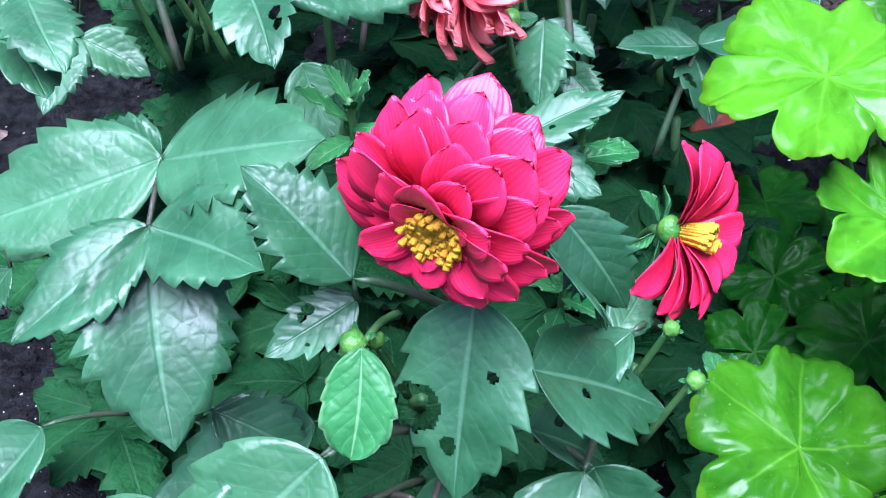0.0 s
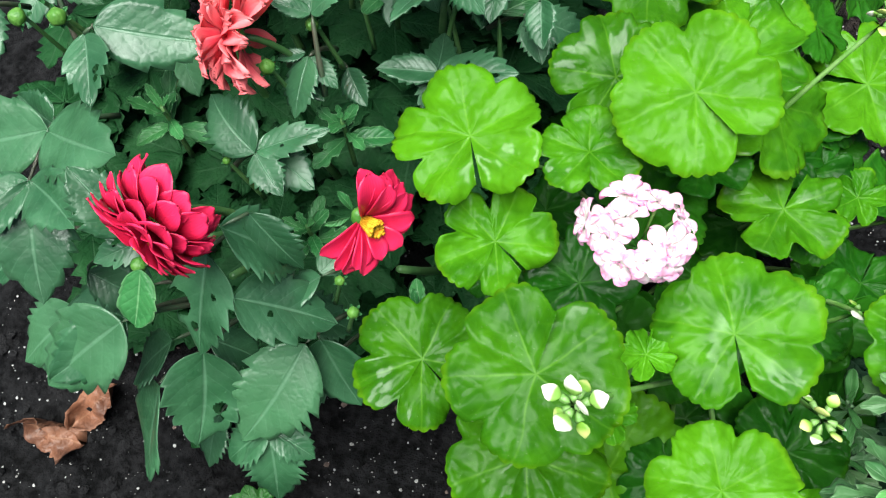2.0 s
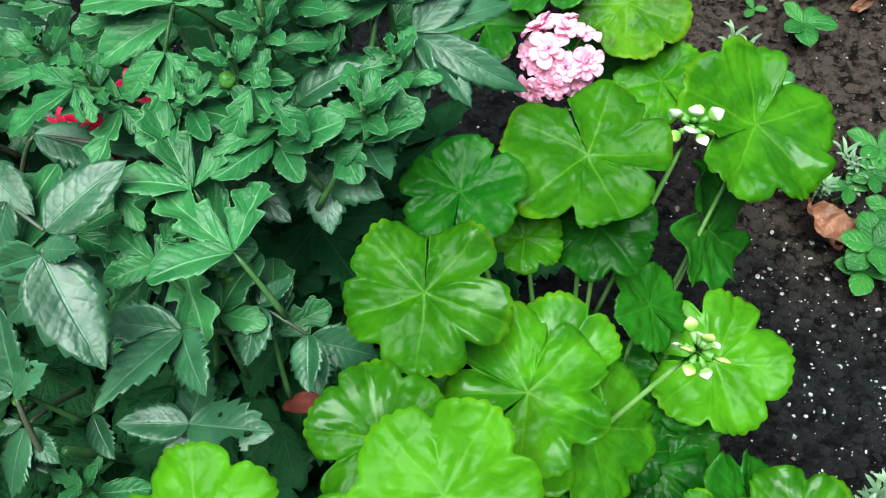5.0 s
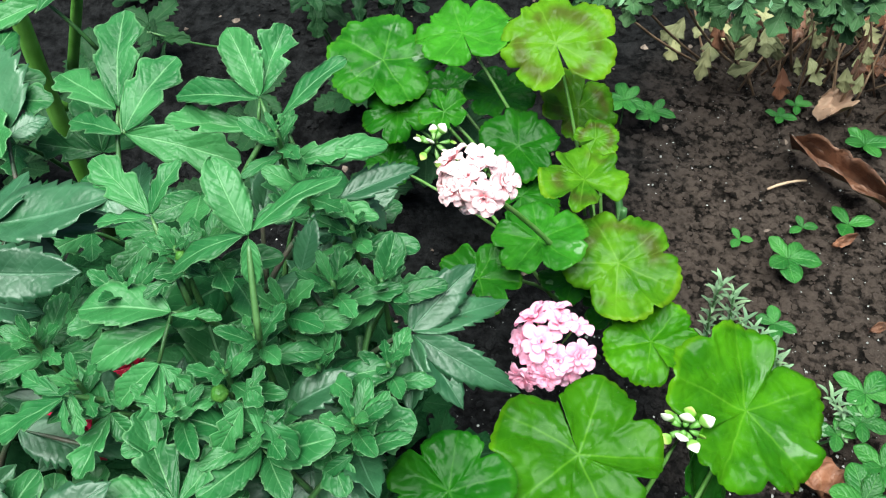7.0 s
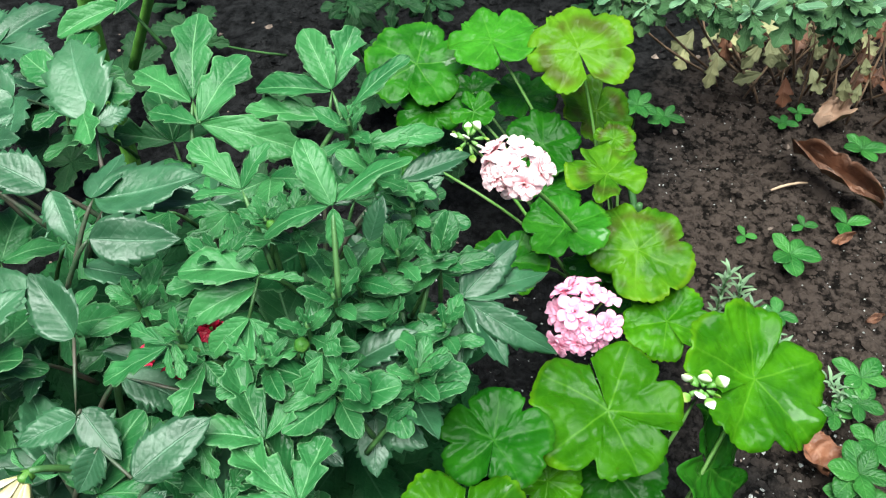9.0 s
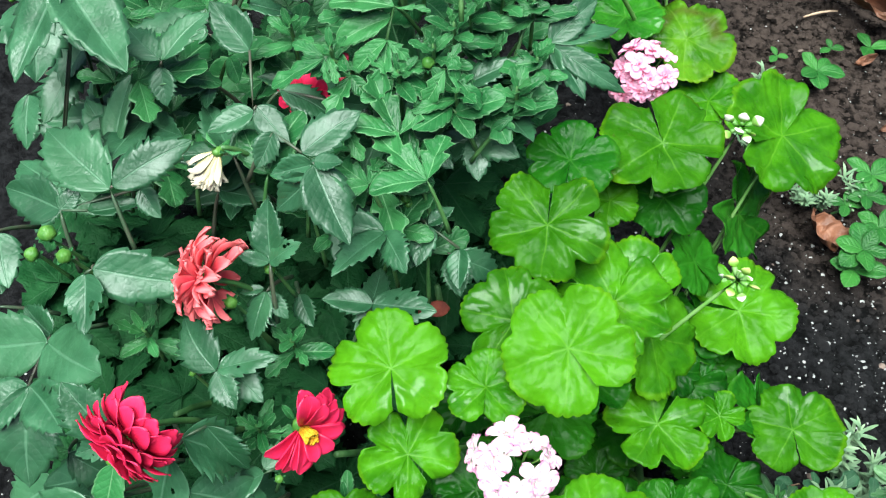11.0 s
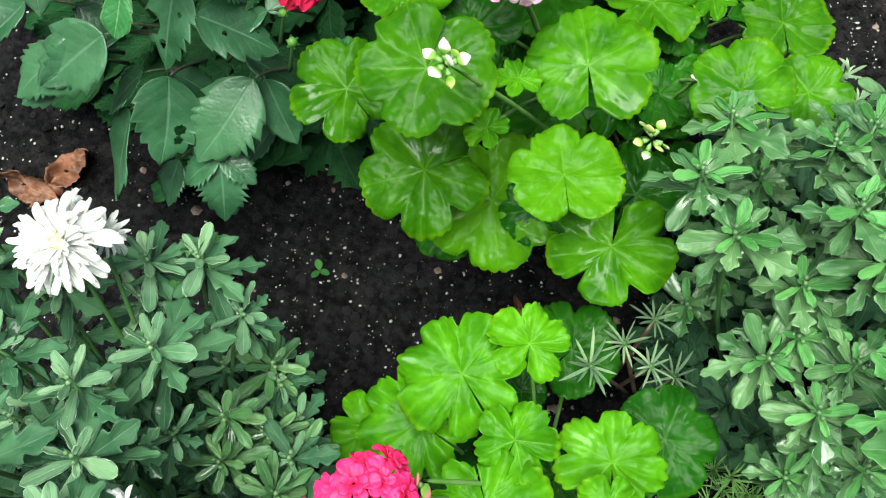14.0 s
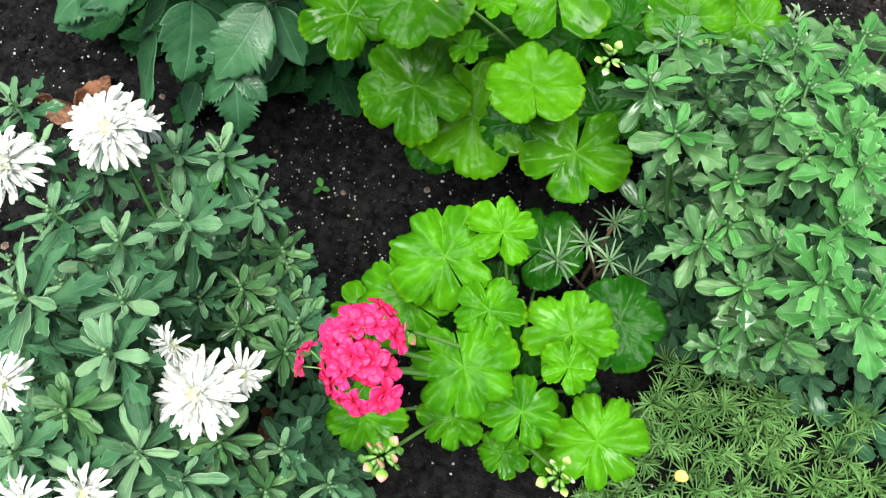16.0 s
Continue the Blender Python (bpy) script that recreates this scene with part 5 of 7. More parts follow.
pinnate_leaf(dahlia, (0.538, 0.881, 0.110), [((0.582, 0.828, 0.180), (0.617, 0.814, 0.150), 0.80, (0.29, -0.64, 1))], False, 28)
pinnate_leaf(dahlia, (0.561, 0.888, 0.170), [((0.610, 0.873, 0.240), (0.647, 0.883, 0.200), 0.70, (0.12, 0.17, 1))], False, 29)
pinnate_leaf(dahlia, (0.633, 0.941, 0.080), [((0.626, 0.863, 0.150), (0.616, 0.819, 0.130), 0.70, (-0.41, -0.39, 1))], False, 30)
pinnate_leaf(dahlia, (0.560, 0.886, 0.060), [((0.555, 0.799, 0.130), (0.556, 0.761, 0.100), 0.70, (-0.21, -0.15, 1))], False, 31)
pinnate_leaf(dahlia, (0.498, 0.971, 0.345), [((0.463, 1.007, 0.415), (0.383, 1.036, 0.415), 0.50, (-0.07, -0.20, 1)), ((0.474, 1.003, 0.430), (0.513, 1.057, 0.440), 0.42, (0.25, -0.65, 1)), ((0.434, 1.044, 0.400), (0.419, 1.108, 0.420), 0.42, (-0.40, -0.53, 1))], False, 32)
pinnate_leaf(dahlia, (0.451, 0.946, 0.330), [((0.428, 0.982, 0.400), (0.367, 0.987, 0.390), 0.55, (-0.34, -0.59, 1)), ((0.428, 0.982, 0.400), (0.436, 1.003, 0.410), 0.60, (0.43, 0.16, 1)), ((0.448, 0.990, 0.400), (0.475, 1.017, 0.390), 0.55, (-0.37, -0.17, 1)), ((0.474, 1.023, 0.400), (0.498, 1.010, 0.390), 0.60, (-0.17, -0.35, 1))], False, 33)
pinnate_leaf(dahlia, (0.615, 0.969, 0.330), [((0.599, 1.005, 0.400), (0.585, 1.039, 0.430), 0.50, (-0.13, -0.04, 1)), ((0.599, 1.004, 0.400), (0.576, 0.997, 0.410), 0.42, (0.08, -0.31, 1)), ((0.599, 1.004, 0.400), (0.622, 1.019, 0.420), 0.45, (-0.28, -0.34, 1))], False, 34, ((2, "holed"), ))
pinnate_leaf(dahlia, (0.588, 1.055, 0.300), [((0.596, 0.993, 0.370), (0.598, 0.959, 0.350), 0.62, (-0.34, -0.12, 1)), ((0.597, 0.993, 0.370), (0.619, 0.983, 0.360), 0.50, (0.19, -0.29, 1)), ((0.593, 0.995, 0.370), (0.578, 0.984, 0.370), 0.45, (-0.38, -0.48, 1))], False, 35)
pinnate_leaf(dahlia, (0.585, 1.096, 0.390), [((0.621, 1.053, 0.460), (0.659, 1.027, 0.430), 0.50, (-0.11, -0.08, 1)), ((0.620, 1.050, 0.460), (0.596, 1.031, 0.430), 0.55, (0.25, -0.29, 1)), ((0.618, 1.054, 0.460), (0.626, 1.074, 0.460), 0.60, (0.27, -0.06, 1))], False, 36)
pinnate_leaf(dahlia, (0.631, 1.144, 0.263), [((0.674, 1.109, 0.333), (0.681, 1.069, 0.340), 0.72, (-0.06, -0.30, 1)), ((0.674, 1.109, 0.333), (0.690, 1.127, 0.345), 0.65, (-0.00, 0.02, 1))], False, 37)
pinnate_leaf(dahlia, (0.644, 1.120, 0.252), [((0.704, 1.104, 0.322), (0.723, 1.074, 0.312), 0.62, (-0.07, 0.01, 1)), ((0.705, 1.102, 0.322), (0.744, 1.112, 0.300), 0.55, (-0.04, -0.42, 1))], False, 38)
pinnate_leaf(dahlia, (0.649, 0.987, 0.270), [((0.667, 1.028, 0.340), (0.719, 1.037, 0.350), 0.55, (0.03, 0.01, 1)), ((0.667, 1.028, 0.340), (0.629, 1.014, 0.345), 0.50, (-0.39, -0.25, 1)), ((0.664, 1.031, 0.335), (0.656, 1.065, 0.330), 0.55, (-0.07, 0.19, 1))], False, 39, ((0, "holed"), ))
pinnate_leaf(dahlia, (0.620, 1.147, 0.290), [((0.626, 1.097, 0.360), (0.646, 1.079, 0.330), 0.70, (0.39, -0.29, 1)), ((0.626, 1.097, 0.360), (0.609, 1.070, 0.350), 0.60, (0.36, 0.10, 1))], False, 40)
pinnate_leaf(dahlia, (0.616, 1.202, 0.315), [((0.639, 1.163, 0.385), (0.649, 1.120, 0.372), 0.60, (-0.21, -0.21, 1)), ((0.640, 1.163, 0.385), (0.685, 1.150, 0.375), 0.55, (-0.34, 0.12, 1)), ((0.639, 1.163, 0.385), (0.610, 1.153, 0.380), 0.50, (0.15, 0.19, 1))], False, 41)
pinnate_leaf(dahlia, (0.649, 1.214, 0.322), [((0.709, 1.210, 0.392), (0.743, 1.174, 0.412), 0.42, (0.26, -0.02, 1)), ((0.709, 1.211, 0.392), (0.737, 1.227, 0.400), 0.45, (0.21, -0.11, 1)), ((0.708, 1.210, 0.392), (0.691, 1.188, 0.385), 0.55, (-0.36, -0.09, 1)), ((0.709, 1.211, 0.392), (0.722, 1.231, 0.420), 0.40, (-0.45, -0.51, 1))], False, 42)
pinnate_leaf(dahlia, (0.666, 1.226, 0.305), [((0.690, 1.188, 0.375), (0.648, 1.166, 0.360), 0.50, (0.25, -0.61, 1)), ((0.689, 1.189, 0.375), (0.731, 1.182, 0.375), 0.60, (-0.37, -0.56, 1)), ((0.690, 1.188, 0.375), (0.705, 1.156, 0.360), 0.75, (0.34, -0.48, 1))], False, 43)
pinnate_leaf(dahlia, (0.669, 1.103, 0.293), [((0.621, 1.099, 0.363), (0.619, 1.149, 0.380), 0.60, (-0.43, 0.15, 1)), ((0.622, 1.098, 0.363), (0.623, 1.050, 0.340), 0.50, (-0.34, 0.15, 1)), ((0.621, 1.099, 0.363), (0.554, 1.093, 0.350), 0.42, (0.16, 0.14, 1))], False, 44)
pinnate_leaf(dahlia, (0.586, 1.103, 0.394), [((0.618, 1.058, 0.464), (0.661, 1.022, 0.437), 0.52, (0.41, -0.10, 1)), ((0.618, 1.058, 0.464), (0.587, 1.046, 0.450), 0.50, (0.27, -0.62, 1)), ((0.617, 1.061, 0.464), (0.639, 1.064, 0.470), 0.55, (0.24, -0.16, 1))], False, 45)
pinnate_leaf(dahlia, (0.656, 1.246, 0.340), [((0.719, 1.278, 0.410), (0.742, 1.332, 0.420), 0.42, (0.19, -0.55, 1)), ((0.720, 1.278, 0.410), (0.767, 1.326, 0.400), 0.30, (0.22, 0.24, 1)), ((0.720, 1.275, 0.410), (0.734, 1.239, 0.385), 0.55, (-0.39, -0.34, 1)), ((0.721, 1.276, 0.410), (0.763, 1.251, 0.385), 0.40, (0.06, 0.14, 1)), ((0.722, 1.276, 0.410), (0.791, 1.276, 0.380), 0.28, (-0.23, -0.48, 1))], False, 46)
pinnate_leaf(dahlia, (0.644, 1.302, 0.430), [((0.597, 1.351, 0.500), (0.563, 1.381, 0.520), 0.42, (-0.23, -0.06, 1)), ((0.597, 1.351, 0.500), (0.596, 1.395, 0.520), 0.50, (0.23, -0.28, 1)), ((0.597, 1.349, 0.500), (0.540, 1.343, 0.490), 0.30, (-0.12, -0.27, 1)), ((0.599, 1.339, 0.485), (0.537, 1.331, 0.480), 0.32, (-0.13, -0.25, 1))], True, 47)
pinnate_leaf(dahlia, (0.579, 1.277, 0.430), [((0.617, 1.340, 0.500), (0.644, 1.379, 0.520), 0.32, (-0.38, -0.17, 1)), ((0.632, 1.328, 0.480), (0.677, 1.357, 0.480), 0.30, (0.43, -0.26, 1))], True, 48)
pinnate_leaf(dahlia, (0.481, 1.295, 0.350), [((0.449, 1.377, 0.420), (0.423, 1.443, 0.450), 0.45, (0.22, -0.50, 1)), ((0.449, 1.374, 0.420), (0.388, 1.392, 0.420), 0.50, (0.17, 0.07, 1)), ((0.467, 1.356, 0.420), (0.479, 1.420, 0.440), 0.50, (0.16, -0.16, 1)), ((0.467, 1.355, 0.420), (0.415, 1.361, 0.410), 0.40, (-0.01, -0.04, 1)), ((0.469, 1.355, 0.420), (0.549, 1.372, 0.400), 0.38, (0.36, -0.51, 1))], True, 49)
pinnate_leaf(dahlia, (0.435, 1.255, 0.350), [((0.388, 1.328, 0.420), (0.330, 1.388, 0.440), 0.60, (-0.36, 0.06, 1)), ((0.391, 1.326, 0.420), (0.408, 1.350, 0.420), 0.60, (0.37, -0.16, 1))], False, 50)
pinnate_leaf(dahlia, (0.452, 1.180, 0.390), [((0.467, 1.236, 0.460), (0.534, 1.273, 0.470), 0.55, (-0.05, 0.03, 1)), ((0.465, 1.235, 0.460), (0.463, 1.278, 0.460), 0.60, (-0.28, -0.40, 1))], False, 51)
pinnate_leaf(dahlia, (0.629, 1.209, 0.430), [((0.583, 1.250, 0.500), (0.538, 1.268, 0.510), 0.42, (-0.27, -0.09, 1)), ((0.583, 1.250, 0.500), (0.593, 1.276, 0.520), 0.42, (-0.17, -0.43, 1)), ((0.584, 1.248, 0.500), (0.550, 1.240, 0.490), 0.35, (0.17, 0.26, 1))], True, 52)
pinnate_leaf(dahlia, (0.626, 1.245, 0.400), [((0.609, 1.213, 0.470), (0.560, 1.197, 0.470), 0.52, (-0.18, 0.02, 1)), ((0.610, 1.211, 0.470), (0.638, 1.218, 0.470), 0.30, (-0.08, 0.16, 1)), ((0.607, 1.211, 0.460), (0.574, 1.176, 0.450), 0.42, (0.08, -0.40, 1)), ((0.613, 1.190, 0.460), (0.622, 1.151, 0.430), 0.42, (-0.25, -0.63, 1)), ((0.614, 1.187, 0.460), (0.595, 1.163, 0.440), 0.42, (-0.02, -0.29, 1)), ((0.614, 1.187, 0.460), (0.634, 1.183, 0.450), 0.45, (-0.29, -0.31, 1))], True, 53)
pinnate_leaf(dahlia, (0.677, 1.187, 0.450), [((0.652, 1.243, 0.520), (0.621, 1.269, 0.540), 0.42, (-0.16, 0.09, 1)), ((0.652, 1.244, 0.520), (0.685, 1.287, 0.530), 0.35, (-0.32, 0.29, 1)), ((0.653, 1.241, 0.520), (0.659, 1.227, 0.500), 0.40, (-0.02, -0.08, 1)), ((0.651, 1.243, 0.520), (0.614, 1.221, 0.500), 0.35, (-0.03, 0.14, 1))], True, 54)
pinnate_leaf(dahlia, (0.613, 1.199, 0.380), [((0.665, 1.186, 0.450), (0.698, 1.174, 0.430), 0.40, (0.29, -0.12, 1)), ((0.664, 1.187, 0.450), (0.668, 1.205, 0.460), 0.42, (-0.02, 0.03, 1)), ((0.664, 1.184, 0.450), (0.656, 1.162, 0.430), 0.50, (0.32, -0.27, 1))], True, 55)
pinnate_leaf(dahlia, (0.621, 1.164, 0.350), [((0.674, 1.201, 0.420), (0.707, 1.231, 0.430), 0.50, (0.21, 0.26, 1)), ((0.670, 1.202, 0.410), (0.709, 1.213, 0.400), 0.50, (-0.03, -0.43, 1))], False, 56)
pinnate_leaf(dahlia, (0.675, 1.142, 0.340), [((0.719, 1.195, 0.410), (0.728, 1.227, 0.430), 0.35, (-0.24, 0.03, 1)), ((0.720, 1.194, 0.410), (0.748, 1.210, 0.420), 0.35, (0.16, 0.26, 1)), ((0.719, 1.193, 0.410), (0.705, 1.180, 0.400), 0.40, (0.32, -0.42, 1))], True, 57)
pinnate_leaf(dahlia, (0.702, 1.243, 0.390), [((0.659, 1.267, 0.460), (0.660, 1.291, 0.480), 0.55, (-0.28, -0.40, 1)), ((0.659, 1.266, 0.460), (0.651, 1.243, 0.450), 0.55, (-0.28, 0.02, 1))], False, 58)
pinnate_leaf(dahlia, (0.696, 1.218, 0.360), [((0.696, 1.290, 0.430), (0.696, 1.317, 0.450), 0.50, (0.32, 0.20, 1)), ((0.695, 1.291, 0.430), (0.670, 1.293, 0.440), 0.40, (-0.22, 0.17, 1)), ((0.697, 1.291, 0.430), (0.715, 1.298, 0.420), 0.35, (-0.17, -0.25, 1))], True, 59)
pinnate_leaf(dahlia, (0.465, 1.166, 0.410), [((0.500, 1.194, 0.480), (0.555, 1.214, 0.480), 0.50, (0.21, -0.57, 1)), ((0.488, 1.189, 0.450), (0.522, 1.200, 0.440), 0.60, (-0.37, 0.14, 1))], False, 60)
pinnate_leaf(dahlia, (0.610, 1.187, 0.390), [((0.577, 1.153, 0.460), (0.548, 1.156, 0.460), 0.35, (-0.19, -0.31, 1)), ((0.577, 1.152, 0.460), (0.543, 1.124, 0.440), 0.35, (0.07, -0.01, 1)), ((0.578, 1.152, 0.460), (0.587, 1.138, 0.450), 0.40, (-0.44, -0.33, 1)), ((0.579, 1.156, 0.460), (0.593, 1.140, 0.450), 0.40, (-0.06, -0.19, 1))], True, 61)
pinnate_leaf(dahlia, (0.500, 1.117, 0.350), [((0.539, 1.139, 0.420), (0.583, 1.143, 0.400), 0.50, (-0.26, -0.09, 1)), ((0.582, 1.144, 0.420), (0.603, 1.165, 0.400), 0.45, (0.41, -0.28, 1))], False, 62)
pinnate_leaf(dahlia, (0.623, 1.264, 0.350), [((0.678, 1.262, 0.420), (0.670, 1.236, 0.410), 0.50, (0.04, -0.54, 1)), ((0.651, 1.242, 0.430), (0.668, 1.239, 0.410), 0.60, (-0.20, -0.02, 1)), ((0.651, 1.242, 0.430), (0.689, 1.248, 0.430), 0.40, (-0.35, 0.19, 1))], True, 63)
pinnate_leaf(dahlia, (0.612, 1.233, 0.390), [((0.648, 1.297, 0.460), (0.668, 1.317, 0.450), 0.50, (0.37, -0.56, 1)), ((0.659, 1.319, 0.450), (0.672, 1.344, 0.460), 0.55, (0.40, -0.29, 1))], False, 64)
pinnate_leaf(dahlia, (0.608, 1.271, 0.390), [((0.658, 1.324, 0.460), (0.695, 1.362, 0.460), 0.35, (0.25, 0.07, 1)), ((0.656, 1.340, 0.440), (0.679, 1.338, 0.420), 0.55, (-0.18, -0.01, 1))], False, 65)
pinnate_leaf(dahlia, (0.423, 1.155, 0.450), [((0.397, 1.105, 0.520), (0.478, 1.057, 0.500), 0.45, (0.14, 0.12, 1)), ((0.395, 1.104, 0.520), (0.391, 1.030, 0.480), 0.50, (-0.21, 0.07, 1)), ((0.396, 1.107, 0.520), (0.417, 1.116, 0.520), 0.50, (0.42, -0.01, 1)), ((0.355, 1.111, 0.330), (0.302, 1.086, 0.325), 0.50, (0.03, -0.54, 1)), ((0.355, 1.111, 0.330), (0.338, 1.065, 0.310), 0.50, (-0.01, -0.32, 1)), ((0.354, 1.113, 0.330), (0.320, 1.145, 0.335), 0.50, (0.20, -0.01, 1))], False, 66)
pinnate_leaf(dahlia, (0.436, 1.191, 0.460), [((0.380, 1.158, 0.530), (0.347, 1.131, 0.520), 0.40, (0.06, -0.48, 1)), ((0.378, 1.164, 0.530), (0.410, 1.189, 0.530), 0.40, (0.13, -0.05, 1)), ((0.338, 1.042, 0.300), (0.279, 1.055, 0.290), 0.60, (-0.29, 0.20, 1)), ((0.338, 1.042, 0.300), (0.333, 0.999, 0.280), 0.60, (0.14, -0.53, 1)), ((0.340, 1.043, 0.300), (0.378, 1.039, 0.280), 0.60, (0.39, -0.52, 1))], False, 67)
pinnate_leaf(dahlia, (0.433, 1.117, 0.390), [((0.464, 1.102, 0.460), (0.479, 1.153, 0.470), 0.50, (-0.15, 0.03, 1)), ((0.462, 1.102, 0.460), (0.420, 1.121, 0.460), 0.50, (0.09, -0.12, 1)), ((0.459, 1.103, 0.450), (0.471, 1.083, 0.430), 0.60, (0.13, -0.22, 1)), ((0.236, 1.127, 0.290), (0.301, 1.102, 0.280), 0.60, (-0.17, -0.48, 1)), ((0.236, 1.127, 0.290), (0.260, 1.078, 0.270), 0.60, (-0.39, 0.03, 1))], False, 68)
pinnate_leaf(dahlia, (0.595, 1.118, 0.370), [((0.541, 1.099, 0.440), (0.513, 1.073, 0.430), 0.50, (0.23, -0.13, 1)), ((0.541, 1.104, 0.440), (0.577, 1.088, 0.430), 0.50, (0.22, -0.31, 1)), ((0.521, 1.137, 0.460), (0.473, 1.163, 0.470), 0.50, (-0.21, -0.29, 1))], False, 69)
pinnate_leaf(dahlia, (0.535, 1.052, 0.370), [((0.565, 1.087, 0.440), (0.559, 1.064, 0.420), 0.60, (0.34, -0.61, 1)), ((0.594, 1.078, 0.440), (0.622, 1.124, 0.450), 0.50, (0.00, -0.42, 1))], False, 70)
pinnate_leaf(tall_dahlia, (0.373, 1.462, 0.360), [((0.335, 1.451, 0.430), (0.296, 1.405, 0.420), 0.35, (0.24, -0.31, 1)), ((0.337, 1.437, 0.430), (0.358, 1.478, 0.450), 0.60, (-0.15, -0.27, 1)), ((0.306, 1.457, 0.430), (0.276, 1.457, 0.450), 0.60, (0.04, 0.08, 1))], True, 71)
pinnate_leaf(dahlia, (0.643, 1.141, 0.290), [((0.683, 1.101, 0.360), (0.688, 1.067, 0.350), 0.75, (-0.13, 0.15, 1)), ((0.683, 1.102, 0.360), (0.699, 1.119, 0.370), 0.50, (-0.35, -0.39, 1)), ((0.713, 1.096, 0.350), (0.725, 1.066, 0.340), 0.60, (-0.36, -0.54, 1))], False, 72)
pinnate_leaf(dahlia, (0.643, 1.089, 0.265), [((0.665, 1.033, 0.335), (0.676, 0.995, 0.320), 0.65, (0.25, 0.04, 1))], False, 73, ((0, "holed"), ))
pinnate_leaf(dahlia, (0.566, 1.059, 0.260), [((0.605, 1.017, 0.330), (0.626, 0.999, 0.320), 0.60, (-0.28, -0.47, 1))], False, 74)
pinnate_leaf(dahlia, (0.544, 1.028, 0.290), [((0.586, 0.990, 0.360), (0.610, 0.977, 0.350), 0.55, (-0.08, 0.06, 1))], False, 75)
pinnate_leaf(dahlia, (0.567, 1.146, 0.360), [((0.608, 1.118, 0.430), (0.593, 1.103, 0.420), 0.40, (0.28, 0.06, 1)), ((0.608, 1.118, 0.430), (0.631, 1.101, 0.420), 0.40, (0.08, -0.51, 1)), ((0.608, 1.119, 0.430), (0.629, 1.130, 0.430), 0.40, (-0.09, -0.47, 1))], True, 76)
pinnate_leaf(dahlia, (0.624, 1.192, 0.370), [((0.594, 1.159, 0.440), (0.550, 1.162, 0.440), 0.60, (0.02, -0.11, 1)), ((0.594, 1.159, 0.440), (0.593, 1.123, 0.430), 0.55, (-0.27, -0.41, 1)), ((0.594, 1.159, 0.440), (0.610, 1.153, 0.430), 0.60, (0.25, -0.62, 1))], True, 77)
pinnate_leaf(dahlia, (0.309, 1.182, 0.370), [((0.316, 1.162, 0.440), (0.412, 1.104, 0.420), 0.45, (0.27, 0.20, 1)), ((0.311, 1.165, 0.440), (0.337, 1.181, 0.440), 0.60, (0.40, -0.29, 1)), ((0.315, 1.162, 0.440), (0.321, 1.123, 0.430), 0.60, (0.05, -0.10, 1))], False, 78)
pinnate_leaf(dahlia, (0.326, 1.161, 0.380), [((0.320, 1.123, 0.450), (0.361, 1.063, 0.430), 0.60, (0.12, 0.28, 1))], False, 79)
pinnate_leaf(dahlia, (0.367, 1.176, 0.310), [((0.333, 1.129, 0.380), (0.332, 1.066, 0.360), 0.50, (0.17, -0.37, 1))], False, 80)
pinnate_leaf(dahlia, (0.513, 1.185, 0.350), [((0.451, 1.170, 0.420), (0.381, 1.147, 0.410), 0.50, (0.32, -0.19, 1)), ((0.451, 1.173, 0.420), (0.422, 1.144, 0.410), 0.60, (0.09, 0.04, 1))], False, 81)
pinnate_leaf(dahlia, (0.472, 1.025, 0.300), [((0.421, 1.061, 0.370), (0.366, 1.093, 0.380), 0.45, (-0.45, 0.08, 1)), ((0.421, 1.061, 0.370), (0.412, 1.121, 0.385), 0.45, (0.15, -0.18, 1))], False, 82)
pinnate_leaf(dahlia, (0.477, 1.257, 0.380), [((0.421, 1.237, 0.450), (0.372, 1.239, 0.460), 0.60, (0.02, -0.21, 1)), ((0.427, 1.236, 0.450), (0.456, 1.212, 0.430), 0.50, (-0.28, -0.15, 1))], False, 83)
pinnate_leaf(dahlia, (0.432, 1.218, 0.370), [((0.464, 1.244, 0.440), (0.508, 1.232, 0.420), 0.50, (-0.42, -0.17, 1)), ((0.470, 1.247, 0.450), (0.530, 1.275, 0.440), 0.30, (0.13, -0.23, 1))], False, 84)
pinnate_leaf(dahlia, (0.457, 1.224, 0.390), [((0.384, 1.221, 0.460), (0.342, 1.223, 0.460), 0.50, (0.06, 0.26, 1)), ((0.384, 1.220, 0.460), (0.375, 1.199, 0.450), 0.50, (0.35, -0.52, 1))], False, 85)

for top, side in (((0.56, 0.88, 0.24), -0.02), ((0.66, 0.94, 0.20), 0.02), ((0.56, 1.00, 0.26), -0.01), ((0.62, 1.15, 0.27), 0.0), ((0.68, 1.12, 0.22), 0.02),
                  ((0.48, 1.05, 0.28), -0.02), ((0.55, 1.30, 0.30), 0.0), ((0.44, 1.20, 0.28), -0.03), ((0.64, 1.34, 0.26), 0.02), ((0.50, 0.92, 0.18), -0.02)):
    stalk("stem", (0.60 + side + 0.3 * (top[0] - 0.6), 1.08 + 0.3 * (top[1] - 1.08), -0.01), top, 0.005, 0.003, STEM, dahlia, 0.0, (side, 0, 0))
stalk("stem", (0.20, 1.50, -0.01), (0.30, 1.475, 0.56), 0.0095, 0.0075, PALE_STEM, tall_dahlia, 0.0, (-0.012, 0, 0), "thick pale green stem")
stalk("stem", (0.274, 1.138, 0.420), (0.312, 1.166, 0.440), 0.003, 0.0024, PALE_STEM, dahlia)
stalk("stem", (0.312, 1.166, 0.440), (0.334, 1.217, 0.430), 0.0028, 0.003, PALE_STEM, dahlia)
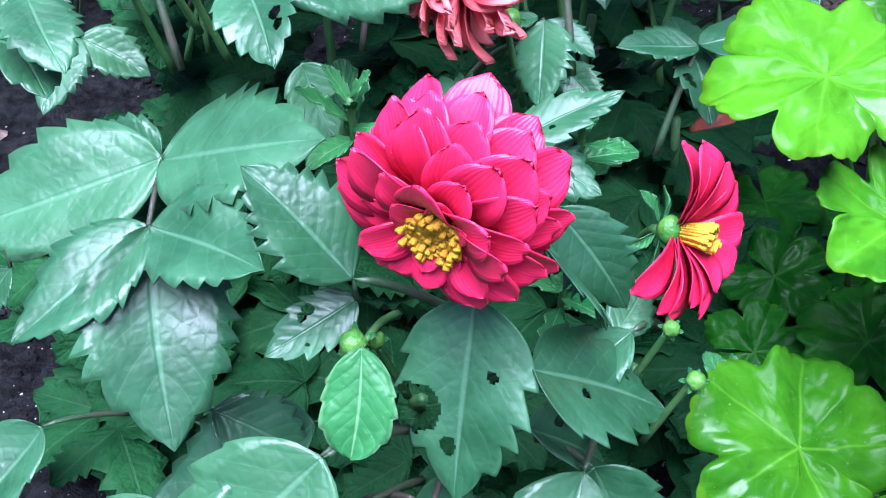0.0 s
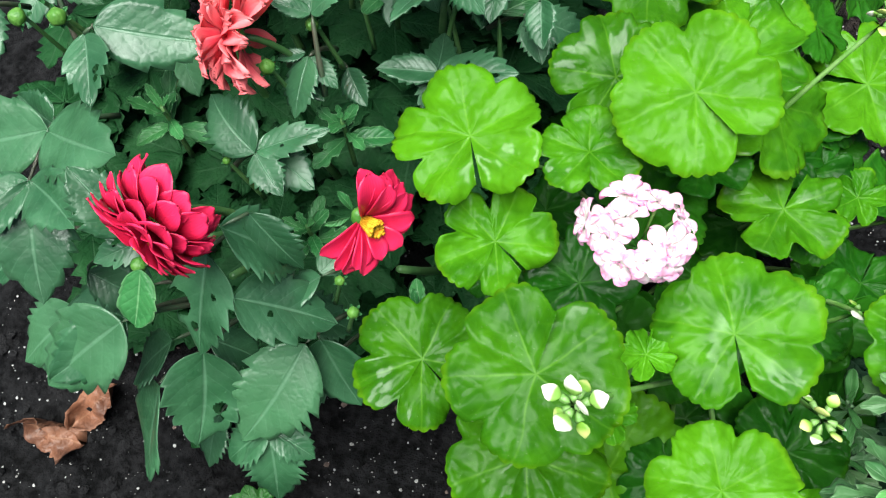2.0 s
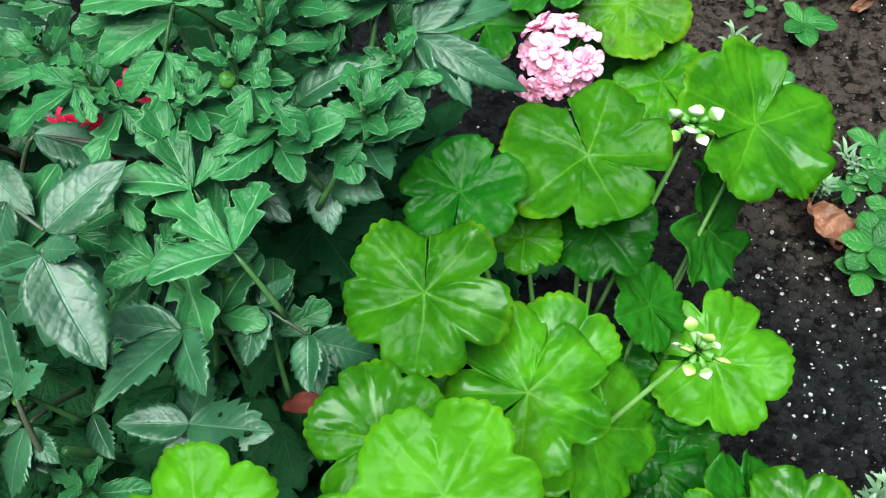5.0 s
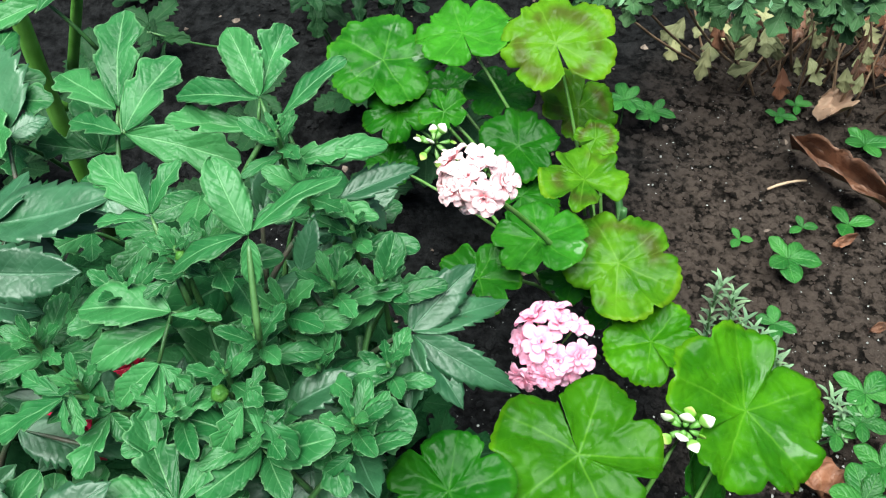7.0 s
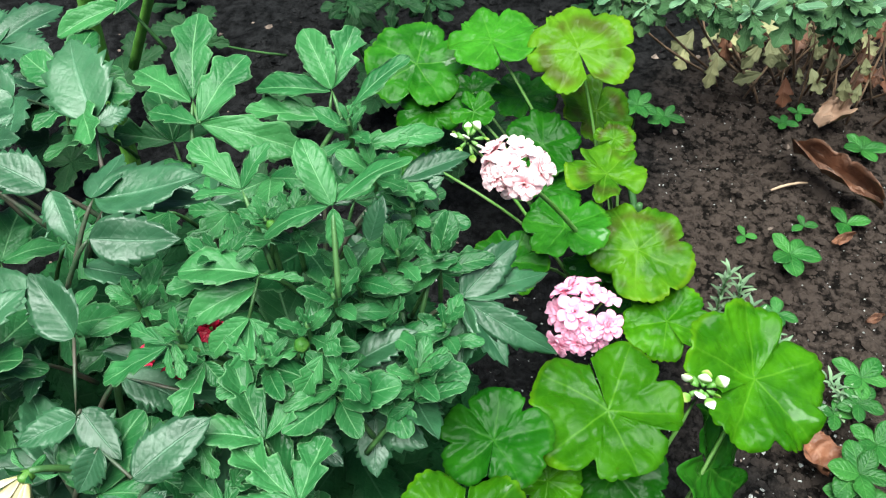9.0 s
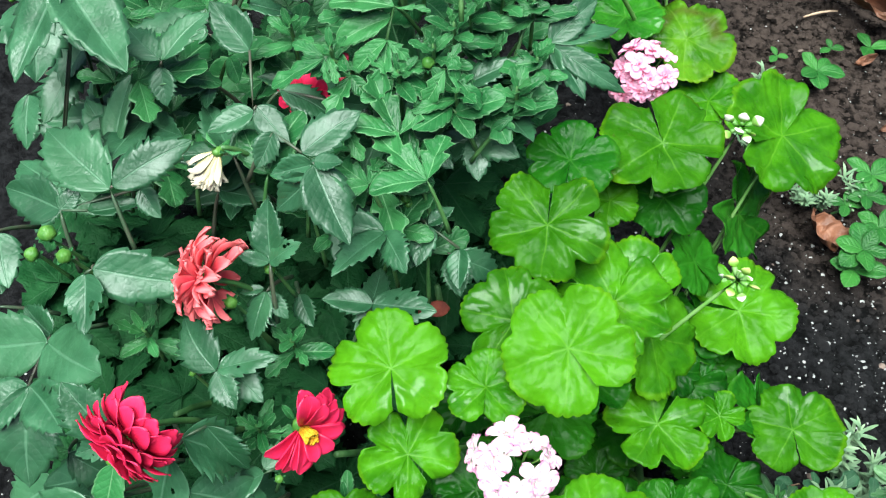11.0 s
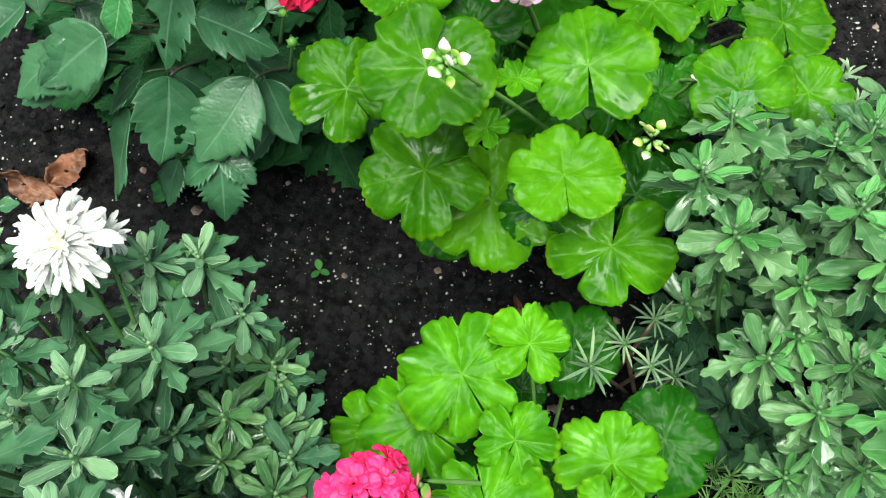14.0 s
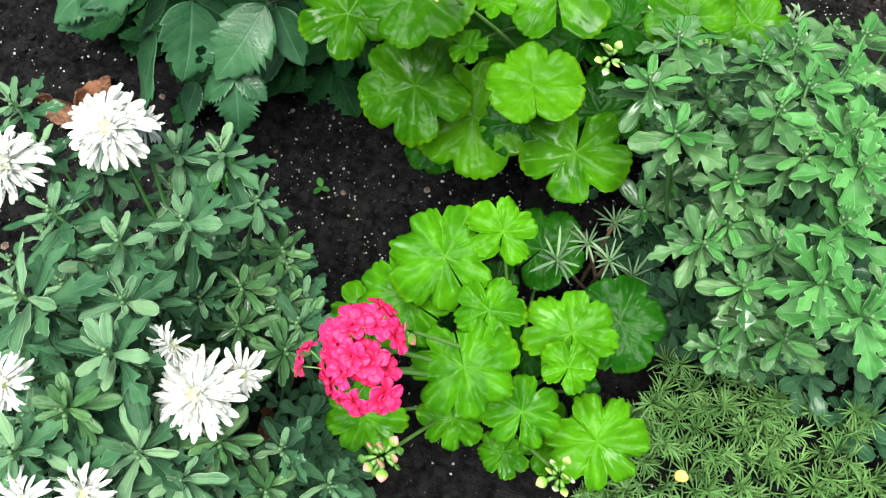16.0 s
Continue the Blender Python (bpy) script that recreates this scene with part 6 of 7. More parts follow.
stalk("stem", (0.261, 1.509, 0.290), (0.366, 1.474, 0.460), 0.006, 0.0048, PALE_STEM, tall_dahlia)
stalk("stem", (0.233, 1.504, 0.230), (0.194, 1.469, 0.300), 0.005, 0.004, PALE_STEM, tall_dahlia)

dahlia_flower(dahlia, (0.578, 0.847, 0.400), (-0.24, -0.88, 0.0), 0.037, (0.60, 0.93, 0.28),
              [(12, 1.0, 126, 9, -0.12), (14, 1.0, 110, 9, -0.10), (15, 1.0, 93, 9, -0.06), (15, 0.94, 77, 9, -0.02), (13, 0.80, 62, 9, 0.02), (8, 0.52, 50, 12, 0.04)], RED_PETALS, 61, 0.21, label="crimson semi-double dahlia flower with a golden disc")
dahlia_flower(dahlia, (0.660, 0.918, 0.328), (0.80, -0.35, 0.28), 0.038, (0.66, 0.98, 0.24),
              [(15, 1.0, 88, 12, -0.05), (14, 0.95, 74, 12, 0.0), (9, 0.85, 62, 10, 0.02)], RED_PETALS, 62, 0.12, bare=(-0.3, -0.6, 0.7), label="red dahlia flower seen from its side")
dahlia_flower(dahlia, (0.561, 0.971, 0.405), (-0.88, -0.32, 0.25), 0.039, (0.60, 1.03, 0.30),
              [(15, 1.0, 116, 16, -0.15), (17, 0.95, 100, 18, -0.05), (17, 0.82, 82, 18, 0.0), (15, 0.66, 60, 18, 0.02), (12, 0.5, 40, 16, 0.03), (8, 0.4, 18, 12, 0.03)], CORAL_PETALS, 63, 0.1, label="fading coral dahlia flower with curled petals", core=False)
dahlia_flower(dahlia, (0.531, 1.056, 0.430), (-0.2, -0.6, -0.6), 0.031, (0.56, 1.10, 0.36),
              [(9, 1.0, 8, 8, 0.0), (11, 1.0, 17, 10, -0.05), (10, 0.9, 27, 12, -0.1)], DRY_PETALS, 64, 0.1, label="withered cream dahlia flower hanging down", core=False)
dahlia_flower(dahlia, (0.540, 1.162, 0.388), (-0.1, -0.6, 0.5), 0.023, (0.60, 1.16, 0.30), [(7, 1.0, 75, 10, 0.0), (6, 0.8, 45, 10, 0.0)], RED_PETALS, 65, 0.2, label="dark red dahlia flower half hidden by leaves", core=False)
dahlia_flower(dahlia, (0.548, 1.214, 0.370), (0.1, -0.5, 0.5), 0.019, (0.61, 1.18, 0.30), [(7, 1.0, 75, 10, 0.0)], RED_PETALS, 66, 0.2, label="dark red dahlia flower half hidden by leaves", core=False)
dahlia_flower(dahlia, (0.560, 1.161, 0.395), (0.0, -0.7, 0.4), 0.024, (0.55, 1.18, 0.30), [(7, 1.0, 70, 10, 0.0), (6, 0.8, 45, 10, 0.0)], RED_PETALS, 67, 0.2, label="dark red dahlia flower half hidden by leaves", core=False)
part("fallen_petal", with_material(RED_PETALS[0], plain_material("dried_petal", (0.10, 0.016, 0.010), (0.20, 0.04, 0.02))), None, dahlia, blade_pose((0.682, 1.074, 0.250), (0.708, 1.087, 0.255), (0, -0.3, 1), 0.9), "single dried red petal caught among the leaves")
for place, axis, size, foot in (((0.545, 0.841, 0.335), (-0.3, -0.5, 0.6), 0.016, (0.57, 0.88, 0.30)), ((0.550, 0.851, 0.325), (0.3, -0.4, 0.8), 0.011, (0.58, 0.88, 0.30)),
                                ((0.583, 0.969, 0.385), (0.3, -0.5, 0.6), 0.015, (0.60, 0.99, 0.32)), ((0.568, 0.920, 0.345), (0, -0.3, 1), 0.008, (0.60, 0.93, 0.29)),
                                ((0.658, 0.880, 0.315), (0, -0.5, 0.8), 0.010, (0.64, 0.88, 0.26)), ((0.670, 0.868, 0.300), (0.2, -0.4, 0.8), 0.012, (0.64, 0.87, 0.25)),
                                ((0.439, 0.938, 0.410), (-0.3, -0.5, 0.7), 0.017, (0.48, 1.0, 0.36)), ((0.462, 0.946, 0.410), (0.3, -0.4, 0.8), 0.017, (0.49, 1.0, 0.36)),
                                ((0.446, 0.954, 0.420), (0.0, 0.2, 1), 0.02, (0.49, 1.0, 0.36)), ((0.660, 1.109, 0.375), (0, -0.2, 1), 0.014, (0.63, 1.1, 0.33)),
                                ((0.664, 1.108, 0.370), (0.6, -0.2, 0.6), 0.011, (0.64, 1.1, 0.33)), ((0.649, 1.186, 0.450), (0, -0.3, 1), 0.015, (0.6, 1.2, 0.38)),
                                ((0.614, 1.231, 0.500), (0, -0.2, 1), 0.010, (0.55, 1.25, 0.44)), ((0.598, 1.003, 0.390), (0, -0.6, 0.5), 0.013, (0.62, 1.02, 0.34))):
    dahlia_bud(dahlia, place, axis, size * 0.66, foot)


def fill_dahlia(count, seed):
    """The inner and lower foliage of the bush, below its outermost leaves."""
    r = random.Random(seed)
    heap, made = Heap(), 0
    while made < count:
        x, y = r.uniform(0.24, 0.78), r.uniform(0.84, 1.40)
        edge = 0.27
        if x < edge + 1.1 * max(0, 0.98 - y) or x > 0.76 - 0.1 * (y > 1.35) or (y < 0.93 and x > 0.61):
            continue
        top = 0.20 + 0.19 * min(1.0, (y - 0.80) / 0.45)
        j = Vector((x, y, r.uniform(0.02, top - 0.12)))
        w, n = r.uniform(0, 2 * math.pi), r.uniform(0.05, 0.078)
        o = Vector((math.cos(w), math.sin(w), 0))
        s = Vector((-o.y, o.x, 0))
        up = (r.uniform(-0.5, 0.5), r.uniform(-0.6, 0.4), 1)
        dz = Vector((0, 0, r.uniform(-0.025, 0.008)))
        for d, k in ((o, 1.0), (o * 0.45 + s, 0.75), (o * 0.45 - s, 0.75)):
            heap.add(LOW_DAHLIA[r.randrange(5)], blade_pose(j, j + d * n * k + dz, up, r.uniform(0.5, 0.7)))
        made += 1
    heap.done("inner_foliage", DAHLIA_INNER_SHADE, dahlia, "dense inner leaves in a leaf colour darkened for shade")


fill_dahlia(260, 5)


def fill_top(count, seed):
    """Young leaves of the crown of the bush."""
    r = random.Random(seed)
    for k in range(count):
        y = r.uniform(1.06, 1.38)
        x = r.uniform(0.30 if y > 1.12 else 0.40, 0.70 - 0.25 * max(0.0, y - 1.35))
        j = Vector((x, y, r.uniform(0.32, 0.43)))
        w, n = r.uniform(0, 2 * math.pi), r.uniform(0.034, 0.064)
        o = Vector((math.cos(w), math.sin(w), r.uniform(-0.2, 0.5)))
        s = Vector((-o.y, o.x, 0.1))
        up = (r.uniform(-0.5, 0.5), r.uniform(-0.6, 0.4), 1)
        rows = [(j, j + o * n, r.uniform(0.4, 0.55), up), (j, j + (o * 0.5 + s) * n * 0.7, r.uniform(0.4, 0.55), up), (j, j + (o * 0.5 - s) * n * 0.7, r.uniform(0.4, 0.55), up)]
        pinnate_leaf(dahlia, j - o * 0.03 - Vector((0, 0, 0.06)), rows, r.random() < 0.8, k)


fill_top(85, 6)


def sprout(plant, place, size, seed):
    """A growing tip: small leaves crowded round a short stem."""
    r = random.Random(seed)
    place = Vector(place)
    tip = stalk("shoot", place - Vector((0, 0, 0.06)), place, 0.002, 0.0015, STEM, plant)
    for i in range(9):
        w = 2.39996 * i + r.uniform(-0.3, 0.3)
        rise = 1.3 - 0.16 * i + r.uniform(-0.2, 0.2)
        d = Vector((math.cos(w), math.sin(w), rise)).normalized()
        n = size * (0.45 + 0.08 * i) * r.uniform(0.8, 1.2)
        base = place - Vector((0, 0, 0.003 * i))
        part("leaf", YOUNG_BLADES[(seed + i) % 6], None, tip, blade_pose(base, base + d * n, Vector((0, -0.2, 1)) - d * 0.4, r.uniform(0.34, 0.5)))


for i, (p, n) in enumerate((((0.620, 1.329, 0.500), 0.034), ((0.619, 1.246, 0.495), 0.038), ((0.662, 1.241, 0.465), 0.036), ((0.578, 1.163, 0.462), 0.030), ((0.717, 1.204, 0.432), 0.034), ((0.658, 1.217, 0.468), 0.034),
                            ((0.679, 1.267, 0.460), 0.034), ((0.650, 1.195, 0.462), 0.032), ((0.700, 1.286, 0.445), 0.032), ((0.645, 1.310, 0.485), 0.036), ((0.608, 1.235, 0.500), 0.030), ((0.685, 1.227, 0.435), 0.034),
                            ((0.675, 1.181, 0.445), 0.034), ((0.578, 1.217, 0.470), 0.034), ((0.673, 1.307, 0.460), 0.034), ((0.531, 1.181, 0.450), 0.036), ((0.631, 1.170, 0.450), 0.036), ((0.719, 1.246, 0.425), 0.03),
                            ((0.613, 1.079, 0.360), 0.03), ((0.618, 0.979, 0.330), 0.028), ((0.526, 0.930, 0.370), 0.03), ((0.698, 0.897, 0.260), 0.026), ((0.617, 0.913, 0.300), 0.028))):
    sprout(dahlia, p, n, 950 + i)


def tall_leaves(seed):
    r = random.Random(seed)
    for i in range(7):
        j = Vector((r.uniform(-0.05, 0.25), r.uniform(1.30, 1.60), r.uniform(0.10, 0.26)))
        w = r.uniform(0, 6.3)
        o, n = Vector((math.cos(w), math.sin(w), 0)), r.uniform(0.07, 0.10)
        s = Vector((-o.y, o.x, 0))
        up = (r.uniform(-0.3, 0.3), r.uniform(-0.5, 0), 1)
        pinnate_leaf(tall_dahlia, j - o * 0.05 - Vector((0, 0, 0.06)), [(j, j + o * n, 0.55, up), (j, j + (o * 0.4 + s) * n * 0.8, 0.55, up), (j, j + (o * 0.4 - s) * n * 0.8, 0.55, up)], False, i)


tall_leaves(8)

# ---------------------------------------------------------------- chrysanthemums
white_mum = thing("chrysanthemum", (0.74, 0.50, 0.0), "chrysanthemum bush with grey-green leaves and shaggy white flowers", "chrysanthemum", "chrysanthemums in the bed")
side_mum = thing("chrysanthemum", (1.16, 0.82, 0.0), "dense chrysanthemum bush with pale lobed leaves and tiny buds", "chrysanthemum", "chrysanthemums in the bed")
back_mum = thing("chrysanthemum", (0.95, 2.35, 0.0), "chrysanthemum bush with green tops and dry brown leaves below", "chrysanthemum", "chrysanthemums in the bed")
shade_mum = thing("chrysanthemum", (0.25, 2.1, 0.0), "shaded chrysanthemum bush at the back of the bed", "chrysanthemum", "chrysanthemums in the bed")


def shoots(plant, places, foot, size, count, pool, seed, buds=3, stem=STEM):
    r = random.Random(seed)
    for i, p in enumerate(places):
        p = Vector(p)
        lean = Vector((p.x - foot[0], p.y - foot[1], 0)) * 1.6
        base = Vector(foot).lerp(Vector((p.x, p.y, 0)), 0.55)
        shoot(plant, p, (base.x, base.y, max(0.0, p.z - 0.22)), lean + Vector((r.uniform(-0.2, 0.2), r.uniform(-0.3, 0.1), 0)), size * r.uniform(0.85, 1.15), count, pool, seed * 50 + i, stem, buds)


shoots(white_mum, [(0.691, 0.685, 0.300), (0.733, 0.665, 0.280), (0.635, 0.569, 0.370), (0.691, 0.570, 0.370), (0.659, 0.669, 0.300), (0.707, 0.612, 0.330), (0.718, 0.533, 0.370), (0.736, 0.496, 0.390)],
       (0.74, 0.50, 0.0), 0.036, 16, MUM_BLADES, 3)
shoots(white_mum, [(0.751, 0.596, 0.260), (0.762, 0.567, 0.250), (0.810, 0.564, 0.260), (0.802, 0.597, 0.220), (0.778, 0.600, 0.230), (0.754, 0.649, 0.220), (0.728, 0.451, 0.380), (0.813, 0.477, 0.320), (0.847, 0.460, 0.250)],
       (0.74, 0.50, 0.0), 0.027, 16, MUM_FRESH, 4)
shoots(white_mum, [(0.775, 0.447, 0.350), (0.806, 0.443, 0.330), (0.662, 0.504, 0.390), (0.713, 0.414, 0.380), (0.751, 0.414, 0.360), (0.512, 0.649, 0.300), (0.559, 0.620, 0.310), (0.662, 0.644, 0.280), (0.610, 0.626, 0.300)],
       (0.74, 0.50, 0.0), 0.034, 16, MUM_BLADES, 5)
shoots(side_mum, [(0.990, 0.868, 0.345), (1.025, 0.835, 0.340), (1.088, 0.870, 0.370), (1.101, 0.898, 0.370), (1.084, 0.834, 0.310), (1.121, 0.853, 0.350), (1.084, 0.785, 0.280), (1.132, 0.795, 0.310)],
       (1.16, 0.82, 0.0), 0.034, 15, MUM_SIDE, 6, 4)
shoots(side_mum, [(1.096, 0.805, 0.290), (1.123, 0.759, 0.290), (1.135, 0.727, 0.220), (1.145, 0.751, 0.240), (1.177, 0.747, 0.250), (1.084, 0.939, 0.360), (0.997, 0.928, 0.330), (1.065, 0.922, 0.350)],
       (1.16, 0.82, 0.0), 0.034, 15, MUM_SIDE, 7, 4)
shoots(side_mum, [(1.163, 0.809, 0.360), (1.156, 0.845, 0.380), (1.145, 0.870, 0.380), (1.205, 0.754, 0.340), (1.125, 0.926, 0.370), (1.167, 0.765, 0.340)],
       (1.16, 0.82, 0.0), 0.044, 12, MUM_LOBED, 8, 2)


def crown_shoots(plant, spots, foot, low, high, count, size, pool, seed):
    """More shoots over the dome of a bush."""
    r = random.Random(seed)
    places = []
    while len(places) < count:
        w, d = r.uniform(0, 6.283), math.sqrt(r.random())
        x, y = spots[0] + spots[2] * d * math.cos(w), spots[1] + spots[3] * d * math.sin(w)
        if all((x - p[0]) ** 2 + (y - p[1]) ** 2 > (0.9 * size) ** 2 for p in places):
            places.append((x, y, low + (high - low) * (1 - d ** 2.2) + r.uniform(-0.02, 0.02)))
    shoots(plant, places, foot, size, 11, pool, seed, 4)


crown_shoots(white_mum, (0.70, 0.46, 0.19, 0.20), (0.74, 0.50, 0.0), 0.20, 0.33, 40, 0.030, MUM_BLADES, 31)
crown_shoots(side_mum, (1.23, 0.95, 0.24, 0.20), (1.20, 0.90, 0.0), 0.16, 0.33, 46, 0.031, MUM_SIDE, 32)


def fill_mum(plant, spots, box, low, high, count, size, seed, material, wide):
    """The inner foliage of a bush, below its outer shoots."""
    r = random.Random(seed)
    heap, made = Heap(), 0
    while made < count:
        x, y = r.uniform(box[0], box[1]), r.uniform(box[2], box[3])
        d = math.hypot((x - spots[0]) / spots[2], (y - spots[1]) / spots[3])
        if d > 1:
            continue
        p = Vector((x, y, low + (high - low) * (1 - d ** 2.5) * r.uniform(0.3, 1.0)))
        axis = Vector((r.uniform(-0.4, 0.4), r.uniform(-0.5, 0.3), 1)).normalized()
        axis, a, b = axes_of(axis)
        for i in range(8):
            w = 2.39996 * i
            out = a * math.cos(w) + b * math.sin(w)
            q = (out + axis * r.uniform(-0.2, 0.8)).normalized()
            base = p - axis * size * 0.12 * i
            heap.add(LOW_MUM[i % 4], blade_pose(base, base + q * size * r.uniform(0.7, 1.15), axis, wide * r.uniform(0.85, 1.2)))
        made += 1
    heap.done("inner_foliage", material, plant, "dense inner foliage")


fill_mum(white_mum, (0.70, 0.46, 0.20, 0.22), (0.45, 0.92, 0.22, 0.70), 0.04, 0.25, 230, 0.030, 21, MUM_LEAF, 0.42)
fill_mum(side_mum, (1.23, 0.96, 0.26, 0.21), (0.93, 1.52, 0.55, 1.2), 0.03, 0.20, 150, 0.040, 22, MUM_LEAF, 0.42)
shoots(back_mum, [(0.729, 1.915, 0.200), (0.780, 1.895, 0.240), (0.857, 1.877, 0.250), (0.812, 1.917, 0.220), (0.901, 1.907, 0.250), (0.956, 1.935, 0.220), (0.985, 1.950, 0.240), (0.955, 1.934, 0.260), (0.685, 1.922, 0.200)],
       (1.0, 2.2, 0.0), 0.036, 16, MUM_TOP, 9, 3, TWIG)
fill_mum(back_mum, (1.05, 2.46, 0.62, 0.36), (0.45, 1.7, 2.04, 2.8), 0.18, 0.34, 60, 0.046, 23, MUM_SHADE, 0.55)
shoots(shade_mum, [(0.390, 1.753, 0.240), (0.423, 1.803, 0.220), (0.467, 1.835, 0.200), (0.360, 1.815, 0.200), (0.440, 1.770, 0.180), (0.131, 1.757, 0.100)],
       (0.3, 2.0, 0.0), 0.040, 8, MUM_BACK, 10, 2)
fill_mum(shade_mum, (0.20, 2.2, 0.60, 0.40), (-0.4, 0.82, 1.84, 2.6), 0.02, 0.16, 50, 0.045, 24, MUM_SHADE, 0.55)



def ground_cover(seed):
    """Low leaves added between the bushes, their shade put into the leaf colour."""
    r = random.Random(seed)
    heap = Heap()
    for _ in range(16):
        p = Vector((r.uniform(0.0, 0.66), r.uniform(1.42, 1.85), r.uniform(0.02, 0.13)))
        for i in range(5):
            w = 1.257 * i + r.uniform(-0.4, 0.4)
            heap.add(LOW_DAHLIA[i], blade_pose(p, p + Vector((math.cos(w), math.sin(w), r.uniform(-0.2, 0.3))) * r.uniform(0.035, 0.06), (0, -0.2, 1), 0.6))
    heap.done("inner_foliage", MUM_SHADE, shade_mum, "low dark foliage")


ground_cover(12)

for place, axis, radius, foot, seed, droop, count in (
        ((0.642, 0.640, 0.375), (-0.05, -0.15, 1), 0.034, (0.70, 0.58, 0.2), 71, 0.4, 120), ((0.650, 0.661, 0.350), (0.5, 0.3, 0.7), 0.022, (0.70, 0.58, 0.2), 72, 0.6, 40),
        ((0.588, 0.585, 0.370), (-0.3, -0.1, 1), 0.031, (0.64, 0.55, 0.2), 73, 0.6, 110), ((0.763, 0.520, 0.360), (-0.1, -0.9, 0.35), 0.020, (0.76, 0.54, 0.25), 74, 0.0, 46),
        ((0.791, 0.498, 0.348), (0.0, -0.25, 1), 0.033, (0.78, 0.5, 0.2), 75, 0.4, 130), ((0.808, 0.526, 0.330), (0.3, -0.4, 0.8), 0.021, (0.79, 0.5, 0.2), 76, 0.6, 46),
        ((0.683, 0.449, 0.380), (-0.1, -0.4, 1), 0.022, (0.70, 0.5, 0.25), 77, 0.4, 80), ((0.762, 0.410, 0.360), (0.0, -0.3, 1), 0.022, (0.76, 0.46, 0.25), 78, 0.3, 60),
        ((0.733, 0.390, 0.370), (0.0, -0.3, 1), 0.022, (0.72, 0.46, 0.25), 79, 0.3, 60)):
    mum_flower(white_mum, place, axis, radius, foot, seed, count, droop)


def dry_underside(seed):
    """Withered leaves and bare twigs under the back bush."""
    r = random.Random(seed)
    pool = [with_material(m, PALE_DRY) for m in MUM_LOBED]
    brown = [with_material(m, DRY_LEAF) for m in MUM_LOBED]
    for i in range(190):
        x = r.uniform(0.78, 1.4)
        j = Vector((x, r.uniform(1.97, 2.2), r.uniform(0.03, 0.17)))
        d = Vector((r.uniform(-0.6, 0.6), r.uniform(-1, -0.2), r.uniform(-1.2, -0.1))).normalized()
        part("leaf", (pool if r.random() < 0.7 else brown)[i % 4], None, back_mum, blade_pose(j, j + d * r.uniform(0.024, 0.048), (r.uniform(-0.6, 0.6), -1, r.uniform(-0.2, 1.0)), r.uniform(0.5, 0.8)), "withered leaf")
    for i in range(130):
        x = r.uniform(0.84, 1.4)
        stalk("twig", (x, r.uniform(2.0, 2.2), 0.0), (x + r.uniform(-0.1, 0.1), r.uniform(2.0, 2.2), r.uniform(0.12, 0.3)), 0.0018, 0.0009, TWIG, back_mum, 0, (r.uniform(-0.035, 0.035), r.uniform(-0.02, 0.02), 0))


dry_underside(9)


# ---------------------------------------------------------------- small plants
def needle_rosette(plant, place, axis, size, count, pool, seed):
    r = random.Random(seed)
    axis, a, b = axes_of(axis)
    place = Vector(place)
    head = part("rosette", blob_mesh("rosette_heart", seed, 4, 6), STEM, plant, blade_pose(place - axis * 0.004, place + axis * 0.003, a))
    for i in range(count):
        w = 2.39996 * i
        o = a * math.cos(w) + b * math.sin(w)
        d = (o + axis * r.uniform(0.05, 1.1)).normalized()
        part("leaf", pool[i % len(pool)], None, head, blade_pose(place - axis * 0.004 * (i % 3), place + d * size * r.uniform(0.75, 1.15), axis, r.uniform(0.65, 0.9)))
    return head


NEEDLES = [with_material(petal_mesh("leaf", 600 + i, 0.055, 1.0, 0.12 - 0.06 * i, 0.4, 0, 0, 0.3), NEEDLE) for i in range(3)]
GREY_NEEDLES = [with_material(m, NEEDLE_GREY) for m in NEEDLES]
portulaca = thing("portulaca", (1.02, 0.80, 0.0), "portulaca with rosettes of narrow fleshy leaves", "portulaca", "low plants")
for i, p in enumerate(((1.015, 0.824, 0.160), (1.024, 0.781, 0.170), (0.979, 0.761, 0.170), (0.999, 0.797, 0.150), (1.055, 0.803, 0.100))):
    needle_rosette(portulaca, p, (0.1 * (i % 3 - 1), -0.2, 1), 0.023 + 0.003 * (i % 3), 12, GREY_NEEDLES, 610 + i)
    stalk("stem", (1.01 + 0.01 * i, 0.80, 0.0), p, 0.0022, 0.0018, TWIG, portulaca)

portulaca_mat = thing("portulaca", (1.20, 0.68, 0.0), "spreading mat of portulaca with narrow green leaves", "portulaca", "low plants")


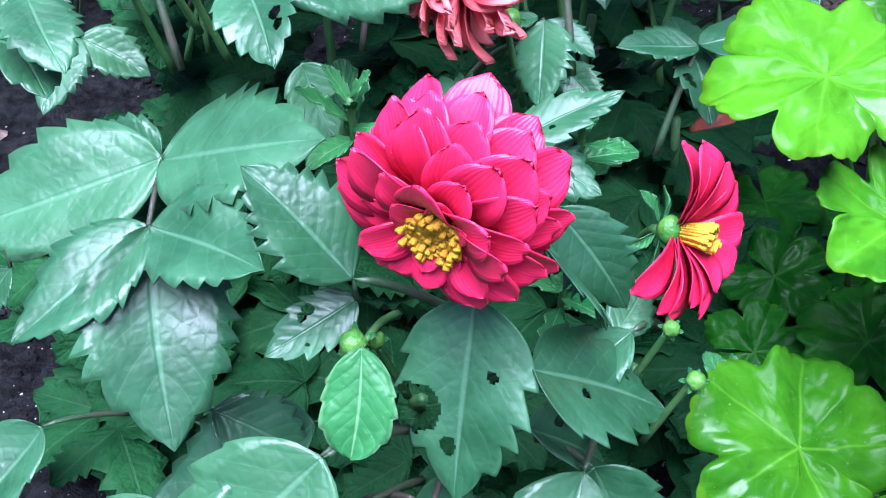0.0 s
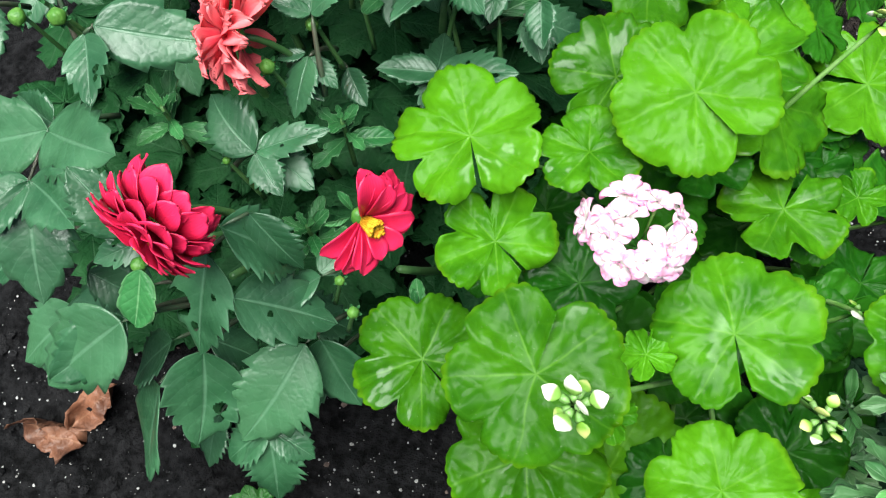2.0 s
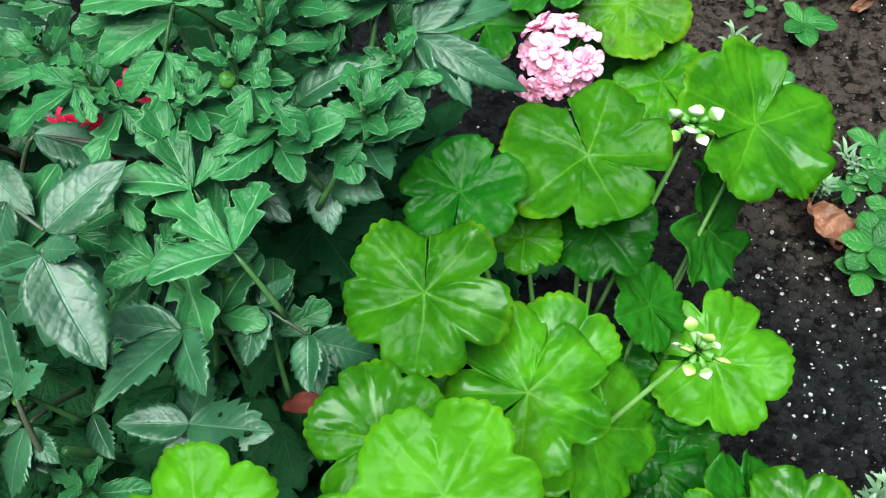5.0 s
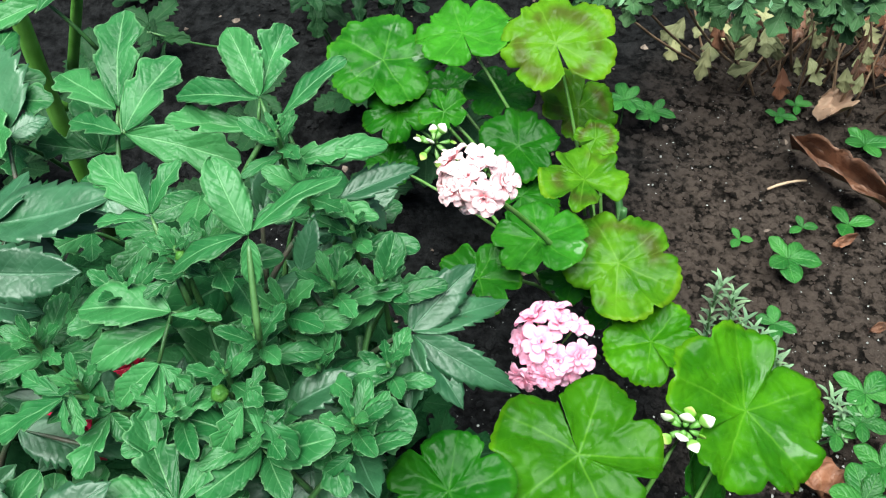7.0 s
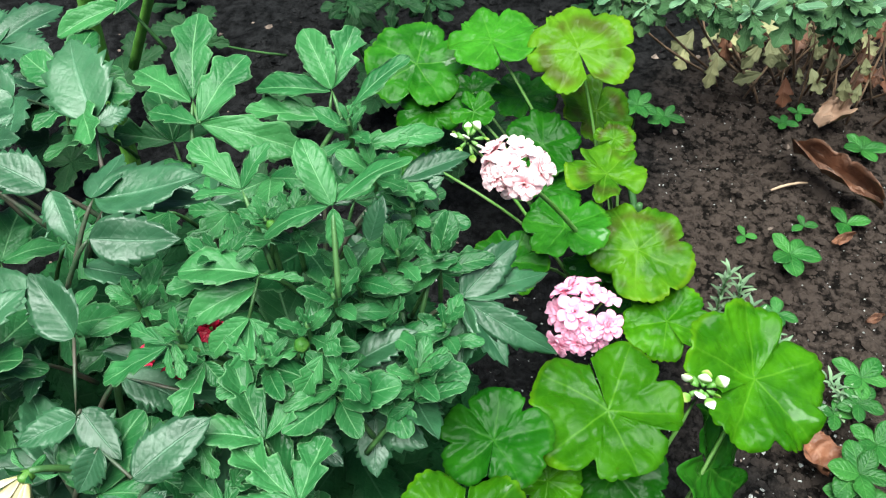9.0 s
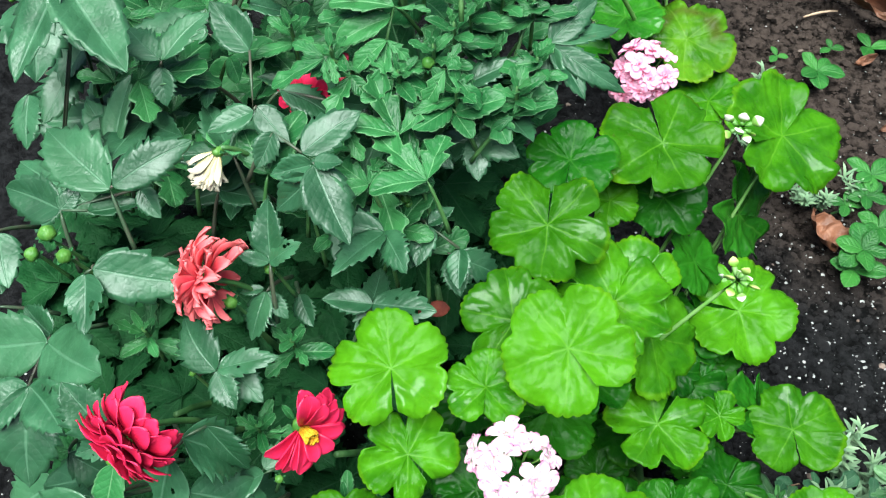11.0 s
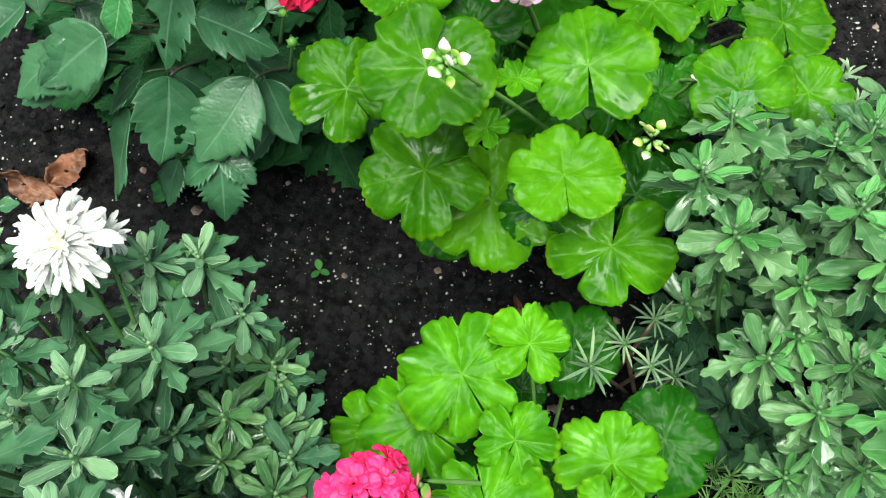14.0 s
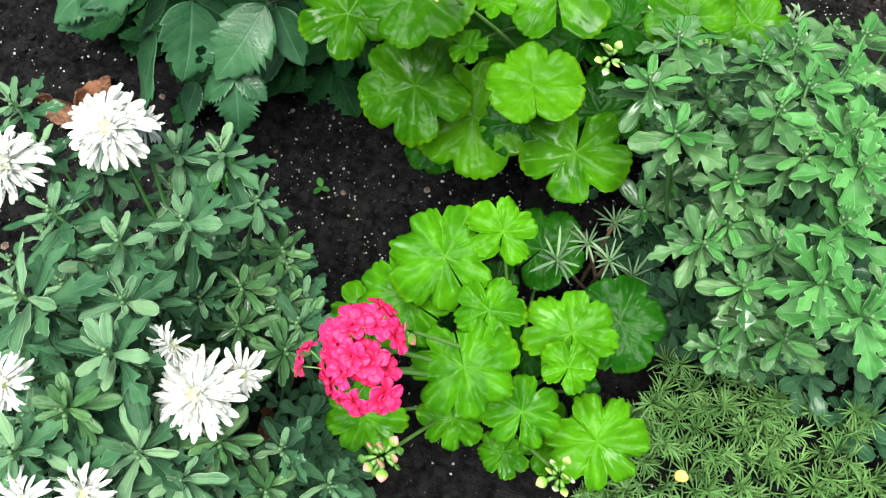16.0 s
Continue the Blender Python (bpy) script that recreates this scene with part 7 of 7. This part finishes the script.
def mat(plant, seed):
    r = random.Random(seed)
    heap, low = Heap(), NEEDLES
    made = 0
    while made < 560:
        x, y = r.uniform(1.04, 1.55), r.uniform(0.48, 0.82)
        if x < 1.09 + 0.22 * (y - 0.6) or y > 0.76 + 0.10 * (x - 1.15):
            continue
        z = r.uniform(0.02, 0.085)
        axis = (r.uniform(-0.5, 0.5), r.uniform(-0.6, 0.3), 1)
        if made < 40:
            needle_rosette(plant, (x, y, z), axis, 0.019, 14, NEEDLES, 640 + made)
            stalk("stem", (x + r.uniform(-0.05, 0.05), y + r.uniform(-0.03, 0.05), 0.0), (x, y, z), 0.0016, 0.0013, STEM, plant)
        else:
            axis, a, b = axes_of(axis)
            p = Vector((x, y, z))
            for i in range(18):
                o = a * math.cos(2.4 * i) + b * math.sin(2.4 * i)
                d = (o + axis * r.uniform(-0.2, 1.1)).normalized()
                heap.add(low[i % 3], blade_pose(p - axis * 0.004 * (i % 4), p + d * 0.019 * r.uniform(0.6, 1.25), axis, r.uniform(0.5, 0.85)))
        made += 1
    heap.done("needle_foliage", NEEDLE, plant, "dense narrow leaves")


mat(portulaca_mat, 3)
part("flower", with_material(RED_PETALS[1], plain_material("orange_petal", (0.75, 0.25, 0.05), (0.85, 0.4, 0.12))), None, portulaca_mat, blade_pose((1.166, 0.632, 0.090), (1.169, 0.642, 0.100), (0, -0.5, 1), 1.6), "small withered orange flower")


def feather_sprigs(name, label, tops, foot, seed, spread=0.014):
    """Upright stems set with short grey-green needles."""
    r = random.Random(seed)
    plant = thing(name, foot, label, "seedling", "low plants")
    for k, top in enumerate(tops):
        pts = bow((foot[0] + 0.012 * (k - 1), foot[1], 0.0), top, 0, (0.01 * (k - 1), 0, 0), 9)
        v, f = tube(pts, [0.0016 - 0.0007 * i / 8 for i in range(9)], 5)
        sprig = part("sprig", mesh("sprig_stem", v, f), STEM, plant)
        for i in range(52):
            t = 0.12 + 0.88 * i / 51
            p = pts[0].lerp(pts[-1], t)
            p = pts[min(8, int(t * 8))].lerp(pts[min(8, int(t * 8) + 1)], t * 8 % 1)
            w = 2.4 * i
            d = Vector((math.cos(w), math.sin(w), 0.9)).normalized()
            part("leaf", GREY_NEEDLES[i % 3], None, sprig, blade_pose(p, p + d * spread * r.uniform(0.8, 1.3), (0, 0, 1), 1.7))
    return plant


feather_sprigs("lavender_seedling", "feathery grey-green seedling rising from the soil", [(0.911, 1.571, 0.150), (0.924, 1.572, 0.140), (0.962, 1.568, 0.080), (0.914, 1.516, 0.080), (0.937, 1.555, 0.120)], (0.948, 1.552, -0.000), 1, 0.017)
feather_sprigs("lavender_seedling", "thin grey-green sprigs leaning over the soil", [(1.126, 1.215, 0.050), (1.101, 1.186, 0.060), (1.141, 1.186, 0.050), (1.101, 1.139, 0.040)], (1.134, 1.169, 0.000), 2, 0.02)
feather_sprigs("lavender_seedling", "low grey-green needle plant on bare soil", [(1.019, 1.497, 0.030), (1.037, 1.503, 0.040), (0.939, 1.509, 0.050), (1.049, 1.556, 0.030)], (1.030, 1.516, 0.000), 3, 0.017)


def seedling(place, size, count, label, seed, pool):
    r = random.Random(seed)
    place = Vector(place)
    plant = thing("seedling", (place.x, place.y, 0), label, "seedling", "weeds on the soil")
    stalk("stem", (place.x, place.y, 0.0), place, 0.0012, 0.0009, STEM, plant)
    for i in range(count):
        w = 2 * math.pi * i / count + r.uniform(-0.3, 0.3)
        d = Vector((math.cos(w), math.sin(w), r.uniform(-0.05, 0.35))).normalized()
        part("leaf", pool[i % len(pool)], None, plant, blade_pose(place, place + d * size * r.uniform(0.8, 1.15), (0, 0, 1), r.uniform(0.55, 0.7)))


SEEDLING_LEAF = leaf_material("seedling_leaf", (0.016, 0.085, 0.013), (0.038, 0.145, 0.024), (0.11, 0.26, 0.07), 0.45, 0.25, 0.2, "feather", 5.0)
OVAL = [with_material(leaflet_mesh("leaf", 700 + i, 4, 0.02, 0.0, 0.75, 0.15, 0.08), SEEDLING_LEAF) for i in range(3)]
for i, (p, size, count) in enumerate((((0.985, 1.720, 0.030), 0.036, 5), ((0.985, 1.633, 0.020), 0.024, 4), ((1.084, 1.572, 0.030), 0.032, 5), ((0.694, 0.786, 0.012), 0.013, 3), ((1.064, 1.522, 0.020), 0.026, 4),
                                      ((0.749, 1.890, 0.050), 0.030, 6), ((0.787, 1.902, 0.030), 0.028, 5), ((1.049, 1.812, 0.010), 0.03, 3), ((0.998, 1.789, 0.010), 0.018, 3), ((0.930, 1.746, 0.010), 0.018, 3),
                                      ((0.945, 1.968, 0.010), 0.02, 4), ((1.053, 1.943, 0.020), 0.03, 5), ((0.963, 1.997, 0.010), 0.02, 4), ((1.091, 1.449, 0.040), 0.036, 6), ((1.088, 1.424, 0.030), 0.035, 4),
                                      ((1.084, 1.538, 0.030), 0.028, 5), ((0.586, 0.745, 0.030), 0.03, 5), ((0.566, 0.725, 0.030), 0.03, 4), ((1.107, 1.495, 0.030), 0.03, 5))):
    seedling(p, size, count, "small green seedling with oval leaves on the soil", 720 + i, OVAL)


# ---------------------------------------------------------------- litter on the soil
def dry_leaf(base, tip, wide, up, curl, seed, label, material=DRY_LEAF, fold=0.0):
    rows, cols = 20, 11
    verts, uvs = [], []
    for i in range(rows):
        v = i / (rows - 1)
        w = 0.5 * (v ** 0.6) * ((1 - v) ** 0.6) * (1.45 + 0.35 * noise.noise(Vector((v * 5, seed, 1))) + 0.3 * noise.noise(Vector((v * 13, seed, 4)))) + 0.01
        for j in range(cols):
            q = 2 * j / (cols - 1) - 1
            x = q * w * math.cos(curl * q * 0.7)
            z = curl * 0.30 * q * abs(q) ** 0.5 * math.sin(2.2 * v + seed) + curl * 0.14 * q * q + 0.14 * noise.noise(Vector((3 * v + seed, 2 * q, seed))) + 0.20 * noise.noise(Vector((1.8 * v, 1.4 * q, seed + 9))) + 0.42 * abs(noise.noise(Vector((2.6 * v, 2.0 * q, seed + 3)))) + 0.10 * abs(noise.noise(Vector((7 * v, 5 * q, seed + 5)))) + 0.02 + fold * abs(x) * (1.2 - 0.5 * v)
            verts.append((x, v + 0.04 * noise.noise(Vector((q * 3, v * 4, seed))), z))
            uvs.append((q * 0.5 + 0.5, v))
    v, f, t = shell(verts, grid_faces(rows, cols), np.array(uvs), 0.008, grid_rim(rows, cols))
    return solo("dry_leaf", mesh("dry_leaf", v, f, t), material, label, "dry leaf", "fallen leaves", m=blade_pose(base, tip, up, wide))


dry_leaf((1.032, 1.488, 0.012), (1.066, 1.446, 0.018), 1.7, (-0.1, 0.1, 1), 0.9, 1, "curled reddish-brown fallen leaf on the soil", fold=1.0)
dry_leaf((0.965, 1.911, 0.020), (1.088, 1.842, 0.020), 0.40, (0.2, -0.6, 0.8), 0.8, 2, "long rolled brown fallen leaf on the soil", fold=0.8)
dry_leaf((1.008, 2.032, 0.020), (0.990, 1.960, 0.020), 0.72, (0.2, -1.0, 0.8), 0.9, 3, "pale tan curled fallen leaf on the soil", TAN_LEAF)
dry_leaf((1.027, 2.104, 0.020), (1.057, 2.078, 0.015), 0.8, (0.2, -0.3, 1), 0.8, 4, "small brown fallen leaf on the soil")
dry_leaf((0.343, 0.741, 0.020), (0.409, 0.743, 0.020), 1.0, (0.1, -0.6, 1), 0.9, 5, "tan curled fallen leaf on dark soil")
dry_leaf((0.391, 0.752, 0.020), (0.413, 0.801, 0.030), 1.1, (0.1, -0.8, 1), 0.8, 6, "dark brown curled fallen leaf on dark soil")
dry_leaf((0.765, 0.537, 0.020), (0.779, 0.498, 0.020), 0.6, (0.1, -0.4, 1), 0.9, 7, "dark brown fallen leaf beside the white chrysanthemum")
dry_leaf((0.892, 0.842, 0.015), (0.910, 0.818, 0.015), 0.5, (0.1, -0.4, 1), 0.9, 8, "small brown fallen leaf on dark soil")
dry_leaf((1.033, 1.769, 0.012), (1.057, 1.791, 0.012), 0.6, (0.1, -0.4, 1), 0.5, 9, "small reddish bark flake on the soil")
dry_leaf((1.085, 1.663, 0.012), (1.103, 1.678, 0.012), 0.8, (0.1, -0.4, 1), 0.5, 10, "small reddish bark flake on the soil")
twig_v, twig_f = tube(bow((0.950, 1.838, 0.008), (0.993, 1.866, 0.010), 0, (0, 0.004, 0), 5), [0.0016, 0.002, 0.0018, 0.0018, 0.0013], 6)
solo("straw", mesh("straw", twig_v, twig_f), plain_material("straw", (0.26, 0.17, 0.11), (0.38, 0.27, 0.19)), "short pale piece of straw on the soil", "straw")
twig_v, twig_f = tube(bow((1.063, 1.122, 0.010), (1.083, 1.142, 0.030), 0, (0, 0.004, 0), 5), [0.001] * 5, 5)
solo("twig", mesh("twig", twig_v, twig_f), TWIG, "thin grey twig over the soil", "twig")


def crumbs(name, material, label, category, count, lo, hi, seed, box=(-0.2, 1.7, 0.3, 2.6), proud=0.25):
    """Uncountable grains lying on the soil, one joined body."""
    r = random.Random(seed)
    verts, faces = [], []
    for _ in range(count):
        x, y = r.uniform(box[0], box[1]), r.uniform(box[2], box[3])
        if noise.noise(Vector((x * 4, y * 4, seed))) < r.uniform(-0.8, 0.15):
            continue
        s = lo + (hi - lo) * r.random() ** 4
        z = soil_height(x, y) + s * proud
        c = Vector((x, y, z))
        base = len(verts)
        ring = [(1, 0, 0), (0.4, 0.9, 0), (-0.6, 0.75, 0), (-1, -0.1, 0), (-0.3, -0.95, 0), (0.7, -0.7, 0)]
        turn = Matrix.Rotation(r.uniform(0, 6.3), 3, "Z") @ Matrix.Rotation(r.uniform(-0.6, 0.6), 3, "X")
        for p in [(0.1, 0.1, 0.75)] + ring + [(-0.1, 0, -0.75)]:
            verts.append(c + turn @ Vector(p) * s * r.uniform(0.75, 1.2))
        for i in range(6):
            faces.append((base, base + 1 + i, base + 1 + (i + 1) % 6))
            faces.append((base + 7, base + 1 + (i + 1) % 6, base + 1 + i))
    return solo(name, mesh(name, verts, faces, smooth=False), material, label, category, kind="stuff")


crumbs("perlite", PERLITE, "white perlite grains scattered over dark soil", "perlite", 15000, 0.0003, 0.0019, 3, (0.15, 1.5, 0.4, 1.6), 0.35)
crumbs("perlite", PERLITE, "sparse white perlite grains on the dried soil", "perlite", 3500, 0.0003, 0.0017, 4, (0.8, 1.5, 1.6, 2.3), 0.35)
crumbs("perlite", PERLITE, "coarse white perlite grains beside the pelargonium", "perlite", 1500, 0.0007, 0.0030, 13, (0.96, 1.28, 1.0, 1.65), 0.3)
crumbs("perlite", PERLITE, "white perlite grains between the chrysanthemum and the pelargoniums", "perlite", 900, 0.0006, 0.0022, 14, (0.62, 1.02, 0.60, 0.98), 0.35)
crumbs("soil_clods", CLOD, "loose dark soil crumbs", "soil", 24000, 0.0016, 0.0075, 7, (0.15, 1.5, 0.4, 2.3))
crumbs("soil_clods", CLOD, "rough dried soil clods", "soil", 22000, 0.0016, 0.0085, 8, (0.82, 1.5, 1.05, 2.3), 0.1)
crumbs("gravel", PEBBLE, "small brown pebbles and bark bits on the soil", "gravel", 900, 0.002, 0.008, 5)
